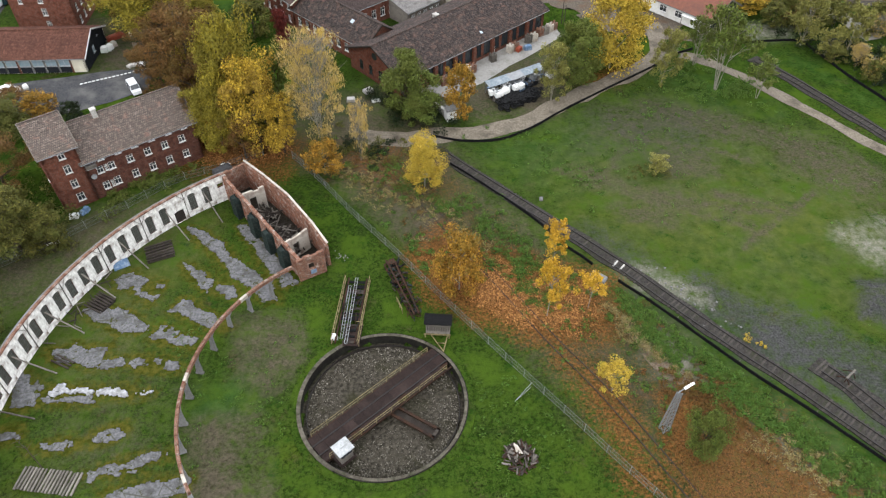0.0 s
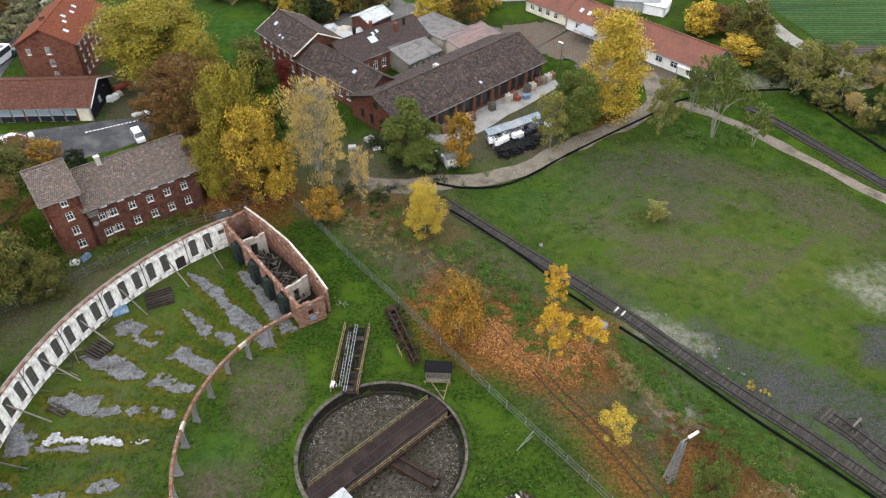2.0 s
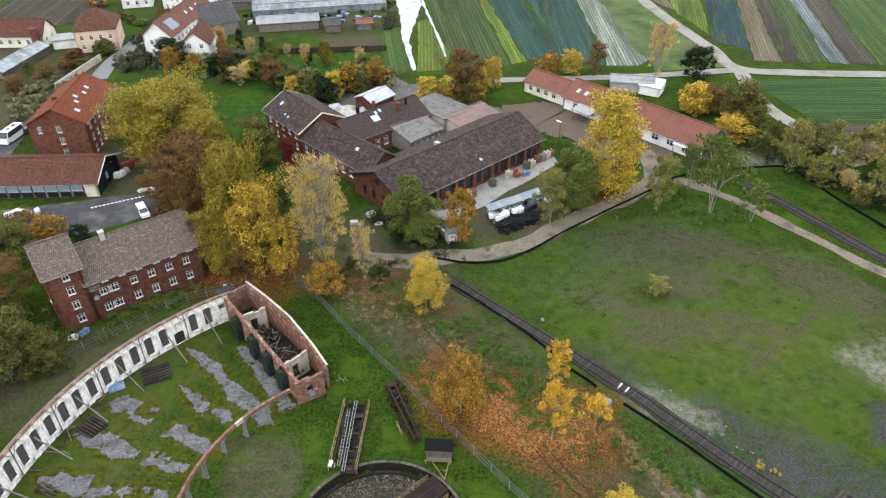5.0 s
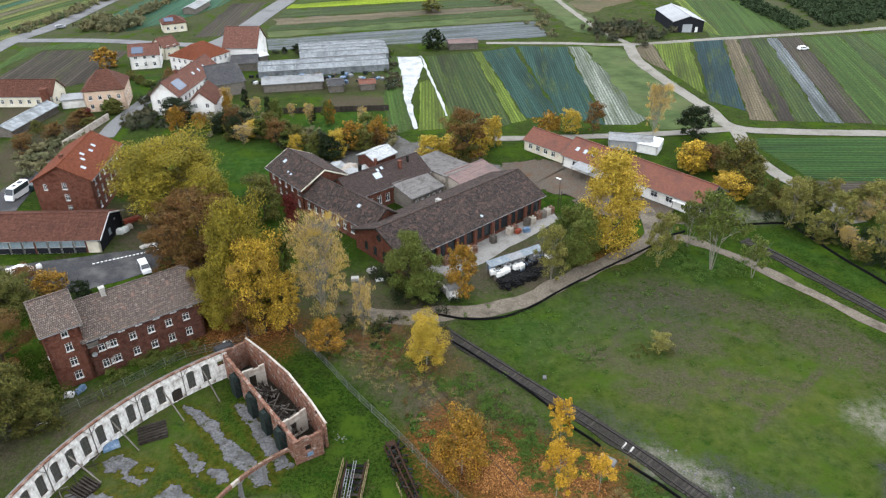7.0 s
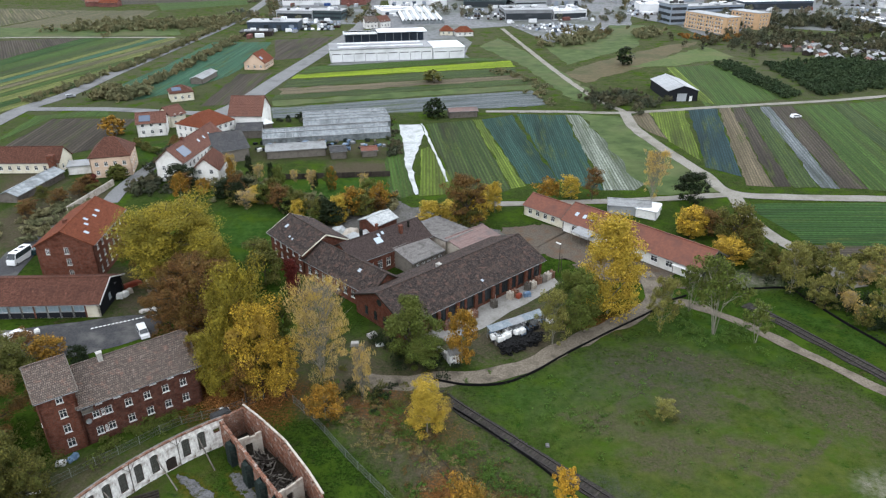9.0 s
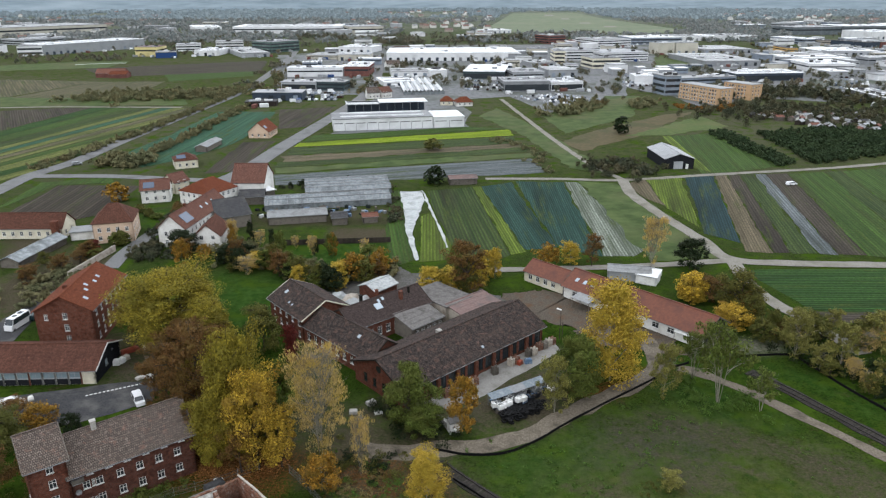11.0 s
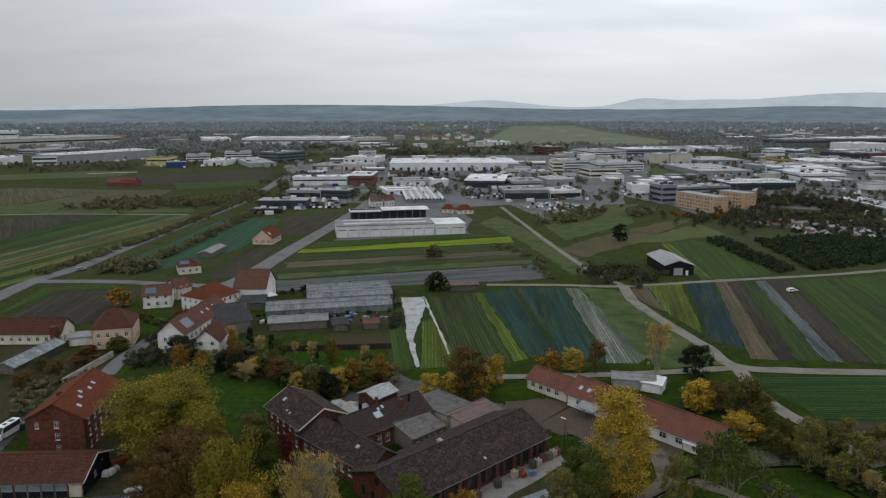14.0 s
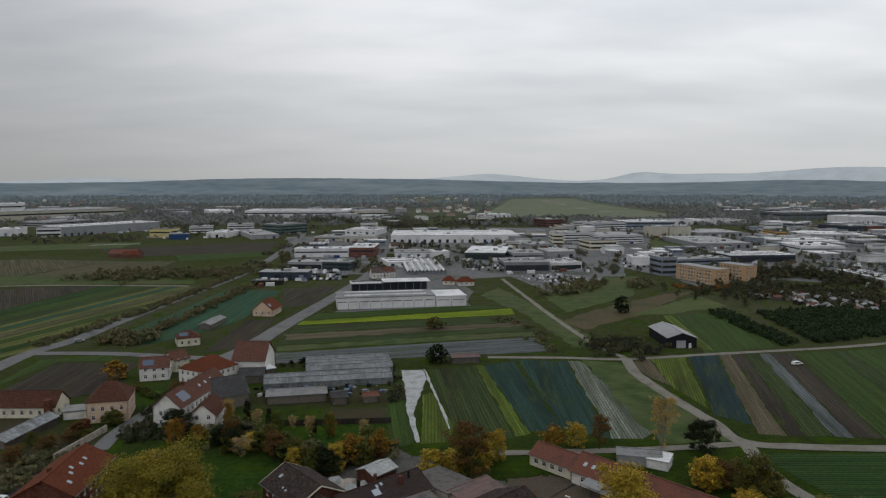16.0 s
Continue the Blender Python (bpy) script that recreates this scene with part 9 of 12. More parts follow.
estate("white_office", (-325.7, 1050.9), (-288.3, 1061.3), 42, 8.6, CLAD_WHITE, SHEET_GREY, "white office building with window bands", TWO, 0)
estate("white_hall", (-314.0, 920.5), (-284.4, 919.7), 51, 6.5, CLAD_WHITE, SHEET_WHITE, "low white hall beside the fields", (), 0)
estate("white_hall", (-508.9, 1512.6), (-459.0, 1534.0), 121, 8.8, CLAD_WHITE, SHEET_WHITE, "white factory hall among trees", (), 0)
estate("white_hall", (-404.3, 1421.0), (-194.5, 1433.4), 111, 13.7, CLAD_WHITE, SHEET_WHITE, "large white factory hall with roof lights", ONE, 4)
estate("white_hall", (-173.5, 1391.6), (-109.9, 1409.2), 78, 14.6, CLAD_BEIGE, SHEET_PALE, "pale factory hall among trees", ONE, 0)
for a, b, wall, roof, words in (((-56.0, 754.3), (-43.0, 760.0), PLASTER_WHITE, TILE_GREY, "white gabled house beside the estate road"), ((-0.3, 499.1), (8.6, 498.9), PLASTER_CREAM, TILE_RED, "cream house with bright red roof"),
                                ((11.3, 493.5), (22.7, 496.0), PLASTER_WHITE, TILE_RED, "white house with bright red roof"), ((-44.1, 534.5), (-37.1, 540.6), PLASTER_WHITE, TILE_OLDRED, "white house with steep red roof"),
                                ((-54.7, 531.6), (-45.8, 534.5), PLASTER_WHITE, TILE_GREY, "white house with grey roof"), ((-62.2, 969.3), (-41.3, 968.7), PLASTER_CREAM, TILE_GREY, "cream gabled house among halls")):
    low = roof is TILE_RED
    house_on("estate_house", a, b, 9, 3.0 if low else 4.5, 6.2 if low else 8.0, wall, roof, words, hip=3.5 if low else 0)
house_on("red_shed", (-326.8, 677.3), (-300.8, 679.3), 14, 4.0, 7.5, DULL_RED, SHEET_RED, "red shed with red sheet roof among the allotments", "shed", windows=())
house_on("red_shed", (-312.1, 672.5), (-296.1, 673.5), 12, 3.5, 6.0, DULL_RED, TILE_RED, "small red shed beside a larger one", "shed", windows=())
sheet("estate_lawn", [(225.9, 760.1), (276.8, 759.0), (325.4, 912.2), (273.6, 904.8)], 0.12, GRASSLAND, "green lawn in front of the pale halls", "lawn")
for ring in ([(357.3, 2173.7), (384.5, 2172.1), (398.6, 2273.0), (377.3, 2274.3)], [(356.8, 1878.7), (386.1, 1877.2), (398.3, 1952.3), (373.9, 1953.7)], [(353.0, 2511.0), (388.2, 2508.5), (404.8, 2643.7), (376.0, 2645.8)], [(375.6, 1681.5), (404.5, 1680.2), (416.0, 1740.3), (391.5, 1741.5)]):
    sheet("pale_strip", ring, 0.14, TRACK_PALE, "pale worn strip in the airfield meadow", "airfield", ragged=2.0, step=8)
# orange apartment blocks
for a, b, depth in (((180.0, 533.9), (196.4, 496.0), 12), ((215.6, 539.5), (227.5, 518.0), 12)):
    a, b = Vector(a), Vector(b)
    d = b - a
    wins = [("s", 1.2 + 2.9 * k, z, 1.9 if k % 3 else 1.2, 1.6) for k in range(int((d.length - 2) / 2.9)) for z in (0.8, 3.4, 6.0, 8.6)] + [("e", 1.5 + 3.2 * k, z, 1.3, 1.4) for k in range(3) for z in (0.8, 3.4, 6, 8.6)]
    house("apartment_block", at(a.x, a.y, 0, math.degrees(math.atan2(d.y, d.x))), d.length, depth, 11.2, 11.2, PLASTER_ORANGE, SHEET_GREY, "orange four-storey apartment block with flat grey roof", "apartment block", windows=wins, over=0.2, group="orange apartment blocks")

# ---- the rest of the estate and town: buildings set out in loose rows ----
trng = random.Random(77)


def scatter(count, corners, sizes, heights, walls, roofs, words, name, turn, avoid=()):
    A, B, C, D = (Vector(c) for c in corners)
    done, tries = 0, 0
    while done < count and tries < count * 12:
        tries += 1
        u, v = trng.random(), trng.random()
        p = A.lerp(B, u).lerp(D.lerp(C, u), v)
        L, W = trng.uniform(*sizes), trng.uniform(*sizes) * 0.7
        if any((p - q).length < (r + L) * 0.5 for q, r in TAKEN):
            continue
        TAKEN.append((p, L))
        done += 1
        yield p, L, W, trng.uniform(*heights), trng.choice(walls), trng.choice(roofs), turn + trng.choice((0, 0, 90)) + trng.uniform(-4, 4)


TAKEN = [(Vector(o.matrix_world.translation.xy) + Vector((25, 15)), 50) for o in scene.objects if o.parent is None and o.get("category") in ("warehouse", "apartment block")]
for corners, count, sizes, heights in (
        ([(-139.0, 716.2), (-52.6, 714.3), (-78.5, 1078.5), (-180.7, 1024.3)], 8, (12, 24), (4, 7)), ([(26.7, 686.6), (164.2, 683.8), (270.7, 1067.7), (-66.3, 1020.9)], 22, (12, 26), (4, 8)),
        ([(166.6, 659.6), (211.5, 658.7), (275.3, 765.2), (195.9, 767.0)], 8, (10, 20), (3, 6)), ([(323.4, 734.1), (392.0, 592.1), (788.8, 1155.1), (507.8, 1164.6)], 56, (12, 30), (4, 8)),
        ([(-733.3, 1123.9), (-399.5, 1113.4), (-585.3, 1641.6), (-1178.2, 1819.0)], 8, (25, 50), (6, 10)), ([(-479.4, 1403.6), (-83.7, 1295.5), (-124.7, 1941.9), (-670.3, 1971.4)], 10, (25, 55), (6, 10)),
        ([(624.1, 1360.3), (859.7, 1260.8), (1266.1, 1866.8), (675.9, 1826.3)], 18, (25, 60), (6, 11)), ([(-138.8, 1080.4), (110.9, 1178.0), (129.6, 1379.7), (-155.8, 1390.9)], 8, (20, 40), (5, 9))):
    for p, L, W, h, wall, roof, turn in scatter(count, corners, sizes, heights, (CLAD_WHITE, CLAD_GREY, CLAD_GREY, CLAD_SKY, CLAD_BEIGE), (SHEET_WHITE, SHEET_PALE, SHEET_PALE, SHEET_GREY, SHEET_WHITE), "", "", 5):
        e = Vector((math.cos(radians(turn)), math.sin(radians(turn)))) * L
        hall_building("estate_hall", p, p + e, W, h, wall, roof, "flat-roofed hall of the industrial estate", "warehouse", ribbon_windows=((h * 0.55, h * 0.18),) if trng.random() < 0.5 else (), skylights=trng.choice((0, 0, 3)), group="halls of the industrial estate")
FADED_RED = plain("faded_red_tiles", (0.3, 0.19, 0.16), (0.38, 0.25, 0.21), (0.26, 0.2, 0.18), 0.2, 1.0)
for corners, count, sizes in (([(-225.5, 1239.5), (121.7, 1291.6), (191.9, 3119.3), (-435.4, 2922.9)], 60, (10, 16)), ([(599.6, 1431.8), (1052.7, 1552.0), (2777.9, 3748.4), (1176.5, 3119.3)], 90, (10, 18)), ([(-739.9, 1161.4), (-455.2, 1291.6), (-1026.9, 2922.9), (-1855.1, 2922.9)], 40, (12, 22))):
    for p, L, W, h, wall, roof, turn in scatter(count, corners, sizes, (4, 7), (PLASTER_WHITE, PLASTER_OLD, PLASTER_WHITE), (FADED_RED, FADED_RED, SHEET_PINK, SHEET_GREY), "", "", 20):
        house("town_house", at(p.x, p.y, 0, turn), L, W * 0.9 + 3, h, h + 3.2, wall, roof, "distant town house with tiled roof", "house", over=0.4, course=0, group="distant town houses")

church = thing("church", at(-146.9, 4107.0, 0, 10), "distant white church tower with a dark spire", "church")
part("tower", Shape().box(-5, -5, 0, 5, 5, 26), PLASTER_WHITE, church)
part("spire", Shape().hull([(-5, -5, 26), (5, -5, 26), (5, 5, 26), (-5, 5, 26)], [(-0.3, -0.3, 42), (0.3, -0.3, 42), (0.3, 0.3, 42), (-0.3, 0.3, 42)]), SHEET_DARK, church)
part("nave", Shape().box(5, -6, 0, 30, 6, 11).hull([(5, -6, 11), (30, -6, 11), (30, 6, 11), (5, 6, 11)], [(5, -0.2, 18), (30, -0.2, 18), (30, 0.2, 18), (5, 0.2, 18)]), FADED_RED, church)

# ---- far woods, hedges and hills ----
def clump_mass(name, spots, material, label, leaves, size, category="wood", flat=1.0):
    """Many far trees in one mesh of leaf sprays; spots: (x, y, height, radius)."""
    rng = np.random.default_rng(len(spots))
    out = []
    for x, y, h, r in spots:
        k = 6
        c = np.stack([x + r * 0.42 * rng.normal(size=k), y + r * 0.42 * rng.normal(size=k), h * (0.22 + 0.53 * np.arange(k) / k)], 1)
        lobes, flat_h = r * (0.65 - 0.4 * np.arange(k) / k), min(1.6, h / (2.2 * r))
        out.append(leaf_cloud(rng, c, lobes, leaves, size * r, flat_h))
        out.append(leaf_cloud(rng, c, lobes * 0.62, 30, 0.3 * r, flat_h))
    return tagged(new(name, leaf_mesh(name, np.concatenate(out), material)), label, category, "", "stuff")


def far_leaf(name, c1, c2, c3, leaf_contrast=0.7):
    """Foliage of many trees in one mesh: colours change from tree to tree, shades from leaf to leaf."""
    m, tree, shader = start_material(name, 0.8, 0.0, 0.05)
    at = tree.nodes.new("ShaderNodeTexCoord").outputs["Object"]
    col = mixed(tree, noise_fac(tree, at, 0.11, 0.42, 0.58, 2.0), c1, c2)
    col = mixed(tree, noise_fac(tree, at, 0.23, 0.55, 0.66, 1.0), col, c3)
    leaf = tree.nodes.new("ShaderNodeNewGeometry").outputs["Random Per Island"]
    shade = node(tree, "ShaderNodeMapRange", To_Max=leaf_contrast)
    tree.links.new(leaf, shade.inputs["Value"])
    col = mixed(tree, shade.outputs[0], col, tuple(1.35 * (u + v) / 2 for u, v in zip(c1, c2)))
    tree.links.new(col, shader.inputs["Base Color"])
    return m


# Leaf colours grow paler and bluer from wood to wood, painting in haze.
WOOD_NEAR = far_leaf("mixed_autumn_wood", (0.15, 0.185, 0.135), (0.27, 0.22, 0.15), (0.18, 0.21, 0.15))
WOOD_FAR = far_leaf("haze_greyed_wood", (0.25, 0.29, 0.275), (0.34, 0.32, 0.29), (0.28, 0.31, 0.295), 0.4)
WOOD_EDGE = far_leaf("haze_tinted_forest", (0.24, 0.3, 0.31), (0.29, 0.33, 0.335), (0.26, 0.31, 0.32), 0.25)
wrng = np.random.default_rng(5)


def wedge(count, y0, y1, spread=0.72, power=1.0):
    y = y0 + (y1 - y0) * wrng.random(count) ** power
    return (wrng.random(count) * 2 - 1) * spread * y, y


AIRFIELD = [(56.6, 1368.2), (283.4, 3017.9), (583.2, 3119.3), (531.4, 2334.7), (542.7, 1552.0), (405.7, 1328.8), (232.2, 1388.7)]
OPEN_FIELDS = [(-324.9, 456.8), (-176.1, 478.4), (-177.9, 666.5), (-200.4, 859.9), (-338.1, 879.1), (-547.0, 783.9)]
ESTATE_CLEAR = [(o.matrix_world.translation.x, o.matrix_world.translation.y) for o in scene.objects if o.parent is None and o.get("category") in ("warehouse", "apartment block")]
ECX, ECY = np.array([c[0] for c in ESTATE_CLEAR]), np.array([c[1] for c in ESTATE_CLEAR])


def wooded(count, y0, y1, cell, cut, h, r, power=1.0, clear=22):
    x, y = wedge(count, y0, y1, 0.72, power)
    keep = ragged_noise(x, y, cell, 31) > cut
    keep &= (inside(x, y, AIRFIELD) < 0) & (inside(x, y, OPEN_FIELDS) < 0)
    x, y = x[keep], y[keep]
    if clear:
        near = np.array([np.min(np.hypot(ECX + 12 - a, ECY + 8 - b)) > clear for a, b in zip(x, y)])
        x, y = x[near], y[near]
    return [(a, b, h * (0.6 + 0.7 * wrng.random()), r * (0.7 + 0.6 * wrng.random())) for a, b in zip(x, y)]


clump_mass("town_trees", wooded(2600, 560, 1400, 60, 0.5, 7.5, 3.4, 1.0, 14), WOOD_NEAR, "trees between the halls and houses of the estate", 170, 0.13)
clump_mass("far_wood", wooded(5200, 1150, 2200, 260, 0.44, 11, 6.5), WOOD_FAR, "hazy grey-green mixed woods behind the industrial estate", 46, 0.2)
clump_mass("backdrop_forest", wooded(6000, 2100, 4700, 420, 0.38, 12, 13, 0.9, 0), WOOD_EDGE, "distant hazy forest stretching to the hills", 26, 0.28)
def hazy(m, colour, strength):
    """Adds a faint emission to far woods and hills in place of haze."""
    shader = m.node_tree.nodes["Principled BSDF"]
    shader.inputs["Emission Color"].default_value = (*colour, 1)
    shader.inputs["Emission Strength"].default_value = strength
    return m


# Ridge and hill colours carry the blue of distance haze.
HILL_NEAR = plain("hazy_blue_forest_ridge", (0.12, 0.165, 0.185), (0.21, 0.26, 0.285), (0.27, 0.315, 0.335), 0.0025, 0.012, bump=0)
HILL_FAR = plain("haze_blue_distant_hills", (0.5, 0.56, 0.59), (0.56, 0.62, 0.65), (0.62, 0.67, 0.69), 0.001, 0.01, bump=0)


# Woods and hills give off no light; this glow stands in for haze.
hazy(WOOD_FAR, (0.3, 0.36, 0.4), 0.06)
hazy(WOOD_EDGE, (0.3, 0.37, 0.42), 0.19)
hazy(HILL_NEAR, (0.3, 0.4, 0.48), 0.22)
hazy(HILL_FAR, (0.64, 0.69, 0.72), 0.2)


def hills(name, radius, depth, bumps, base, material, label):
    """A range along the horizon: bumps of (bearing in degrees, half width, height in metres)."""
    s = Shape()
    n = 240
    prev = None
    for i in range(n + 1):
        b = -48 + 96 * i / n
        z = base + sum(h * math.exp(-((b - c) / w) ** 2) for c, w, h in bumps) + 4.0 * noise.noise((b * 0.35, radius, 0.0)) + 1.6 * noise.noise((b * 1.7, radius, 4.0))
        u = Vector((math.sin(radians(b)), math.cos(radians(b)), 0))
        cur = [u * (radius - depth) + Vector((0, 0, -2)), u * (radius - depth * 0.4) + Vector((0, 0, z * 0.62)), u * radius + Vector((0, 0, z))]
        if prev:
            for k in range(2):
                s.face([prev[k], cur[k], cur[k + 1], prev[k + 1]])
        prev = cur
    return tagged(part(name, s, material, smooth=True), label, "hills", "", "structure")


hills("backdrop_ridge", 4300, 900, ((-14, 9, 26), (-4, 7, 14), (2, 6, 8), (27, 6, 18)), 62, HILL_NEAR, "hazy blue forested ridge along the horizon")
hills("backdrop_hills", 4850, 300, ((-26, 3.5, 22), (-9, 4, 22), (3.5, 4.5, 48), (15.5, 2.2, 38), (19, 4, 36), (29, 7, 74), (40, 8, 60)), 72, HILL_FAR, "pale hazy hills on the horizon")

# ---- hedgerows and trees of the middle distance ----
hrng2 = random.Random(3)


def hedge(points, count, kinds, h, r, spread, where):
    line = smooth_line(points, 3.0)
    for k in range(count):
        p = line[min(len(line) - 1, int(len(line) * (k + hrng2.random()) / count))]
        tree(hrng2.choice(kinds), p.x + hrng2.uniform(-spread, spread), p.y + hrng2.uniform(-spread, spread), h * hrng2.uniform(0.6, 1.25), r * hrng2.uniform(0.7, 1.3), "tree" if h > 3.5 else "shrub", where)


hedge([(-73.1, 192.5), (-57.0, 187.9), (-40.8, 179.4), (-27.7, 175.3), (-16.0, 183.2)], 36, ("green", "bare", "olive", "green", "dark", "olive", "dark", "orange", "brown", "birch"), 6.6, 2.5, 5.0, " in the hedgerow")
hedge([(-68.6, 209.5), (-54.1, 204.2), (-37.6, 199.1), (-23.7, 196.6)], 12, ("bare", "green", "dark", "orange"), 7.0, 1.6, 3.0, " behind the yard")
hedge([(-3.1, 175.0), (3.0, 169.3), (10.6, 172.9), (12.8, 182.9)], 9, ("brown", "olive", "birch"), 8.0, 2.8, 3.0, " at the field edge")
hedge([(62.2, 166.8), (69.8, 163.2), (73.3, 153.2), (73.8, 144.2)], 13, ("olive", "brown", "birch", "olive"), 7.0, 2.8, 4.0, " by the gravel road")
hedge([(79.1, 144.1), (87.0, 141.2), (97.3, 141.1), (107.3, 138.3)], 16, ("olive", "willow", "olive", "bare"), 6.5, 2.6, 5.0, " along the old track")
hedge([(80.7, 129.0), (84.6, 124.3), (90.7, 113.6)], 9, ("olive", "willow", "bare"), 4.5, 1.9, 3.0, " along the old track")
def hedge_mass(name, points, count, h, r, spread, material, label, leaves=230, size=0.095):
    line = smooth_line(points, 3.0)
    spots = []
    for k in range(count):
        p = hrng2.choice(line)
        spots.append((p.x + hrng2.gauss(0, spread), p.y + hrng2.gauss(0, spread), h * hrng2.uniform(0.5, 1.3), r * hrng2.uniform(0.7, 1.3)))
    clump_mass(name, spots, material, label, leaves, size, "hedgerow")


HEDGE = far_leaf("olive_brown_hedge", (0.17, 0.19, 0.1), (0.28, 0.24, 0.12), (0.2, 0.22, 0.11))
GARDEN = far_leaf("dark_garden_trees", (0.075, 0.1, 0.065), (0.18, 0.155, 0.085), (0.11, 0.135, 0.07))
hedge_mass("hedgerow", [(-184.1, 312.6), (-178.7, 341.4), (-173.6, 382.1), (-167.1, 463.8), (-161.3, 602.1)], 300, 3.6, 1.9, 1.4, HEDGE, "olive-brown hedgerow along the country road")
hedge_mass("hedgerow", [(-143.9, 309.9), (-144.4, 333.3), (-140.6, 386.6), (-138.3, 443.2), (-136.4, 490.5)], 230, 3.6, 1.9, 1.6, HEDGE, "olive-brown hedgerow below the country road")
hedge_mass("hedgerow", [(-152.4, 314.5), (-146.9, 321.3), (-140.8, 325.9)], 22, 7.0, 4.0, 4.0, HEDGE, "dense brown copse at the road junction")
hedge_mass("garden_trees", [(-262.4, 528.9), (-231.2, 547.0), (-195.6, 546.4), (-162.9, 572.7)], 220, 6.0, 3.2, 13.0, HEDGE, "mixed trees among the allotments")
hedge_mass("garden_trees", [(65.8, 299.3), (77.0, 315.4), (84.2, 307.6), (91.4, 301.1)], 60, 4.5, 2.4, 6.0, GARDEN, "dark trees and shrubs round the field huts")
hedge_mass("garden_trees", [(186.8, 449.5), (217.4, 477.5), (238.8, 457.9), (263.5, 448.4), (269.2, 389.9)], 230, 6.5, 3.2, 17.0, GARDEN, "dark trees of the allotment gardens")
hedge_mass("garden_trees", [(224.4, 533.1), (276.5, 551.5), (314.7, 471.1)], 160, 7.5, 3.8, 14.0, GARDEN, "dark trees of the allotment gardens")
hedge_mass("garden_trees", [(67.6, 451.2), (81.7, 469.7), (103.0, 489.5)], 30, 6.5, 3.6, 6.0, HEDGE, "olive trees at the estate edge")
hedge_mass("garden_trees", [(133.3, 486.4), (147.7, 499.5)], 12, 8.0, 4.5, 4.0, HEDGE, "brown trees at the estate edge")
STREET = far_leaf("street_trees", (0.13, 0.155, 0.085), (0.27, 0.2, 0.09), (0.17, 0.18, 0.09))
hedge_mass("street_trees", [(469.8, 1085.9), (425.2, 936.6), (387.8, 808.7), (357.8, 722.0)], 40, 6.0, 2.6, 3.0, STREET, "street trees along the estate road")
hedge_mass("street_trees", [(136.2, 553.9), (158.5, 637.2), (187.3, 737.1)], 16, 6.0, 2.4, 2.0, STREET, "street trees beside the dealers")
hedge_mass("street_trees", [(90.8, 511.5), (104.0, 494.7), (119.8, 511.1)], 14, 7.0, 3.0, 4.0, STREET, "autumn trees at the car park")
hedge_mass("street_trees", [(-66.4, 678.6), (-63.9, 600.4), (-68.5, 557.3)], 14, 5.0, 2.2, 3.0, STREET, "street trees beside the estate road")
hedge_mass("street_trees", [(-166.5, 794.7), (-158.6, 700.7), (-134.4, 601.6)], 26, 6.0, 2.6, 3.0, STREET, "trees along the country road")
hedge_mass("street_trees", [(-56.7, 772.8), (-29.5, 791.5), (-4.1, 777.9)], 22, 7.5, 2.8, 4.0, GARDEN, "dark trees between houses and halls")
hedge_mass("street_trees", [(163.3, 491.2), (172.8, 478.2), (183.5, 468.1), (202.1, 488.0)], 16, 4.5, 2.2, 1.5, far_leaf("orange_street_trees", (0.28, 0.13, 0.03), (0.38, 0.2, 0.05), (0.2, 0.13, 0.04)), "orange trees before the apartment blocks")
hedge_mass("street_trees", [(-228.4, 1300.8), (-136.6, 1216.1), (-55.1, 1128.3), (-82.6, 1278.4)], 110, 11.0, 5.5, 14.0, WOOD_NEAR, "tall trees behind the halls")
hedge_mass("street_trees", [(17.4, 1181.2), (96.9, 1239.1), (179.8, 1268.8), (281.5, 1373.8)], 150, 10.0, 5.0, 14.0, WOOD_NEAR, "tree belt before the airfield meadow")
hut_rng = random.Random(6)
for k in range(62):
    p = Vector((190.5, 449.5)).lerp(Vector((299.9, 447.9)), hut_rng.random()).lerp(Vector((235.5, 366.1)), 0.75 * hut_rng.random() ** 1.3)
    house("allotment_hut", at(p.x, p.y, 0, hut_rng.uniform(0, 90)), hut_rng.uniform(3.5, 6), hut_rng.uniform(3, 4.5), 2.2, 3.2, hut_rng.choice((OLD_WOOD, PLASTER_WHITE, DARK_WOOD)), hut_rng.choice((SHEET_PALE, SHEET_PALE, SHEET_GREY, SHEET_DARK, SHEET_RED)), "small allotment hut with sheet roof", "hut", over=0.2, course=0, group="huts of the allotment gardens")
for row in (("willow", 76.6, 133.6, 11.5, 3.4), ("willow", 84.6, 129.6, 10.8, 2.8), ("willow", 89.6, 121.6, 9.6, 2.7), ("willow", 96.0, 137.5, 9.0, 3.2), ("olive", 72.1, 153.2, 12.3, 4.9), ("gold", 64.0, 162.8, 8.4, 3.7), ("gold", 68.8, 148.0, 5.9, 4.3)):
    tree(*row, where=" by the gravel road")
hedge([(-117.4, 176.2), (-112.6, 188.5), (-108.6, 197.6), (-105.3, 209.9)], 14, ("olive", "brown", "green"), 4.0, 2.2, 4.0, " in the village gardens")
hedge([(-108.8, 242.4), (-95.6, 238.9), (-93.2, 263.7)], 12, ("olive", "green", "brown"), 3.2, 1.8, 3.0, " in the village gardens")
hedge([(-62.6, 279.5), (-50.7, 283.7), (-39.5, 286.2)], 14, ("fir", "dark"), 2.6, 1.0, 1.0, " beside the greenhouses")
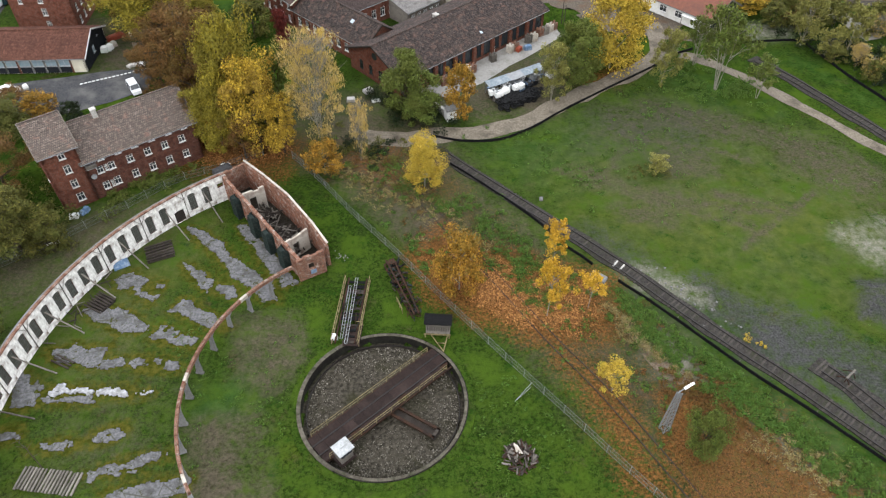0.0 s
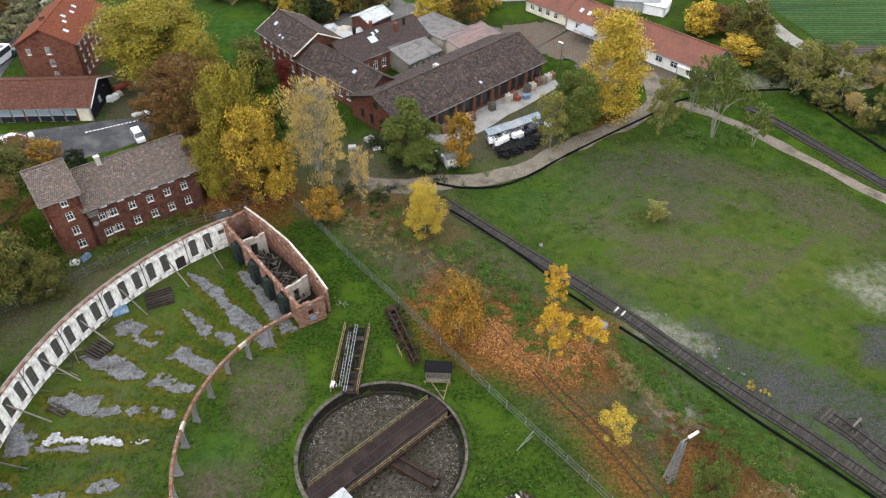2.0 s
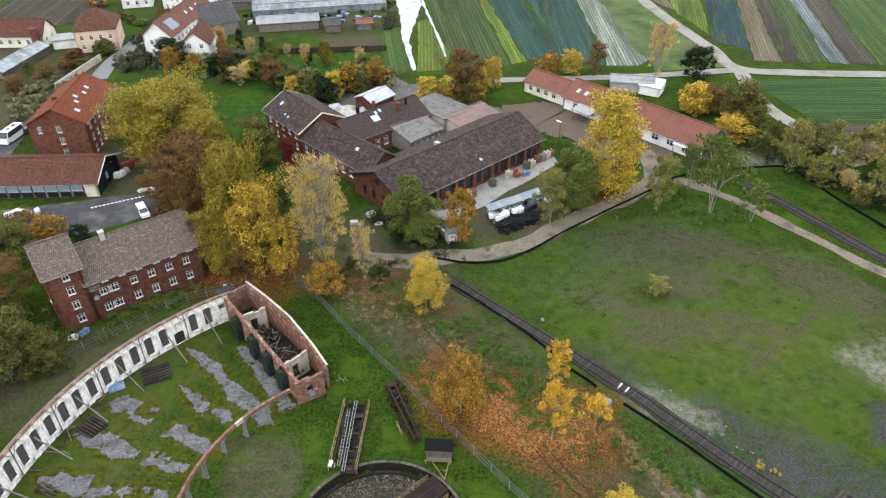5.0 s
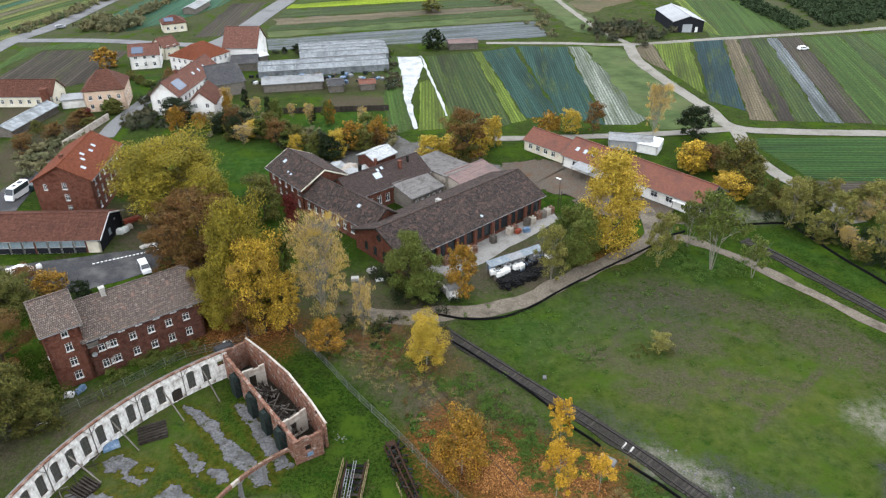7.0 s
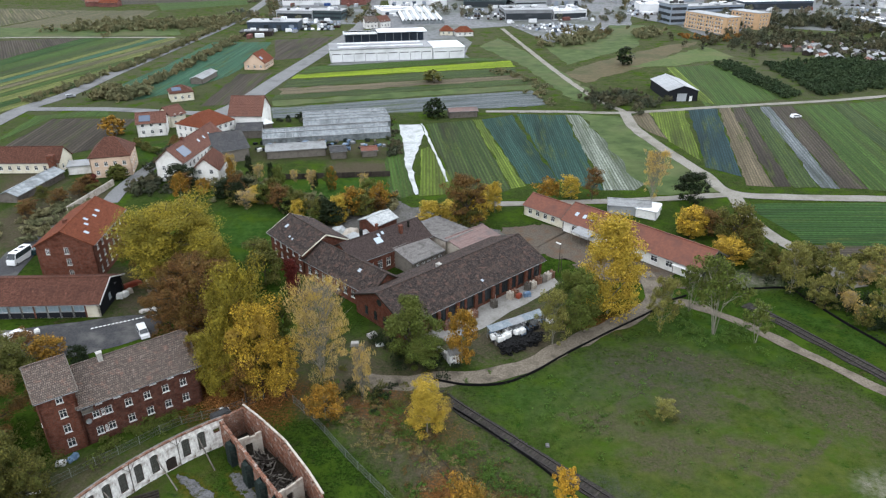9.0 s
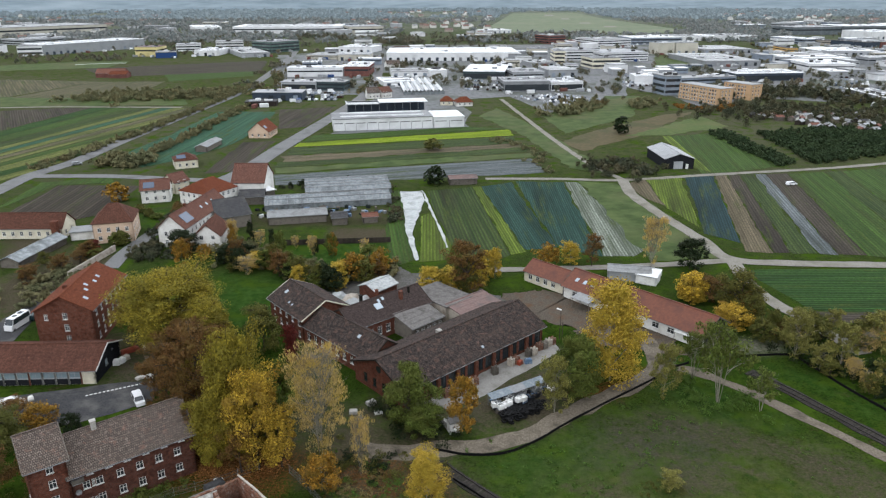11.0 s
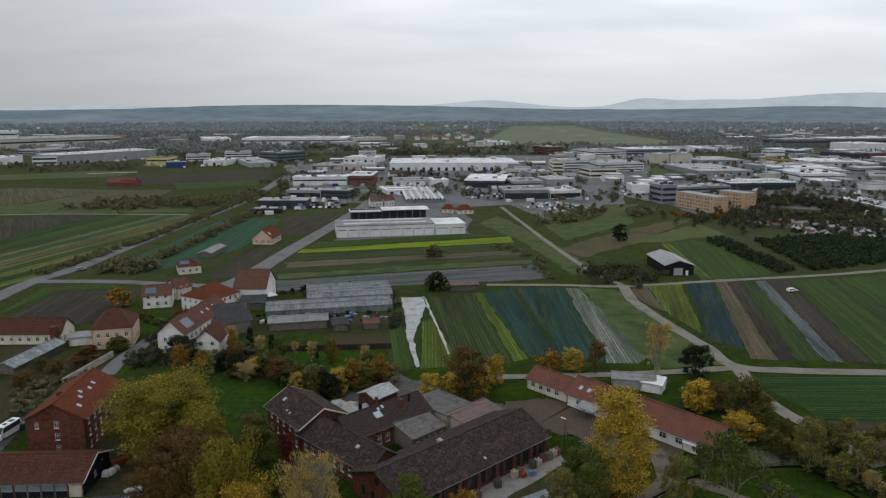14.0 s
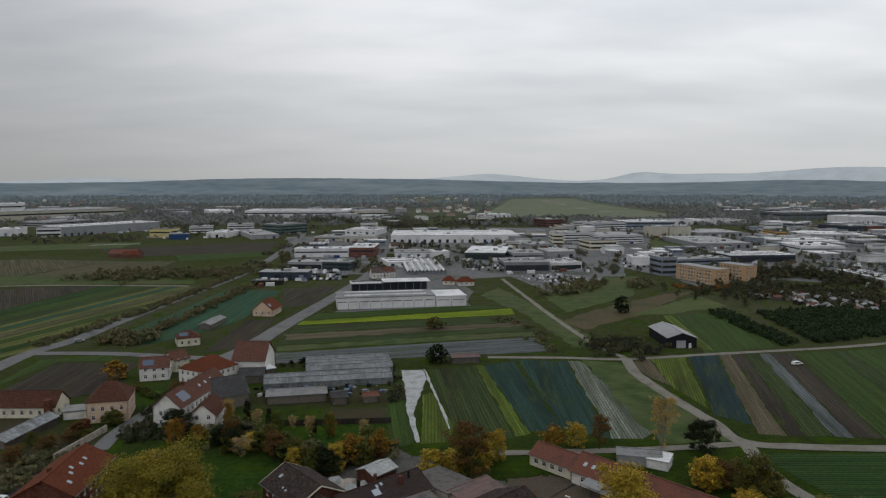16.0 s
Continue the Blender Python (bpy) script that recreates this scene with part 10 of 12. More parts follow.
for row in (("orange", 30.9, 187.0, 7.2, 3.4), ("birch", 37.9, 190.4, 6.9, 2.9), ("brown", 43.9, 189.0, 9.4, 2.8), ("bare", 60.4, 186.6, 15.7, 3.2), ("dark", 71.7, 186.5, 9.0, 4.5), ("birch", 64.9, 165.0, 6.6, 3.8), ("orange", -17.7, 185.3, 5.1, 3.5),
            ("orange", -24.3, 179.2, 8.0, 3.4), ("orange", -124.0, 258.1, 7.5, 4.2), ("dark", -78.9, 201.0, 7.0, 5.0), ("olive", -3.9, 349.6, 6.0, 4.7), ("redbush", -106.2, 199.9, 4.5, 2.4), ("dark", 102.0, 392.0, 9.7, 4.8), ("dark", -2.4, 282.4, 8.0, 4.5), ("birch", 3.0, 173.0, 5.7, 3.8), ("brown", 6.7, 169.2, 14.2, 5.3)):
    tree(*row, where=" among fields and gardens")
CONIFER = far_leaf("young_conifers", (0.05, 0.085, 0.04), (0.085, 0.125, 0.055), (0.07, 0.1, 0.05))


def plantation(corners, count, h, r, label):
    A, B, C, D = (np.array(c) for c in corners)
    u, v = wrng.random((count, 1)), wrng.random((count, 1))
    at_xy = (A * (1 - u) + B * u) * (1 - v) + (D * (1 - u) + C * u) * v
    clump_mass("young_plantation", [(x, y, h * (0.7 + 0.6 * wrng.random()), r) for x, y in at_xy], CONIFER, label, 40, 0.3, "plantation")


plantation([(178.1, 391.0), (173.1, 315.5), (245.3, 344.6), (276.5, 411.3)], 1100, 3.4, 1.6, "dense dark green young conifer plantation")
plantation([(150.8, 391.4), (154.0, 311.2), (165.1, 317.9), (163.2, 398.2)], 220, 2.8, 1.5, "narrow strip of dark green young conifers")

board_fence = thing("board_fence", at(0, 0), "brown board fence along the market garden", "fence")
fa, fb = Vector((-49.5, 207.7)), Vector((-16.1, 210.4))
for k in range(24):
    p, q = fa.lerp(fb, k / 24), fa.lerp(fb, (k + 0.96) / 24)
    part("board_panel", Shape().beam((p.x, p.y, 0.9), (q.x, q.y, 0.9), 0.1, 1.8), DARK_WOOD, board_fence)
garden_wall = thing("garden_wall", at(0, 0), "long pale garden wall beside the brick house", "wall")
fa, fb = Vector((-104.5, 180.8)), Vector((-101.1, 203.3))
for k in range(10):
    p, q = fa.lerp(fb, k / 10), fa.lerp(fb, (k + 1) / 10)
    part("wall_panel", Shape().beam((p.x, p.y, 1.0), (q.x, q.y, 1.0), 0.3, 2.0), PLASTER_OLD, garden_wall)
hedge_mass("garden_hedge", [(-95.4, 217.9), (-95.6, 238.9), (-93.1, 259.9), (-92.4, 279.9)], 90, 2.2, 1.1, 0.8, GARDEN, "dark clipped hedge along the village street")
hedge_mass("garden_hedge", [(-94.3, 202.2), (-90.5, 206.1), (-85.6, 199.7), (-88.7, 196.4)], 40, 2.6, 1.6, 2.5, GARDEN, "dark garden shrubs by the street")
hedge_mass("garden_hedge", [(-114.3, 170.5), (-110.6, 178.1), (-107.7, 188.5), (-105.5, 165.0)], 34, 3.0, 1.9, 3.5, HEDGE, "brown garden shrubs behind the brick house")
hedge_mass("garden_hedge", [(-68.5, 205.9), (-57.4, 196.0), (-42.3, 187.8), (-28.6, 182.5), (-16.3, 187.5)], 150, 3.2, 1.8, 4.0, HEDGE, "tangled hedge behind the workshop lawn")
hedge_mass("garden_hedge", [(-18.4, 248.0), (-16.2, 231.6), (-19.9, 278.9)], 26, 2.4, 1.3, 1.0, GARDEN, "dark shrubs beside the greenhouses")
hedge_mass("garden_hedge", [(30.4, 376.4), (44.3, 349.6), (49.1, 304.7)], 40, 2.2, 1.6, 2.5, HEDGE, "brown shrubs along the gravel lane")
hedge_mass("garden_hedge", [(-42.4, 277.3), (-65.6, 276.7)], 20, 1.8, 1.0, 1.0, GARDEN, "small dark shrubs by the beds")
clutter = random.Random(40)
for k in range(70):
    p = Vector((-67.4, 241.9)).lerp(Vector((-20.3, 244.6)), clutter.random()) + Vector((clutter.uniform(-3, 3), clutter.uniform(-6, 5)))
    sx, sy, sz = clutter.uniform(0.6, 2.2), clutter.uniform(0.6, 1.6), clutter.uniform(0.4, 1.3)
    solid("garden_crate", Shape().box(-sx / 2, -sy / 2, 0, sx / 2, sy / 2, sz * 0.9).box(-sx / 2 - 0.04, -sy / 2 - 0.04, sz * 0.9, sx / 2 + 0.04, sy / 2 + 0.04, sz), clutter.choice((WHITE_PAINT, OLD_WOOD, PLASTIC_BLUE, BOARD_BLACK, GALVANISED, GREEN_WOOD)), "stacked crates of the market garden", "crate", "crates of the market garden", m=at(p.x, p.y, 0.0, clutter.uniform(0, 90)))

# ---- railway tracks ----
MAIN = [(-0.5, 98.8), (2.5, 95.0), (15.0, 82.1), (26.0, 70.7), (33.1, 62.4), (38.9, 55.8), (44.3, 50.1), (49.1, 44.6), (63.5, 28.1)]
SIDING = [(48.7, 52.7), (51.4, 49.2), (53.3, 46.3), (60.9, 34.7)]
BRANCH = [(64.6, 128.4), (69.9, 120.4), (75.1, 111.0), (80.2, 101.5), (87.0, 89.0)]
SPUR = [(-7.4, 92.2), (1.0, 78.9), (8.3, 67.3), (14.8, 56.8), (20.3, 48.8), (24.2, 42.0), (28.3, 34.6), (32.3, 27.2)]


def track_line(points, step):
    line = smooth_line(points, 0.25)
    out, gone = [], 0.0
    for p, q in zip(line, line[1:]):
        gone += (q - p).length
        if gone >= step:
            gone -= step
            out.append((q, (q - p).normalized()))
    return out


def rails(track, points, gauge=1.5, w=0.15, h=0.16, z=0.2, material=None):
    for side in (-1, 1):
        s = Shape()
        line = track_line(points, 1.2)
        offs = [(p + Vector((-d.y, d.x, 0)) * side * gauge / 2) for p, d in line]
        for a, b in zip(offs, offs[1:]):
            s.beam((a.x, a.y, z), (b.x, b.y, z), w, h)
        part("rail", s, material or RAIL_STEEL, track)


bed_words = "grey ballast bed of the railway track"
ribbon("ballast_bed", MAIN, 2.6, 0.11, BALLAST, bed_words, "ballast bed", 0.5, 1.5, z2=-0.1)
ribbon("ballast_bed", SIDING, 3.0, 0.1, BALLAST, bed_words, "ballast bed", 0.6, 1.5, z2=-0.1)
ribbon("ballast_bed", BRANCH, 3.0, 0.1, BALLAST, bed_words, "ballast bed", 0.6, 1.5, z2=-0.1)
main_track = thing("railway_track", at(0, 0), "single railway track with dark rails on grey sleepers", "railway track")
rails(main_track, MAIN)
siding_track = thing("railway_track", at(0, 0), "short rusty siding ending at a buffer stop", "railway track")
rails(siding_track, SIDING)
branch_track = thing("railway_track", at(0, 0), "overgrown branch track beside a dirt path", "railway track")
rails(branch_track, BRANCH)
spur = thing("old_rail_line", at(0, 0), "old rusty rails half buried in the scrub", "railway track")
rails(spur, SPUR, 1.45, 0.09, 0.12, 0.06, DARK_WOOD)
# buffer stop
bx, by = (51.8, 50.0)
bd = (Vector(SIDING[1]) - Vector(SIDING[0])).normalized()
stop = thing("buffer_stop", at(bx, by, 0.1, math.degrees(math.atan2(bd.y, bd.x))), "old steel buffer stop at the end of a siding", "buffer stop")
for y in (-0.75, 0.75):
    part("frame", Shape().beam((0, y, 0), (0, y, 1.15), 0.12).beam((-1.1, y, 0.1), (0, y, 1.0), 0.1).beam((0.6, y, 0.1), (0, y, 0.8), 0.1), RUST, stop)
part("buffer_beam", Shape().box(-0.12, -1.0, 0.95, 0.12, 1.0, 1.2), OLD_WOOD, stop, "grey weathered buffer beam")
for k in range(2):
    x, y = ((25.9, 70.4), (26.75, 69.6))[k]
    solid("crossing_board", Shape().box(-0.66, -0.12, 0, 0.66, 0.12, 0.12), CONCRETE_PALE, "white painted crossing board between the rails", "board", "white crossing boards", m=at(x, y, 0.14, 50))
px_, py_ = (22.9, 67.7)
solid("concrete_cover", Shape().hull([(-1.3, -0.7, 0), (1.3, -0.7, 0), (1.2, 0.8, 0), (-1.2, 0.8, 0)], [(-1.2, -0.6, 0.35), (1.2, -0.6, 0.3), (1.1, 0.7, 0.35), (-1.1, 0.7, 0.4)]), CONCRETE, "pale concrete shaft cover beside the track", "shaft cover", m=at(px_, py_, 0, -35))

# ---- low black barrier film along the track and meadow ----
def barrier(points, label):
    line = smooth_line(points, 1.4)
    fence = thing("barrier_fence", at(0, 0), label, "barrier fence")
    for i in range(0, len(line) - 1, 6):
        s = Shape()
        seg = line[i:i + 7]
        for k, p in enumerate(seg):
            d = (seg[min(k + 1, len(seg) - 1)] - seg[max(k - 1, 0)]).normalized()
            n = Vector((-d.y, d.x, 0)) * 0.08
            top = 0.5 + 0.12 * noise.noise((p.x, p.y, 1.0))
            s.v += [(p.x + n.x, p.y + n.y, 0), (p.x - n.x, p.y - n.y, 0), (p.x - n.x * 0.6, p.y - n.y * 0.6, top), (p.x + n.x * 0.6, p.y + n.y * 0.6, top)]
            if k:
                o = 4 * k
                s.f += [(o - 4 + j, o - 4 + (j + 1) % 4, o + (j + 1) % 4, o + j) for j in range(4)]
        s.f += [(3, 2, 1, 0), tuple(len(s.v) - 4 + j for j in range(4))]
        part("film", s, BLACK_FILM, fence)
        part("stake", Shape().box(-0.04, -0.04, 0, 0.04, 0.04, 0.7), OLD_WOOD, fence, "", at(seg[0].x + 0.1, seg[0].y + 0.1))


barrier([(1.9, 94.1), (5.9, 90.1), (14.5, 80.7), (19.3, 73.8), (21.1, 72.0), (22.5, 70.3)], "low black amphibian barrier film along the railway track")
barrier([(25.7, 67.0), (29.3, 63.3), (32.4, 59.8), (36.4, 55.1), (40.7, 50.2), (43.3, 47.6), (45.8, 45.0), (48.1, 42.5), (50.1, 40.3), (54.1, 35.9)], "low black barrier film below the railway track")
barrier([(-1.5, 102.2), (4.3, 100.6), (10.9, 101.0), (16.8, 104.4), (22.5, 109.3), (31.0, 115.9), (42.8, 124.7), (48.5, 129.5), (53.3, 132.1)], "low black barrier film along the dirt track")
barrier([(65.5, 134.8), (76.3, 135.4), (78.6, 131.4), (81.6, 121.5), (85.2, 112.5), (89.9, 98.3)], "low black barrier film beside the branch line")

# ---- wire mesh fences with steel posts ----
def wire_fence(points, label, h=1.7, step=3.4, bars=3):
    line = track_line(points, step)
    fence = thing("wire_fence", at(0, 0), label, "fence")
    post_mesh = Shape().beam((0, 0, 0), (0, 0, h), 0.07, sides=6).beam((0, 0, h), (0.12, -0.16, h + 0.22), 0.05, sides=5).mesh("post", GALVANISED)
    for p, d in line:
        part("post", post_mesh, None, fence, "", at(p.x, p.y, 0, math.degrees(math.atan2(d.y, d.x))))
    for (p, _), (q, _) in zip(line, line[1:]):
        s = Shape()
        for k in range(bars):
            z = 0.2 + (h - 0.25) * k / (bars - 1)
            s.beam((p.x, p.y, z), (q.x, q.y, z), 0.034)
        n = 12
        for k in range(n):
            a, b = p.lerp(q, k / n), p.lerp(q, (k + 1) / n)
            s.beam((a.x, a.y, 0.1), (b.x, b.y, h - 0.05), 0.013).beam((a.x, a.y, h - 0.05), (b.x, b.y, 0.1), 0.013)
        part("wire_panel", s, FENCE_WIRE, fence)


wire_fence([(-27.6, 98.6), (-20.6, 90.4), (-14.0, 81.6), (-6.6, 72.6), (0.9, 62.8), (7.5, 54.5), (15.2, 45.3), (20.8, 38.4), (24.7, 33.8), (28.6, 28.7)], "galvanised wire mesh fence with slanted post tops across the meadow")
wire_fence([(-27.6, 98.6), (-32.9, 95.5), (-36.7, 92.8), (-43.2, 90.0), (-49.7, 83.6), (-55.8, 77.9), (-61.0, 73.3), (-66.6, 69.0), (-72.3, 65.6)], "green-grey wire mesh fence behind the roundhouse", 1.6)
gate_post = (11.4, 49.0)
solid("fence_brace", Shape().beam((0, 0, 1.4), (-2.2, -1.9, 0.05), 0.07, sides=6).beam((0, 0, 0.4), (-2.2, -1.9, 0.05), 0.06, sides=6), GALVANISED, "galvanised brace of the mesh fence", "brace", m=at(*gate_post))

# ---- lattice lamp mast ----
mx, my = (26.8, 43.1)
mast = thing("lamp_mast", at(mx, my, 0, 25), "grey steel lattice mast with a white floodlight", "lamp mast")
mh = 8.0
for x, y in ((-0.45, -0.45), (0.45, -0.45), (0.45, 0.45), (-0.45, 0.45)):
    part("leg", Shape().beam((x, y, 0), (x * 0.45, y * 0.45, mh), 0.09), GALVANISED, mast)
br = Shape()
for k in range(9):
    z0, z1 = mh * k / 9, mh * (k + 1) / 9
    w0, w1 = 0.45 * (1 - 0.55 * k / 9), 0.45 * (1 - 0.55 * (k + 1) / 9)
    for (ax, ay), (cx, cy) in (((-1, -1), (1, -1)), ((1, -1), (1, 1)), ((1, 1), (-1, 1)), ((-1, 1), (-1, -1))):
        br.beam((ax * w0, ay * w0, z0), (cx * w1, cy * w1, z1), 0.05).beam((cx * w0, cy * w0, z0), (ax * w1, ay * w1, z1), 0.05)
part("lattice", br, GALVANISED, mast)
part("arm", Shape().beam((-0.3, 0, mh), (0.9, 0.1, mh + 0.35), 0.09), GALVANISED, mast)
part("lamp_head", Shape().hull([(0.6, -0.14, mh + 0.3), (1.9, -0.12, mh + 0.65), (1.9, 0.2, mh + 0.65), (0.6, 0.22, mh + 0.3)], [(0.6, -0.1, mh + 0.42), (1.85, -0.08, mh + 0.76), (1.85, 0.16, mh + 0.76), (0.6, 0.18, mh + 0.42)]), WHITE_PAINT, mast, "white floodlight head")
px2, py2 = (15.3, 70.3)
solid("cable_post", Shape().beam((0, 0, 0), (0.1, 0.05, 3.2), 0.14, sides=7, w2=0.1), DARK_WOOD, "thin dark wooden post beside the track", "post", m=at(px2, py2))
lpx, lpy = (27.2, 143.5)
lamp = thing("street_lamp", at(lpx, lpy, 0, 150), "tall dark yard lamp with a white head", "street lamp")
part("pole", Shape().beam((0, 0, 0), (0, 0, 7.4), 0.2, sides=8, w2=0.1).beam((-0.6, 0, 0), (-0.6, 0, 4.5), 0.16, sides=7), DARK_WOOD, lamp)
part("lamp_head", Shape().hull([(-0.1, -0.15, 7.3), (1.1, -0.15, 7.5), (1.1, 0.15, 7.5), (-0.1, 0.15, 7.3)], [(-0.1, -0.1, 7.5), (1.0, -0.1, 7.65), (1.0, 0.1, 7.65), (-0.1, 0.1, 7.5)]), WHITE_PAINT, lamp, "white lamp head")

# ---- vehicles ----
def vehicle(name, m, label, L, W, H, paint, category="car", cab=0.55, hood=0.62, box=False):
    """A road vehicle: body with bonnet and cabin, glass, wheels with rims."""
    car = thing(name, m, label, category)
    b = Shape()
    z0, belt = 0.28, 0.28 + (H - 0.28) * (0.52 if not box else 0.5)
    b.hull([(-L / 2, -W / 2 + 0.05, z0), (L / 2, -W / 2 + 0.1, z0), (L / 2, W / 2 - 0.1, z0), (-L / 2, W / 2 - 0.05, z0)], [(-L / 2 + 0.05, -W / 2, belt), (L / 2 - 0.15, -W / 2 + 0.05, belt - 0.12), (L / 2 - 0.15, W / 2 - 0.05, belt - 0.12), (-L / 2 + 0.05, W / 2, belt)])
    x0, x1 = -L / 2 + 0.12, L / 2 - (1 - hood) * L * (0.55 if not box else 0.3)
    b.hull([(x0, -W / 2 + 0.03, belt), (x1, -W / 2 + 0.06, belt - 0.04), (x1, W / 2 - 0.06, belt - 0.04), (x0, W / 2 - 0.03, belt)], [(x0 + 0.1, -W / 2 + 0.16, H), (x1 - 0.75, -W / 2 + 0.18, H), (x1 - 0.75, W / 2 - 0.18, H), (x0 + 0.1, W / 2 - 0.16, H)])
    part("body", b, paint, car)
    g1 = Shape().hull([(x1 + 0.02, -W / 2 + 0.14, belt), (x1 + 0.03, -W / 2 + 0.14, belt), (x1 + 0.03, W / 2 - 0.14, belt), (x1 + 0.02, W / 2 - 0.14, belt)], [(x1 - 0.72, -W / 2 + 0.22, H - 0.06), (x1 - 0.68, -W / 2 + 0.22, H - 0.03), (x1 - 0.68, W / 2 - 0.22, H - 0.03), (x1 - 0.72, W / 2 - 0.22, H - 0.06)])
    part("windscreen", g1, PANE, car)
    for s in (-1, 1):
        part("side_window", Shape().hull([(x0 + 0.3, s * (W / 2 - 0.04), belt + 0.06), (x1 - 0.25, s * (W / 2 - 0.05), belt + 0.04), (x1 - 0.25, s * (W / 2 - 0.01), belt + 0.04), (x0 + 0.3, s * (W / 2 - 0.0), belt + 0.06)], [(x0 + 0.35, s * (W / 2 - 0.18), H - 0.14), (x1 - 0.8, s * (W / 2 - 0.19), H - 0.14), (x1 - 0.8, s * (W / 2 - 0.12), H - 0.14), (x0 + 0.35, s * (W / 2 - 0.12), H - 0.14)]), PANE, car)
    for x in (-L / 2 + 0.8, L / 2 - 0.85):
        for s in (-1, 1):
            tyre = part("wheel", Shape().beam((x, s * (W / 2 - 0.2), 0.32), (x, s * (W / 2 + 0.01), 0.32), 0.64, sides=14), RUBBER, car)
            part("rim", Shape().beam((x, s * (W / 2 + 0.0), 0.32), (x, s * (W / 2 + 0.03), 0.32), 0.4, sides=12), GALVANISED, tyre)
    return car


va, vb = Vector((-60.6, 119.9)), Vector((-57.8, 115.6))
vehicle("white_car", at(*va.lerp(vb, 0.5), 0.05, math.degrees(math.atan2(*(vb - va).yx))), "white estate car parked on the asphalt", 4.6, 1.85, 1.6, CAR_WHITE)
va, vb = Vector((-101.2, 154.0)), Vector((-102.0, 148.2))
camper = vehicle("camper_van", at(*va.lerp(vb, 0.5), 0.05, math.degrees(math.atan2(*(vb - va).yx))), "white camper van parked beside the brick house", 6.8, 2.3, 2.9, CAR_WHITE, "camper van", hood=0.8, box=True)
part("roof_light", Shape().box(-2.0, -0.5, 2.9, -0.8, 0.5, 3.02).box(0.2, -0.4, 2.9, 1.0, 0.4, 3.0), PANE, camper)
vehicle("parked_car", at(*(-99.8, 155.5), 0.05, math.degrees(math.atan2(*(va - vb).yx))), "dark teal car parked beside the brick house", 4.4, 1.8, 1.5, CAR_TEAL)
vehicle("white_car", at(*(145.0, 279.1), 0.06, 15), "white car standing on a field", 4.5, 1.8, 1.5, CAR_WHITE)
for px3, py3, turn in ((*(-169.7, 319.2), 35),):
    vehicle("grey_car", at(px3, py3, 0.12, turn), "grey car on the country road", 4.4, 1.8, 1.5, CLAD_GREY)
crng = random.Random(9)
for corners, rows, cols in (([(53.6, 535.9), (89.0, 489.7), (123.2, 516.8), (91.4, 554.6)], 8, 17), ([(152.5, 596.4), (162.1, 596.3), (216.9, 703.3), (180.3, 704.0)], 9, 8), ([(162.0, 588.7), (182.6, 580.9), (190.6, 607.4), (168.2, 611.9)], 2, 9), ([(18.8, 576.6), (49.0, 569.0), (56.2, 643.6), (22.1, 648.7)], 5, 12), ([(-100.0, 520.3), (-71.7, 519.9), (-78.0, 567.7), (-108.9, 568.2)], 4, 12), ([(312.2, 586.0), (359.2, 563.6), (423.8, 668.7), (365.6, 689.7)], 7, 14), ([(317.8, 701.1), (354.6, 690.0), (437.9, 900.5), (405.9, 901.3)], 5, 9)):
    A, B, C, D = (Vector(c) for c in corners)
    for r in range(rows):
        for c in range(cols):
            if crng.random() < 0.3:
                continue
            p = A.lerp(B, (c + 0.5) / cols).lerp(D.lerp(C, (c + 0.5) / cols), (r + 0.5) / rows)
            cb2 = Shape().hull([(-2.2, -0.9, 0.25), (2.2, -0.9, 0.25), (2.2, 0.9, 0.25), (-2.2, 0.9, 0.25)], [(-2.15, -0.88, 0.85), (2.1, -0.85, 0.8), (2.1, 0.85, 0.8), (-2.15, 0.88, 0.85)])
            cb2.hull([(-1.9, -0.82, 0.85), (0.9, -0.82, 0.85), (0.9, 0.82, 0.85), (-1.9, 0.82, 0.85)], [(-1.6, -0.68, 1.48), (0.3, -0.68, 1.48), (0.3, 0.68, 1.48), (-1.6, 0.68, 1.48)])
            for wx2 in (-1.4, 1.35):
                cb2.box(wx2 - 0.3, -0.9, 0.0, wx2 + 0.3, -0.7, 0.5).box(wx2 - 0.3, 0.7, 0.0, wx2 + 0.3, 0.9, 0.5)
            solid("parked_car", cb2, crng.choice((CAR_WHITE, CLAD_GREY, CLAD_GREY, CLAD_BLUE, BOARD_BLACK, SHEET_GREY, CLAD_SKY, RUST)), "parked car in a crowded car park", "car", "cars in the far car parks", m=at(p.x, p.y, 0.07, 80 + crng.uniform(-6, 6)))

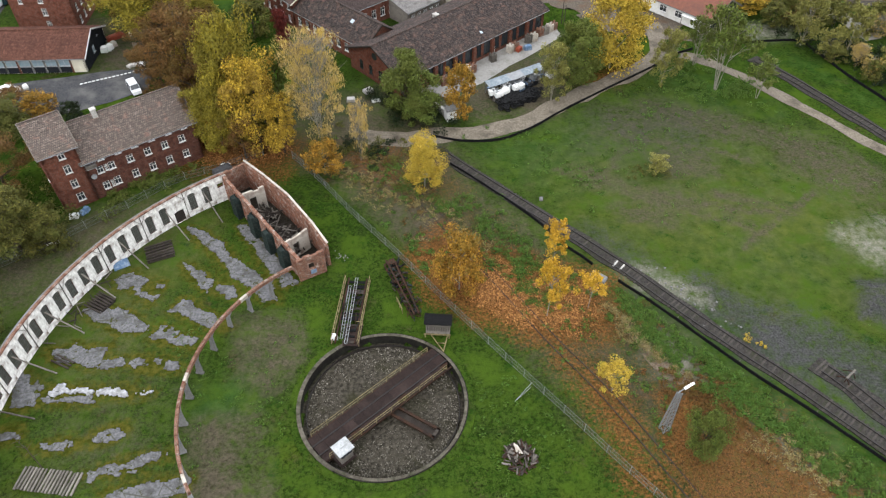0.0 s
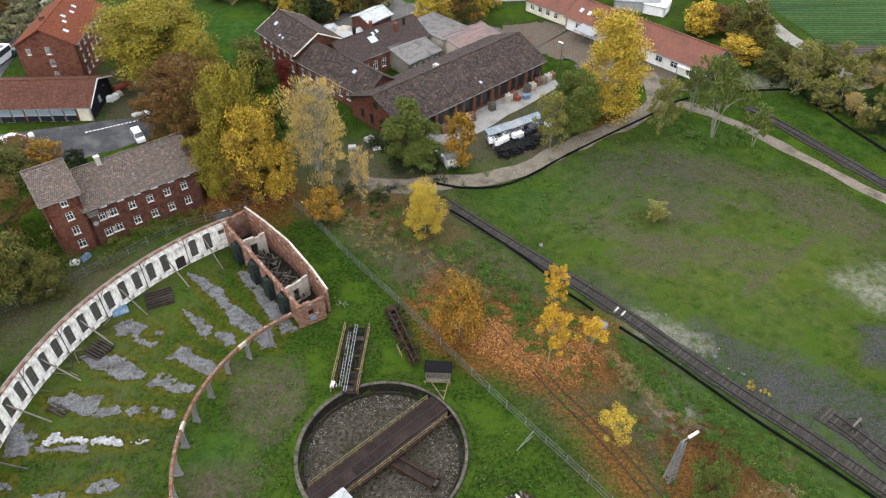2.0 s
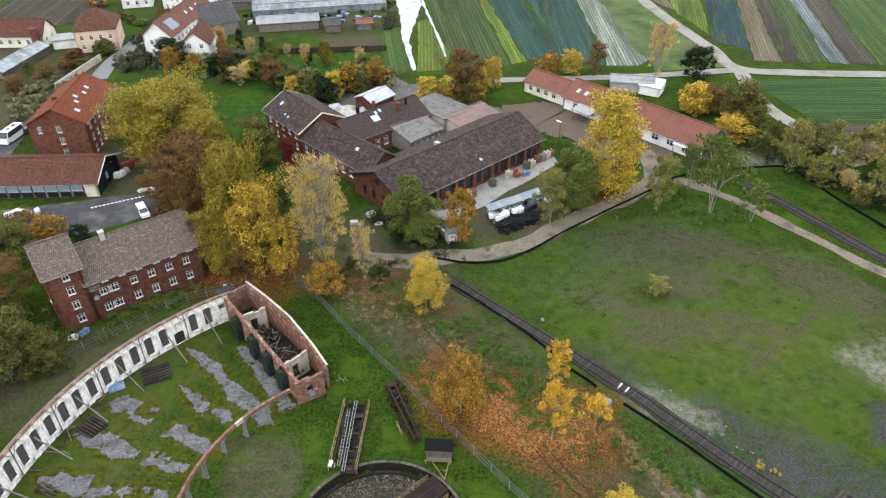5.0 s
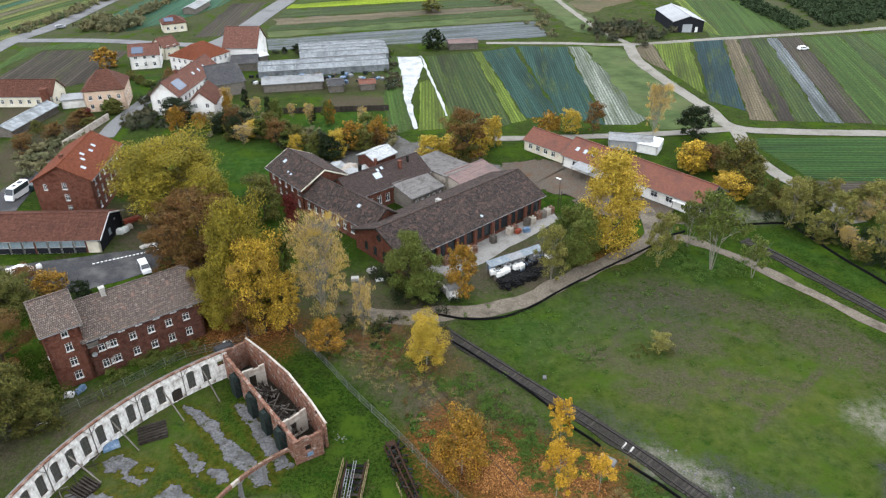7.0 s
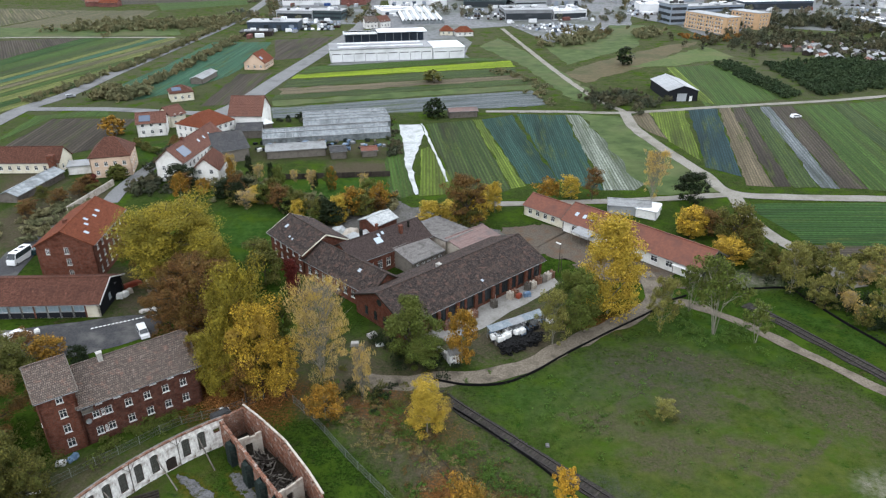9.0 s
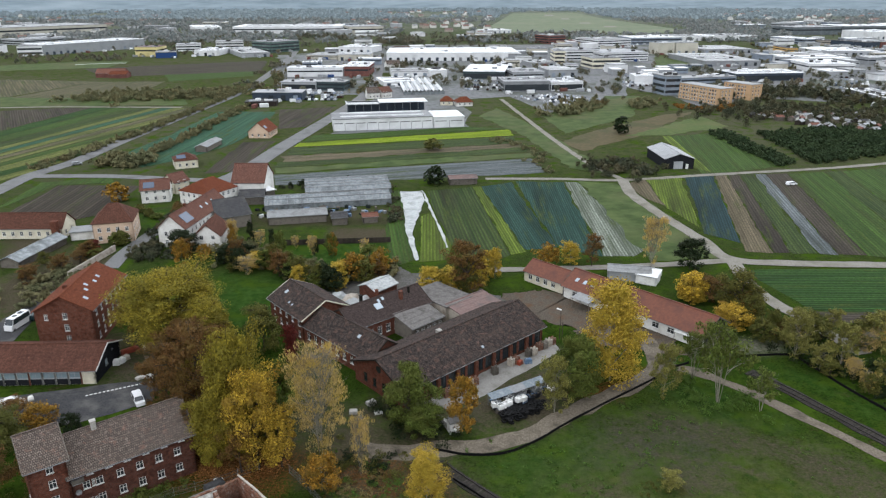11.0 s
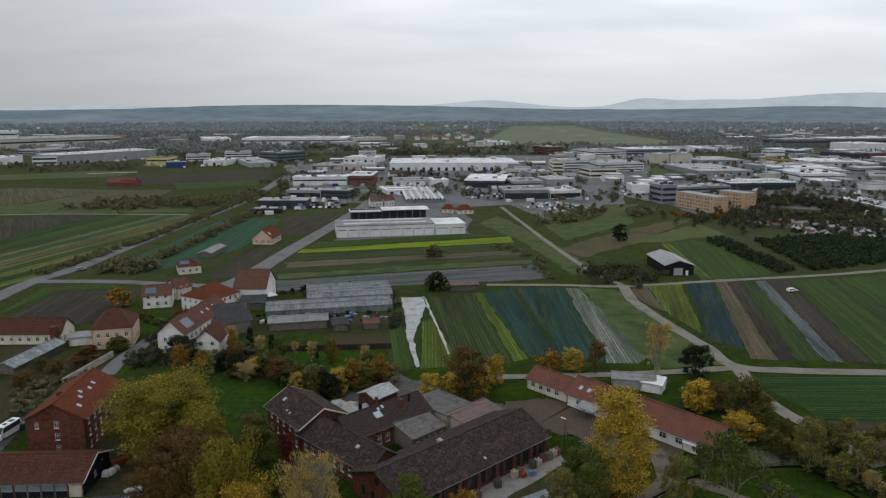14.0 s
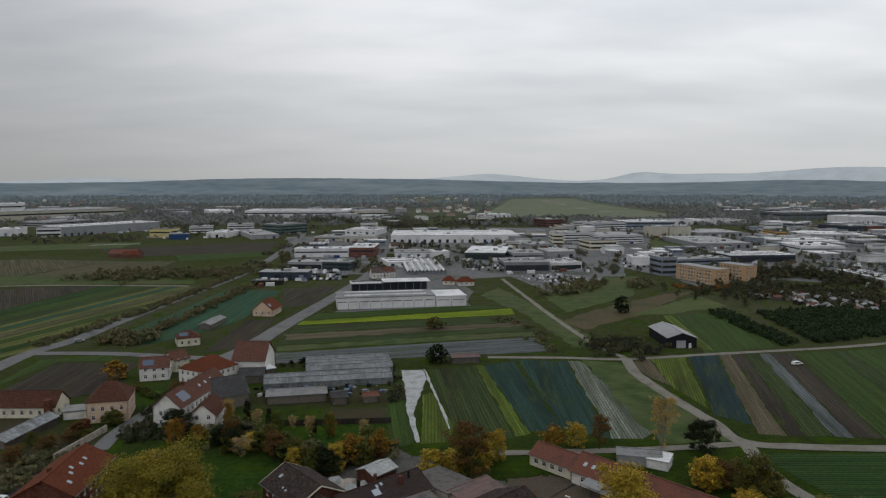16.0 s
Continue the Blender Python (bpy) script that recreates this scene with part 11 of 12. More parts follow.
# ---- scrap and stores of the workshop yard ----
yrng = random.Random(15)
ya, yb = Vector((10.0, 115.5)), Vector((20.4, 122.1))
yd = (yb - ya).normalized()
yn = Vector((-yd.y, yd.x))
ydeg = math.degrees(math.atan2(yd.y, yd.x))
YL = (yb - ya).length
RACK_ROOF = plain("dull_blue_grey_sheet", (0.2, 0.25, 0.29), (0.3, 0.35, 0.39), (0.42, 0.45, 0.46), 0.5, 3.0, rough=0.5)
for k in range(5):
    p = ya + yd * (YL * (k + 0.35) / 5) + yn * yrng.uniform(-0.1, 0.2)
    rack = thing("storage_rack", at(p.x, p.y, 0, ydeg + yrng.uniform(-4, 4)), "roofed storage rack full of white and blue crates", "rack", "racks in the workshop yard")
    part("roof", Shape().hull([(-1.6, -1.0, 2.2), (1.6, -1.0, 2.2), (1.6, 1.0, 2.5), (-1.6, 1.0, 2.5)], [(-1.6, -1.0, 2.28), (1.6, -1.0, 2.28), (1.6, 1.0, 2.58), (-1.6, 1.0, 2.58)]), (RACK_ROOF, RACK_ROOF, SHEET_PALE, RACK_ROOF, RACK_ROOF)[k], rack)
    for x in (-1.4, 1.4):
        for y in (-0.8, 0.8):
            part("post", Shape().box(x - 0.05, y - 0.05, 0, x + 0.05, y + 0.05, 2.25), GALVANISED, rack)
    for j in range(6):
        x, y, z = yrng.uniform(-1.2, 0.8), yrng.uniform(-0.9, 0.3), 0.02 + 0.7 * (j % 3)
        part("crate", Shape().box(x, y, z, x + 0.6, y + 0.6, z + 0.6), yrng.choice((WHITE_PAINT, PLASTIC_BLUE, BOARD_BLACK, GALVANISED)), rack)
TYRE = Shape()
for i in range(14):
    a0, a1 = 2 * math.pi * i / 14, 2 * math.pi * (i + 1) / 14
    ring0 = [(r * math.cos(a0), r * math.sin(a0), z) for r, z in ((0.3, 0.02), (0.5, 0.0), (0.55, 0.14), (0.5, 0.28), (0.3, 0.26))]
    ring1 = [(r * math.cos(a1), r * math.sin(a1), z) for r, z in ((0.3, 0.02), (0.5, 0.0), (0.55, 0.14), (0.5, 0.28), (0.3, 0.26))]
    for j in range(5):
        TYRE.face([ring0[j], ring1[j], ring1[(j + 1) % 5], ring0[(j + 1) % 5]])
TYRE_MESH = TYRE.mesh("tyre", RUBBER, uv=False)
ta, tb = Vector((11.7, 111.3)), Vector((18.7, 115.5))
for k in range(170):
    p = ta.lerp(tb, yrng.random()) + Vector((yrng.uniform(-1.4, 1.4), yrng.uniform(-1.6, 1.6)))
    z = yrng.choice((0.02, 0.3, 0.58, 0.86))
    solid("tyre", TYRE_MESH, None, "old black tyre in a heap", "tyre", "tyres in the heap", m=pose(p.x, p.y, z, yrng.uniform(-14, 14), yrng.uniform(-14, 14), 0))
for px4, py4, mat4, words, sx, sy, sz, kind4 in (
        (*(11.0, 130.9), WHITE_PAINT, "tall white wrapped stack beside the wall", 1.0, 0.9, 2.2, "wrapped_stack"), (*(16.8, 132.0), ORANGE_RED, "orange-red container by the racks", 1.4, 1.0, 1.0, "container"), (*(18.7, 132.5), PLASTIC_BLUE, "blue container by the racks", 1.6, 1.0, 1.1, "container"),
        (*(-13.7, 116.7), CONCRETE_PALE, "pale rubble pile beside the trees", 1.8, 1.4, 0.8, "rubble"), (*(-12.0, 113.6), WHITE_PAINT, "folded white sheets on the ground", 1.6, 1.0, 0.4, "sheet_stack"), (*(-16.8, 113.7), CONCRETE_PALE, "pale building blocks in the grass", 1.6, 1.2, 0.7, "block_stack"),
        (*(-57.8, 81.4), WHITE_PAINT, "white and blue rubbish sacks on the lawn", 1.4, 1.0, 0.7, "rubbish_sack"), (*(-56.7, 82.3), PLASTIC_BLUE, "blue rubbish sacks on the lawn", 1.2, 1.0, 0.6, "rubbish_sack"), (*(-56.3, 82.8), PLASTIC_BLUE, "blue plastic barrels on the lawn", 0.9, 0.8, 0.9, "barrel"),
        (*(-69.9, 132.5), WHITE_PAINT, "white plastic-wrapped pallet on the gravel", 1.4, 1.2, 1.3, "wrapped_pallet"), (*(-69.2, 133.4), WHITE_PAINT, "white plastic-wrapped pallet on the gravel", 1.4, 1.2, 1.2, "wrapped_pallet"), (*(-68.8, 134.8), PLASTER_OLD, "pale plastic-wrapped pallet on the gravel", 1.2, 1.2, 1.1, "wrapped_pallet"),
        (*(-69.5, 138.2), ORANGE_RED, "long red skip container beside pallets", 4.0, 1.6, 0.9, "skip_container"), (*(-66.3, 139.6), PLASTER_OLD, "pallet of pale stones", 1.3, 1.2, 1.0, "stone_pallet"), (*(-65.0, 139.6), CONCRETE, "pallet of grey stones", 1.3, 1.2, 1.0, "stone_pallet"),
        (*(-62.7, 126.6), CONCRETE_PALE, "pallet of pale concrete blocks", 1.4, 1.1, 0.5, "block_pallet"), (*(-61.7, 127.0), CONCRETE_PALE, "pallet of pale concrete blocks", 1.4, 1.1, 0.5, "block_pallet"), (*(-84.3, 117.1), WHITE_PAINT, "white cover of a car trailer", 3.0, 1.8, 1.3, "trailer_cover"),
        (*(-58.8, 75.5), WHITE_PAINT, "white flat panel lying by the fence", 2.2, 0.6, 0.25, "panel"), (*(-47.1, 70.9), PLASTIC_BLUE, "blue and grey box on the slab", 2.3, 1.6, 0.5, "storage_box"), (*(-36.4, 93.5), WHITE_PAINT, "white oil tank behind the ruin", 1.6, 0.9, 0.9, "oil_tank"),
        (*(16.5, 85.0), CONCRETE, "pale stone in the meadow", 0.8, 0.6, 0.25, "stone"), (*(-36.7, 92.5), SHEET_DARK, "dark car body behind the ruin", 3.2, 1.6, 1.1, "car_body")):
    s = Shape()
    s.hull([(-sx / 2, -sy / 2, 0), (sx / 2, -sy / 2, 0), (sx / 2, sy / 2, 0), (-sx / 2, sy / 2, 0)], [(-sx * 0.44, -sy * 0.42, sz * 0.8), (sx * 0.46, -sy * 0.45, sz * 0.85), (sx * 0.45, sy * 0.43, sz * 0.8), (-sx * 0.46, sy * 0.45, sz * 0.78)])
    s.hull([(-sx * 0.44, -sy * 0.42, sz * 0.8), (sx * 0.46, -sy * 0.45, sz * 0.8), (sx * 0.45, sy * 0.43, sz * 0.8), (-sx * 0.46, sy * 0.45, sz * 0.78)], [(-sx * 0.3, -sy * 0.25, sz), (sx * 0.35, -sy * 0.3, sz * 0.95), (sx * 0.3, sy * 0.3, sz), (-sx * 0.32, sy * 0.3, sz * 0.93)])
    solid(kind4, s, mat4, words, kind4.replace("_", " "), "", m=at(px4, py4, 0.03, yrng.uniform(0, 90)))
gx0, gy0 = (2.4, 107.2)
house("white_hut", at(gx0 - 0.9, gy0 - 0.6, 0, 20), 1.9, 1.7, 2.3, 2.9, WHITE_PAINT, CONCRETE, "small white pump hut by the dirt track", "hut", over=0.15, course=0, windows=[("s", 0.5, 1.0, 0.6, 0.7)], thick=0.15)
wall_low = thing("garden_wall", at(0, 0), "low stone wall at the yard entrance", "wall")
for a, b in (((-1.7, 114.9), (-0.3, 110.6)), ((-0.3, 110.6), (1.8, 107.7))):
    a, b = Vector(a), Vector(b)
    d = b - a
    part("wall", Shape().box(0, -0.25, 0, d.length, 0.25, 1.2).box(-0.05, -0.3, 1.2, d.length + 0.05, 0.3, 1.32), CONCRETE_PALE, wall_low, "", at(a.x, a.y, 0, math.degrees(math.atan2(d.y, d.x))))
# pallets of reclaimed bricks and stones along the workshop front, and loose stores round the racks
PALLET = Shape()
for i in range(3):
    for j in range(3):
        for l in range(5 - (i + j) % 2):
            PALLET.box(0.42 * i - 0.6, 0.42 * j - 0.6, 0.15 + 0.3 * l, 0.42 * i - 0.21, 0.42 * j - 0.21, 0.43 + 0.3 * l)
PALLET.box(-0.65, -0.65, 0.0, 0.65, 0.65, 0.14)
PALLET_MESHES = [PALLET.mesh("brick_pallet", mat) for mat in (BRICK_OLD, OLD_WOOD, PLASTER_OLD)]
front_m = at(-7.0, 114.3, 0, 42.2)
for k, x in enumerate((9.2, 10.6, 15.4, 16.6, 22.6, 27.8, 29.2, 33.6, 35.0, 37.6, 39.0, 40.6, 41.8)):
    solid("brick_pallet", PALLET_MESHES[k % 3], None, "pallet of old bricks stacked before the workshop", "brick pallet", "pallets of the workshop yard", m=front_m @ at(x, -1.5 - 0.8 * yrng.random(), 0.06, yrng.uniform(-15, 15)))
CRATE = Shape()
for hx, hy, z in ((0.6, 0.5, 0.0), (0.62, 0.52, 0.9), (0.56, 0.46, 0.9), (0.54, 0.44, 0.62)):
    CRATE.v += [(-hx, -hy, z), (hx, -hy, z), (hx, hy, z), (-hx, hy, z)]
CRATE.f = [(3, 2, 1, 0), (12, 13, 14, 15)] + [(4 * r + i, 4 * r + (i + 1) % 4, 4 * r + 4 + (i + 1) % 4, 4 * r + 4 + i) for r in range(3) for i in range(4)]
CRATE_MESHES = [CRATE.mesh("crate", mat) for mat in (WHITE_PAINT, BOARD_BLACK, PLASTIC_BLUE, GALVANISED, BOARD_BLACK, OLD_WOOD)]
for k in range(44):
    q = ya.lerp(yb, yrng.uniform(-0.12, 1.08)) - yn * yrng.uniform(0.9, 2.4)
    solid("crate", CRATE_MESHES[k % 6], None, "store crate beside the racks in the yard", "crate", "crates of the workshop yard", m=at(q.x, q.y, 0.03 if k % 3 else 0.93, ydeg + yrng.uniform(-20, 20)))
# timber stacks and scrap on the roundhouse floor
def timber_stack(x, y, turn, n, L, layers, label, mat, gap=0.32):
    st = thing("timber_stack", at(x, y, 0.03, turn), label, "timber stack")
    for l in range(layers):
        for k in range(n):
            o = -gap * n / 2 + gap * k + yrng.uniform(-0.03, 0.03)
            b = Shape().box(-L / 2, o, l * 0.2, L / 2, o + 0.22, l * 0.2 + 0.18) if l % 2 == 0 else Shape().box(o, -gap * n / 2, l * 0.2, o + 0.2, gap * n / 2, l * 0.2 + 0.18)
            part("timber", b, mat, st, "", at(0, 0, 0, yrng.uniform(-2, 2)))


timber_stack(*(-42.1, 73.5), 25, 6, 4.0, 3, "stack of dark old sleepers on the grass floor", DARK_WOOD, 0.6)
timber_stack(*(-47.6, 63.6), 60, 7, 2.4, 2, "stack of dark old sleepers on the grass floor", DARK_WOOD, 0.45)
timber_stack(*(-44.8, 37.1), 82, 17, 2.8, 1, "row of grey old sleepers laid out side by side", OLD_WOOD, 0.42)
timber_stack(*(-49.2, 53.7), -25, 3, 3.0, 1, "few dark sleepers on the slab", DARK_WOOD, 0.5)
for k in range(22):
    a, b = Vector((-51.5, 57.4)), Vector((-48.0, 69.7))
    p = a.lerp(b, yrng.random()) + Vector((yrng.uniform(-1.5, 1.5), yrng.uniform(-1.5, 1.5)))
    th, L = yrng.random() * 3.14, yrng.uniform(0.5, 1.4)
    solid("scrap_branch", Shape().beam((-L * math.cos(th), -L * math.sin(th), 0.06), (L * math.cos(th), L * math.sin(th), 0.16), 0.1), yrng.choice((OLD_WOOD, DARK_WOOD)), "loose grey timber on the overgrown floor", "timber", "loose timbers", m=at(p.x, p.y))
# tall dead sapling inside the ruin
dx, dy = (-46.0, 38.7)
dead = Shape().beam((0, 0, 0), (-0.2, 0.2, 4.0), 0.14, sides=6, w2=0.09).beam((-0.2, 0.2, 4.0), (-0.5, 0.1, 7.5), 0.09, sides=5, w2=0.03)
for k in range(9):
    z = 2.5 + 0.5 * k
    th = k * 2.4
    dead.beam((-0.1 - 0.05 * k, 0.15, z), (-0.1 + 0.9 * math.cos(th), 0.15 + 0.9 * math.sin(th), z + 0.7), 0.05, sides=4, w2=0.02)
solid("dead_sapling", dead, BARK, "thin leafless sapling growing in the ruin", "tree", m=at(dx, dy))
# red creeper on the old chimney column beside the workshop
cx0, cy0 = (-32.4, 133.5)
col_tree = thing("creeper_column", at(cx0, cy0), "tall column overgrown with dark red creeper", "creeper")
part("post", Shape().beam((0, 0, 0), (0, 0, 7.6), 0.6, sides=8), BRICK_DARK, col_tree)
crg = np.random.default_rng(2)
cc = np.stack([0.5 * crg.normal(size=60), 0.5 * crg.normal(size=60), 0.4 + 7.8 * crg.random(60)], 1)
part("creeper", leaf_mesh("creeper", leaf_cloud(crg, cc, np.full(60, 0.75), 6000, 0.16, 1.0), LEAF_RED), None, col_tree)
# white sheeting heap beside the head building
for k, (px5, py5) in enumerate(((-26.8, 167.4), (-23.4, 166.6), (-19.6, 165.0), (-22.5, 163.2))):
    L = 4.5 + k % 2
    tarp = Shape()
    for i in range(6):
        for j in range(5):
            q = [(L * (i + a) / 6 - L / 2, 4.0 * (j + b) / 5 - 2.0) for a, b in ((0, 0), (1, 0), (1, 1), (0, 1))]
            tarp.face([(x, y, max(0.05, 1.5 - 0.22 * x * x - 0.3 * y * y + 0.7 * noise.noise((x * 0.9, y * 0.9, k)))) for x, y in q])
    solid("crumpled_tarpaulin", tarp, POLY_WHITE if k != 1 else PLASTER_OLD, "crumpled white tarpaulin over stored goods", "tarpaulin", "white tarpaulin heaps", m=at(px5, py5, 0.0, 40 * k))
house_on("white_roof_shed", (-16.7, 162.9), (-11.7, 168.6), 6.2, 3.5, 4.7, BRICK_DARK, POLY_WHITE, "small shed with a white sheet roof", "shed", windows=())

# ---- undergrowth ----
def scrub(name, spots, material, label, leaves, size):
    rng = np.random.default_rng(len(spots) + 3)
    out = []
    for x, y, h, r in spots:
        k = 6
        c = np.stack([x + r * 0.6 * rng.normal(size=k), y + r * 0.6 * rng.normal(size=k), h * (0.15 + 0.6 * rng.random(k))], 1)
        out.append(leaf_cloud(rng, c, np.full(k, r * 0.5), leaves, size, 0.6 * h / r))
    return tagged(new(name, leaf_mesh(name, np.concatenate(out), material)), label, "undergrowth", "", "stuff")


srng2 = random.Random(31)


def along_band(points, count, spread, h, r):
    line = smooth_line(points, 1.0)
    out = []
    for _ in range(count):
        p = srng2.choice(line)
        out.append((p.x + srng2.gauss(0, spread), p.y + srng2.gauss(0, spread), h * srng2.uniform(0.5, 1.4), r * srng2.uniform(0.6, 1.4)))
    return out


scrub("brambles", along_band([(25.4, 60.0), (30.4, 54.6), (37.0, 47.9), (42.8, 41.0), (48.4, 34.3)], 150, 1.35, 0.7, 0.8), LEAF_SCRUB, "fresh green bramble thicket beside the track", 420, 0.075)
scrub("brambles", along_band([(7.2, 78.8), (12.0, 72.6), (10.0, 69.2), (18.5, 64.7)], 40, 2.2, 0.8, 0.9), LEAF_SCRUB, "green bramble thicket in the scrub", 320, 0.08)
scrub("brambles", along_band([(-3.3, 75.2), (-1.6, 70.4), (-7.8, 79.0)], 10, 1.0, 0.6, 0.7), LEAF_SCRUB, "bright green nettles beside the fence", 140, 0.12)
scrub("dry_scrub", along_band([(-15.3, 94.5), (-7.3, 88.5), (1.9, 75.1), (10.1, 70.3), (24.6, 58.6), (30.3, 50.4), (34.6, 40.8)], 120, 3.0, 0.6, 0.7), LEAF_BROWN, "dry brown scrub and stalks", 120, 0.06)
scrub("dry_scrub", along_band([(24.2, 60.6), (26.5, 56.7), (29.3, 52.1)], 16, 1.0, 0.8, 0.8), LEAF_STRAW, "pale dry reeds", 420, 0.05)
scrub("dry_scrub", along_band([(32.4, 94.9), (35.8, 92.5), (40.0, 94.0)], 10, 1.5, 0.5, 0.8), LEAF_OLIVE, "dry weeds in the meadow", 260, 0.06)
scrub("weeds", along_band([(-21.7, 99.4), (-13.6, 97.7), (-8.6, 96.0), (-1.7, 94.4)], 40, 3.0, 0.9, 1.0), LEAF_OLIVE, "olive weeds and saplings in the scrub", 130, 0.12)
scrub("shrubs", along_band([(-53.3, 83.3), (-48.5, 88.9), (-43.1, 93.3), (-41.5, 94.8)], 22, 0.9, 1.3, 1.1), LEAF_GREEN, "green shrubs at the foot of the brick house", 200, 0.13)
scrub("shrubs", along_band([(-13.9, 117.4), (-8.1, 108.7), (-1.8, 106.9), (2.4, 106.8)], 22, 1.6, 1.6, 1.2), LEAF_DARK, "dark green shrubs at the workshop gable", 220, 0.13)
scrub("shrubs", along_band([(49.1, 127.2), (53.7, 118.7), (61.3, 114.6), (47.1, 118.8)], 40, 2.5, 1.0, 1.1), LEAF_SCRUB, "green undergrowth beneath the trees", 150, 0.13)
scrub("shrubs", along_band([(78.9, 138.6), (83.8, 132.5), (89.8, 122.5), (93.9, 114.3)], 60, 3.0, 2.2, 1.8), LEAF_DARK, "dark shrubs along the branch line", 170, 0.18)
scrub("shrubs", along_band([(-16.8, 100.2), (-11.8, 100.1), (-10.5, 95.3)], 14, 1.2, 1.0, 0.9), LEAF_DARK, "dark green bushes by the path", 170, 0.13)
scrub("shrubs", along_band([(-68.1, 82.2), (-62.5, 77.0), (-59.0, 79.5), (-71.1, 89.1)], 26, 2.5, 2.0, 1.6), LEAF_OLIVE, "olive shrubs beside the brick house", 190, 0.15)
scrub("shrubs", along_band([(-69.3, 142.7), (-57.9, 139.8), (-48.9, 139.7)], 16, 2.0, 1.5, 1.3), LEAF_BROWN, "brown shrubs beneath the maples", 170, 0.14)
scrub("weeds", [(41.0, 56.4, 0.7, 0.6), (42.6, 55.6, 0.5, 0.4)], LEAF_YELLOW, "yellow flowering weeds beside the track", 260, 0.06)
scrub("dry_scrub", along_band([(31.6, 48.4), (33.4, 47.2), (35.1, 45.3), (33.0, 44.6)], 34, 1.0, 0.5, 0.8), LEAF_BROWN, "dark heap of dead bracken and cut branches", 240, 0.09)
scrub("dry_scrub", along_band([(25.2, 58.6), (26.0, 56.4), (26.8, 55.0)], 12, 0.5, 1.2, 0.7), LEAF_STRAW, "tall pale dry grass beside the bare path", 300, 0.05)
scrub("dry_scrub", along_band([(-17.5, 94.6), (-11.9, 90.5), (-5.6, 86.0), (1.4, 79.5), (7.0, 72.5)], 90, 2.2, 0.4, 0.7), LEAF_STRAW, "tan dry grass and stalks in the scrub", 150, 0.07)
scrub("brambles", along_band([(-13.0, 95.6), (-7.5, 91.8), (-0.5, 85.6), (4.5, 81.5), (10.6, 74.0)], 46, 1.8, 0.6, 0.8), LEAF_SCRUB, "green bramble patches in the dry scrub", 260, 0.08)
lrng = np.random.default_rng(14)


def litter(name, ring, count, material, label, size):
    xs, ys = [c[0] for c in ring], [c[1] for c in ring]
    x = lrng.uniform(min(xs) - 3, max(xs) + 3, count * 3)
    y = lrng.uniform(min(ys) - 3, max(ys) + 3, count * 3)
    d = inside(x, y, ring)
    keep = (d + 4 * ragged_noise(x, y, 3.0, 8) - 2 > lrng.uniform(0, 3, len(x)))
    x, y = x[keep][:count], y[keep][:count]
    c = np.stack([x, y, np.full(len(x), 0.05) + 0.08 * lrng.random(len(x))], 1)
    th = lrng.random(len(x)) * 6.28
    u = np.stack([np.cos(th), np.sin(th), lrng.normal(scale=0.25, size=len(x))], 1) * size
    w = np.stack([-np.sin(th), np.cos(th), lrng.normal(scale=0.25, size=len(x))], 1) * size * 0.7
    return tagged(new(name, leaf_mesh(name, np.stack([c - u, c - w, c + u, c + w], 1), material)), label, "leaf litter", "", "stuff")


litter("fallen_leaves", COVER[0][3], 26000, LEAF_RUST, "carpet of fallen orange leaves", 0.085)
litter("fallen_leaves", COVER[1][3], 20000, LEAF_BROWN, "carpet of fallen brown leaves", 0.085)
litter("fallen_leaves", COVER[2][3], 9000, LEAF_RUST, "fallen orange leaves beneath the maples", 0.1)

tuft_spots = []
for ring, n in (([(4.2, 98.3), (42.0, 120.9), (60.7, 112.7), (76.6, 93.6), (59.7, 56.4), (27.7, 74.9)], 130), ([(-37.4, 61.1), (-17.6, 65.1), (-18.4, 48.3), (-19.2, 35.7), (-27.9, 35.1)], 120), ([(5.3, 56.9), (20.8, 38.1), (13.8, 34.6), (3.7, 34.7)], 60)):
    xs, ys = np.array([c[0] for c in ring]), np.array([c[1] for c in ring])
    x, y = lrng.uniform(xs.min(), xs.max(), n * 3), lrng.uniform(ys.min(), ys.max(), n * 3)
    ok = (inside(x, y, ring) > 0) & (ragged_noise(x, y, 9, 44) > 0.5) & (np.hypot(x - CX, y - CY) > 12)
    tuft_spots += [(a, b, 0.16 * (0.6 + lrng.random()), 0.35 * (0.5 + lrng.random())) for a, b in zip(x[ok][:n], y[ok][:n])]
scrub("grass_tufts", tuft_spots, LEAF_SCRUB, "rank green tufts in the meadow", 36, 0.07)
litter("fallen_leaves", COVER[5][3], 22000, LEAF_BROWN, "brown fallen leaves in the scrub", 0.08)
scrub("weeds", along_band([(-13.3, 94.5), (-1.6, 84.2), (7.0, 73.9), (14.6, 65.8), (22.4, 54.9), (27.9, 46.2)], 160, 3.2, 0.5, 0.6), LEAF_SCRUB, "green weeds in the leaf litter", 60, 0.1)
scrub("brambles", along_band([(25.4, 64.5), (28.2, 61.0), (32.9, 55.0), (36.6, 50.0)], 50, 0.8, 0.4, 0.6), LEAF_SCRUB, "fresh green weeds along the barrier", 240, 0.07)
scrub("dry_scrub", along_band([(28.7, 49.5), (32.5, 47.8), (35.6, 46.2), (36.4, 40.1)], 50, 1.8, 0.4, 0.7), LEAF_BROWN, "rust-brown dead bracken", 130, 0.1)
scrub("dry_scrub", along_band([(37.4, 43.0), (40.8, 39.3), (44.7, 35.8)], 40, 1.8, 0.4, 0.7), LEAF_STRAW, "pale dry grass and stalks", 130, 0.08)
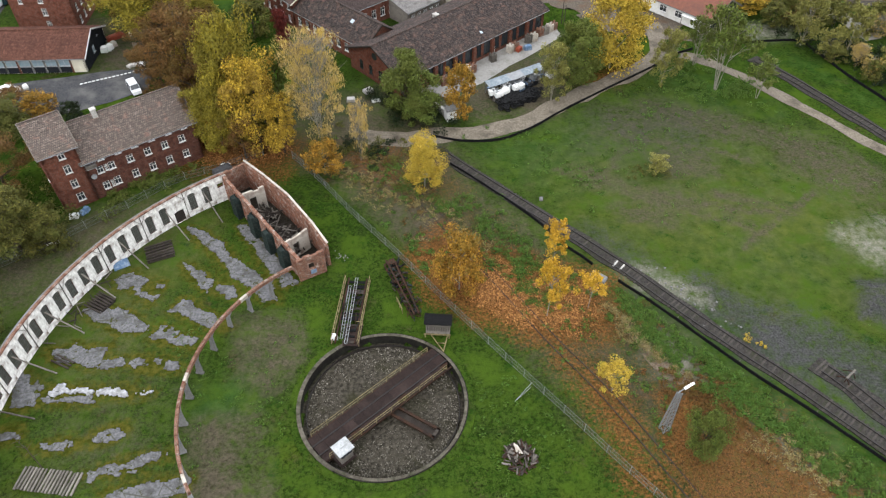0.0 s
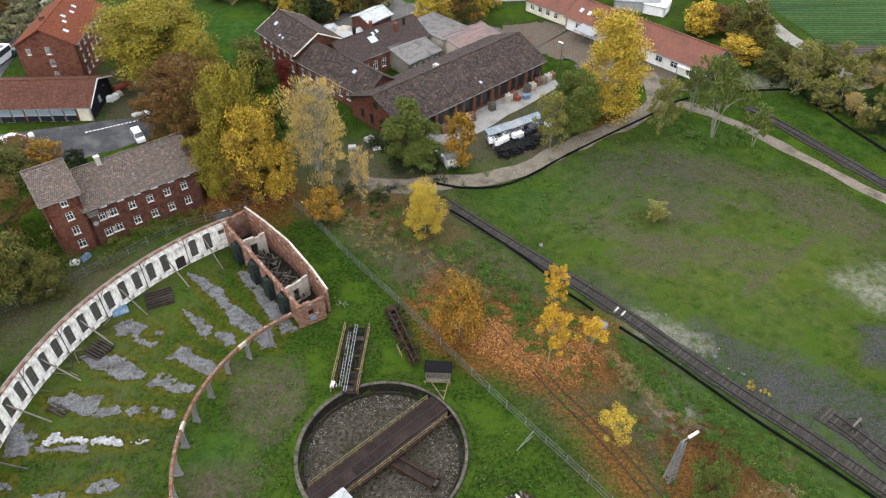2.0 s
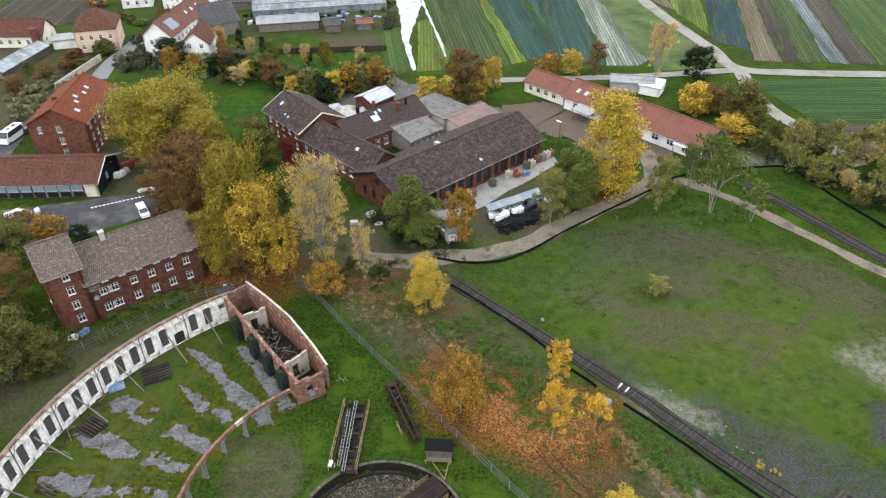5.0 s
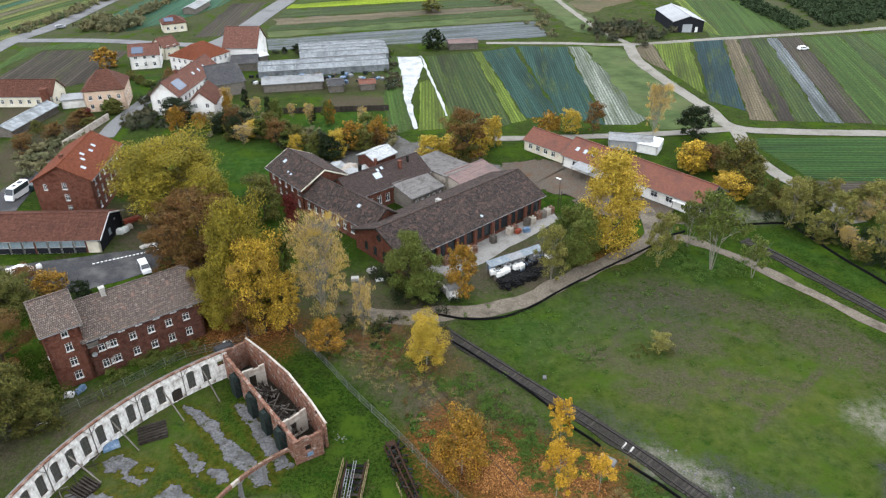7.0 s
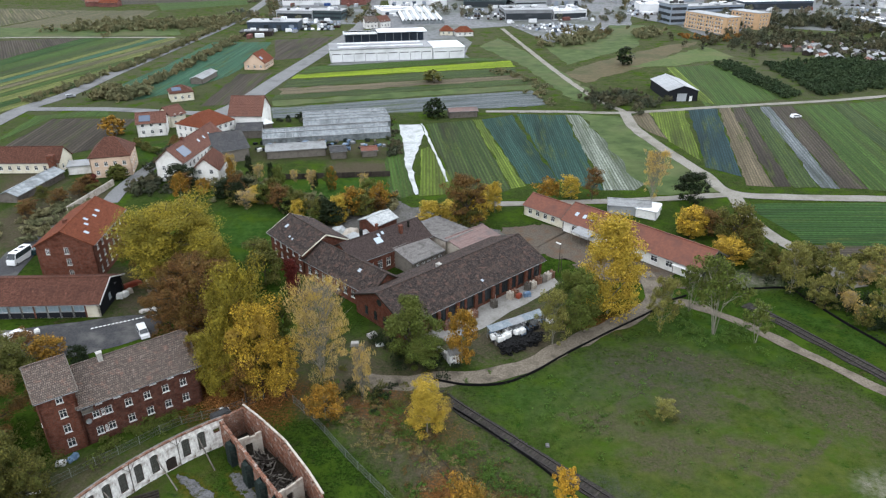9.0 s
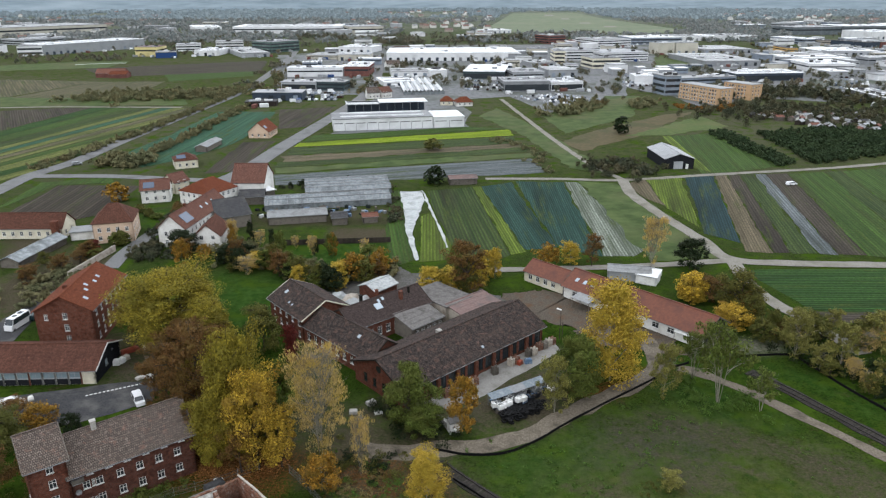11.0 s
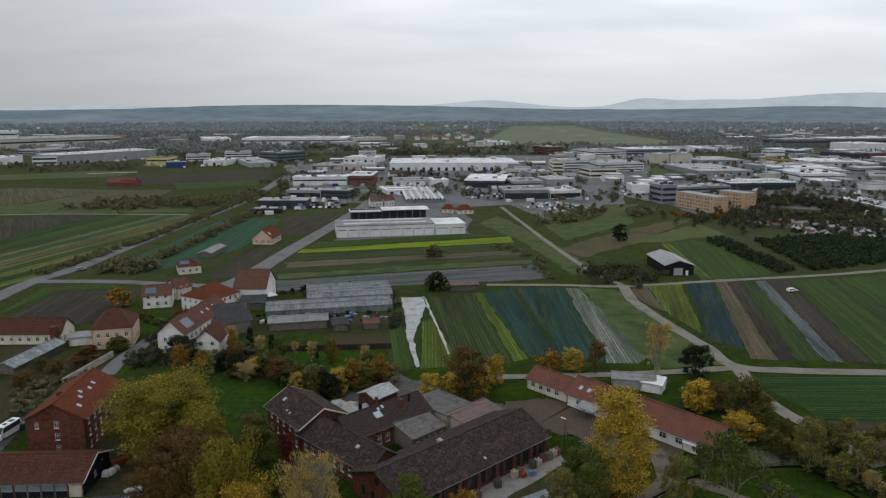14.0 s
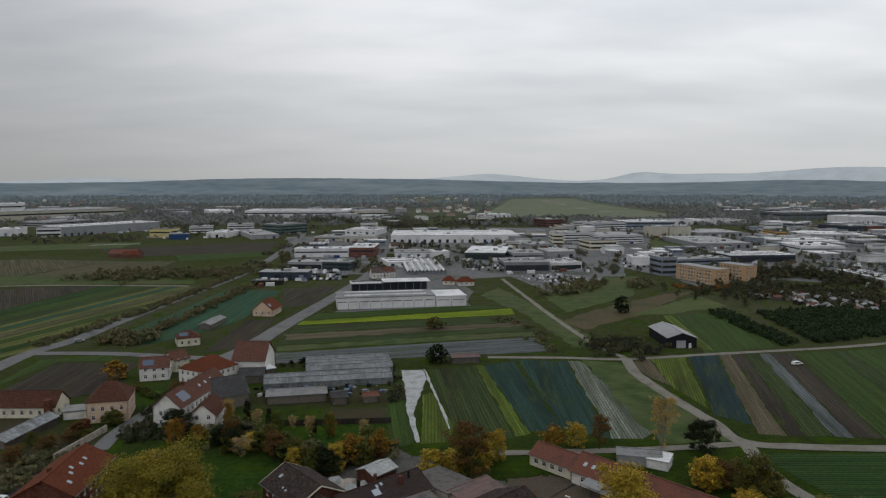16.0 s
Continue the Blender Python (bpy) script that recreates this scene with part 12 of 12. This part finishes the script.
scrub("weeds", along_band([(10.5, 102.4), (18.1, 97.4), (21.8, 88.2), (45.6, 112.9), (53.1, 109.0)], 70, 3.0, 0.35, 0.7), LEAF_SCRUB, "fresh weeds at the meadow edge", 70, 0.09)
# white dashes on the car park
da, db = Vector((-70.7, 120.0)), Vector((-59.0, 125.7))
for k in range(17):
    p, q = da.lerp(db, k / 17), da.lerp(db, (k + 0.62) / 17)
    solid("parking_mark", Shape().beam((p.x, p.y, 0.05), (q.x, q.y, 0.05), 0.32, 0.02), WHITE_PAINT, "white painted dash on the asphalt", "road marking", "road markings", "structure")
# loose pale stones beside the track
stone_rng = random.Random(50)
STONE = Shape().hull([(-0.5, -0.35, -0.05), (0.4, -0.45, -0.05), (0.5, 0.35, -0.05), (-0.35, 0.4, -0.05)], [(-0.3, -0.2, 0.4), (0.25, -0.25, 0.5), (0.3, 0.2, 0.42), (-0.2, 0.25, 0.35)]).mesh("stone", CONCRETE)
for k in range(46):
    p = Vector((29.6, 70.0)).lerp(Vector((40.1, 57.9)), stone_rng.random()) + Vector((stone_rng.gauss(0, 1.1), stone_rng.gauss(0, 1.1)))
    st = solid("stone", STONE, None, "loose pale stone beside the track", "stone", "loose stones", m=at(p.x, p.y, 0, stone_rng.uniform(0, 360)))
    s3 = stone_rng.uniform(0.15, 0.4)
    st.scale = (s3, s3, s3 * 0.8)
for k in range(14):
    p = Vector((-16.0, 72.9)).lerp(Vector((-14.0, 71.9)), stone_rng.random()) + Vector((stone_rng.gauss(0, 0.5), stone_rng.gauss(0, 0.5)))
    st = solid("stone", STONE, None, "pale stone in the grass by the ruin", "stone", "loose stones", m=at(p.x, p.y, 0, stone_rng.uniform(0, 360)))
    st.scale = (0.22, 0.22, 0.12)

for k in range(24):
    st = solid("stone", STONE, None, "broken masonry heaped by the low hall", "stone", "rubble by the hall", m=at(-63.6 + stone_rng.gauss(0, 1.7), 140.2 + stone_rng.gauss(0, 1.2), 0, stone_rng.uniform(0, 360)))
    s3 = stone_rng.uniform(0.5, 1.1)
    st.scale = (s3, s3 * 0.8, s3)
BAG = Shape().hull([(-0.45, -0.45, 0), (0.45, -0.45, 0), (0.45, 0.45, 0), (-0.45, 0.45, 0)], [(-0.55, -0.5, 0.45), (0.52, -0.54, 0.45), (0.54, 0.52, 0.45), (-0.5, 0.55, 0.45)]).hull([(-0.55, -0.5, 0.45), (0.52, -0.54, 0.45), (0.54, 0.52, 0.45), (-0.5, 0.55, 0.45)], [(-0.34, -0.3, 0.95), (0.36, -0.34, 0.9), (0.3, 0.36, 0.98), (-0.36, 0.3, 0.9)]).mesh("big_bag", PLASTER_WHITE)
for bx, by in ((-84.8, 117.4), (-83.3, 118.2), (-82.0, 117.6), (-86.0, 116.6), (-80.6, 118.4), (-83.9, 116.4), (-61.9, 127.4), (-60.4, 126.9)):
    solid("big_bag", BAG, None, "white woven bulk bag standing on the asphalt", "bulk bag", "bulk bags by the hall", m=at(bx, by, 0.05, stone_rng.uniform(0, 90)))

# ---- sleepers, one by one ----
SLEEPER = Shape().box(-0.13, -1.25, 0.0, 0.13, 1.25, 0.1).mesh("sleeper", plain("grimy_sleeper", (0.07, 0.06, 0.053), (0.13, 0.114, 0.1), (0.05, 0.042, 0.035), 0.8, 7.0, each=0.35))
for track, points in ((main_track, MAIN), (siding_track, SIDING), (branch_track, BRANCH)):
    for p, d in track_line(points, 0.66)[:280]:
        part("sleeper", SLEEPER, None, track, "", at(p.x, p.y, 0.04, math.degrees(math.atan2(d.y, d.x))))
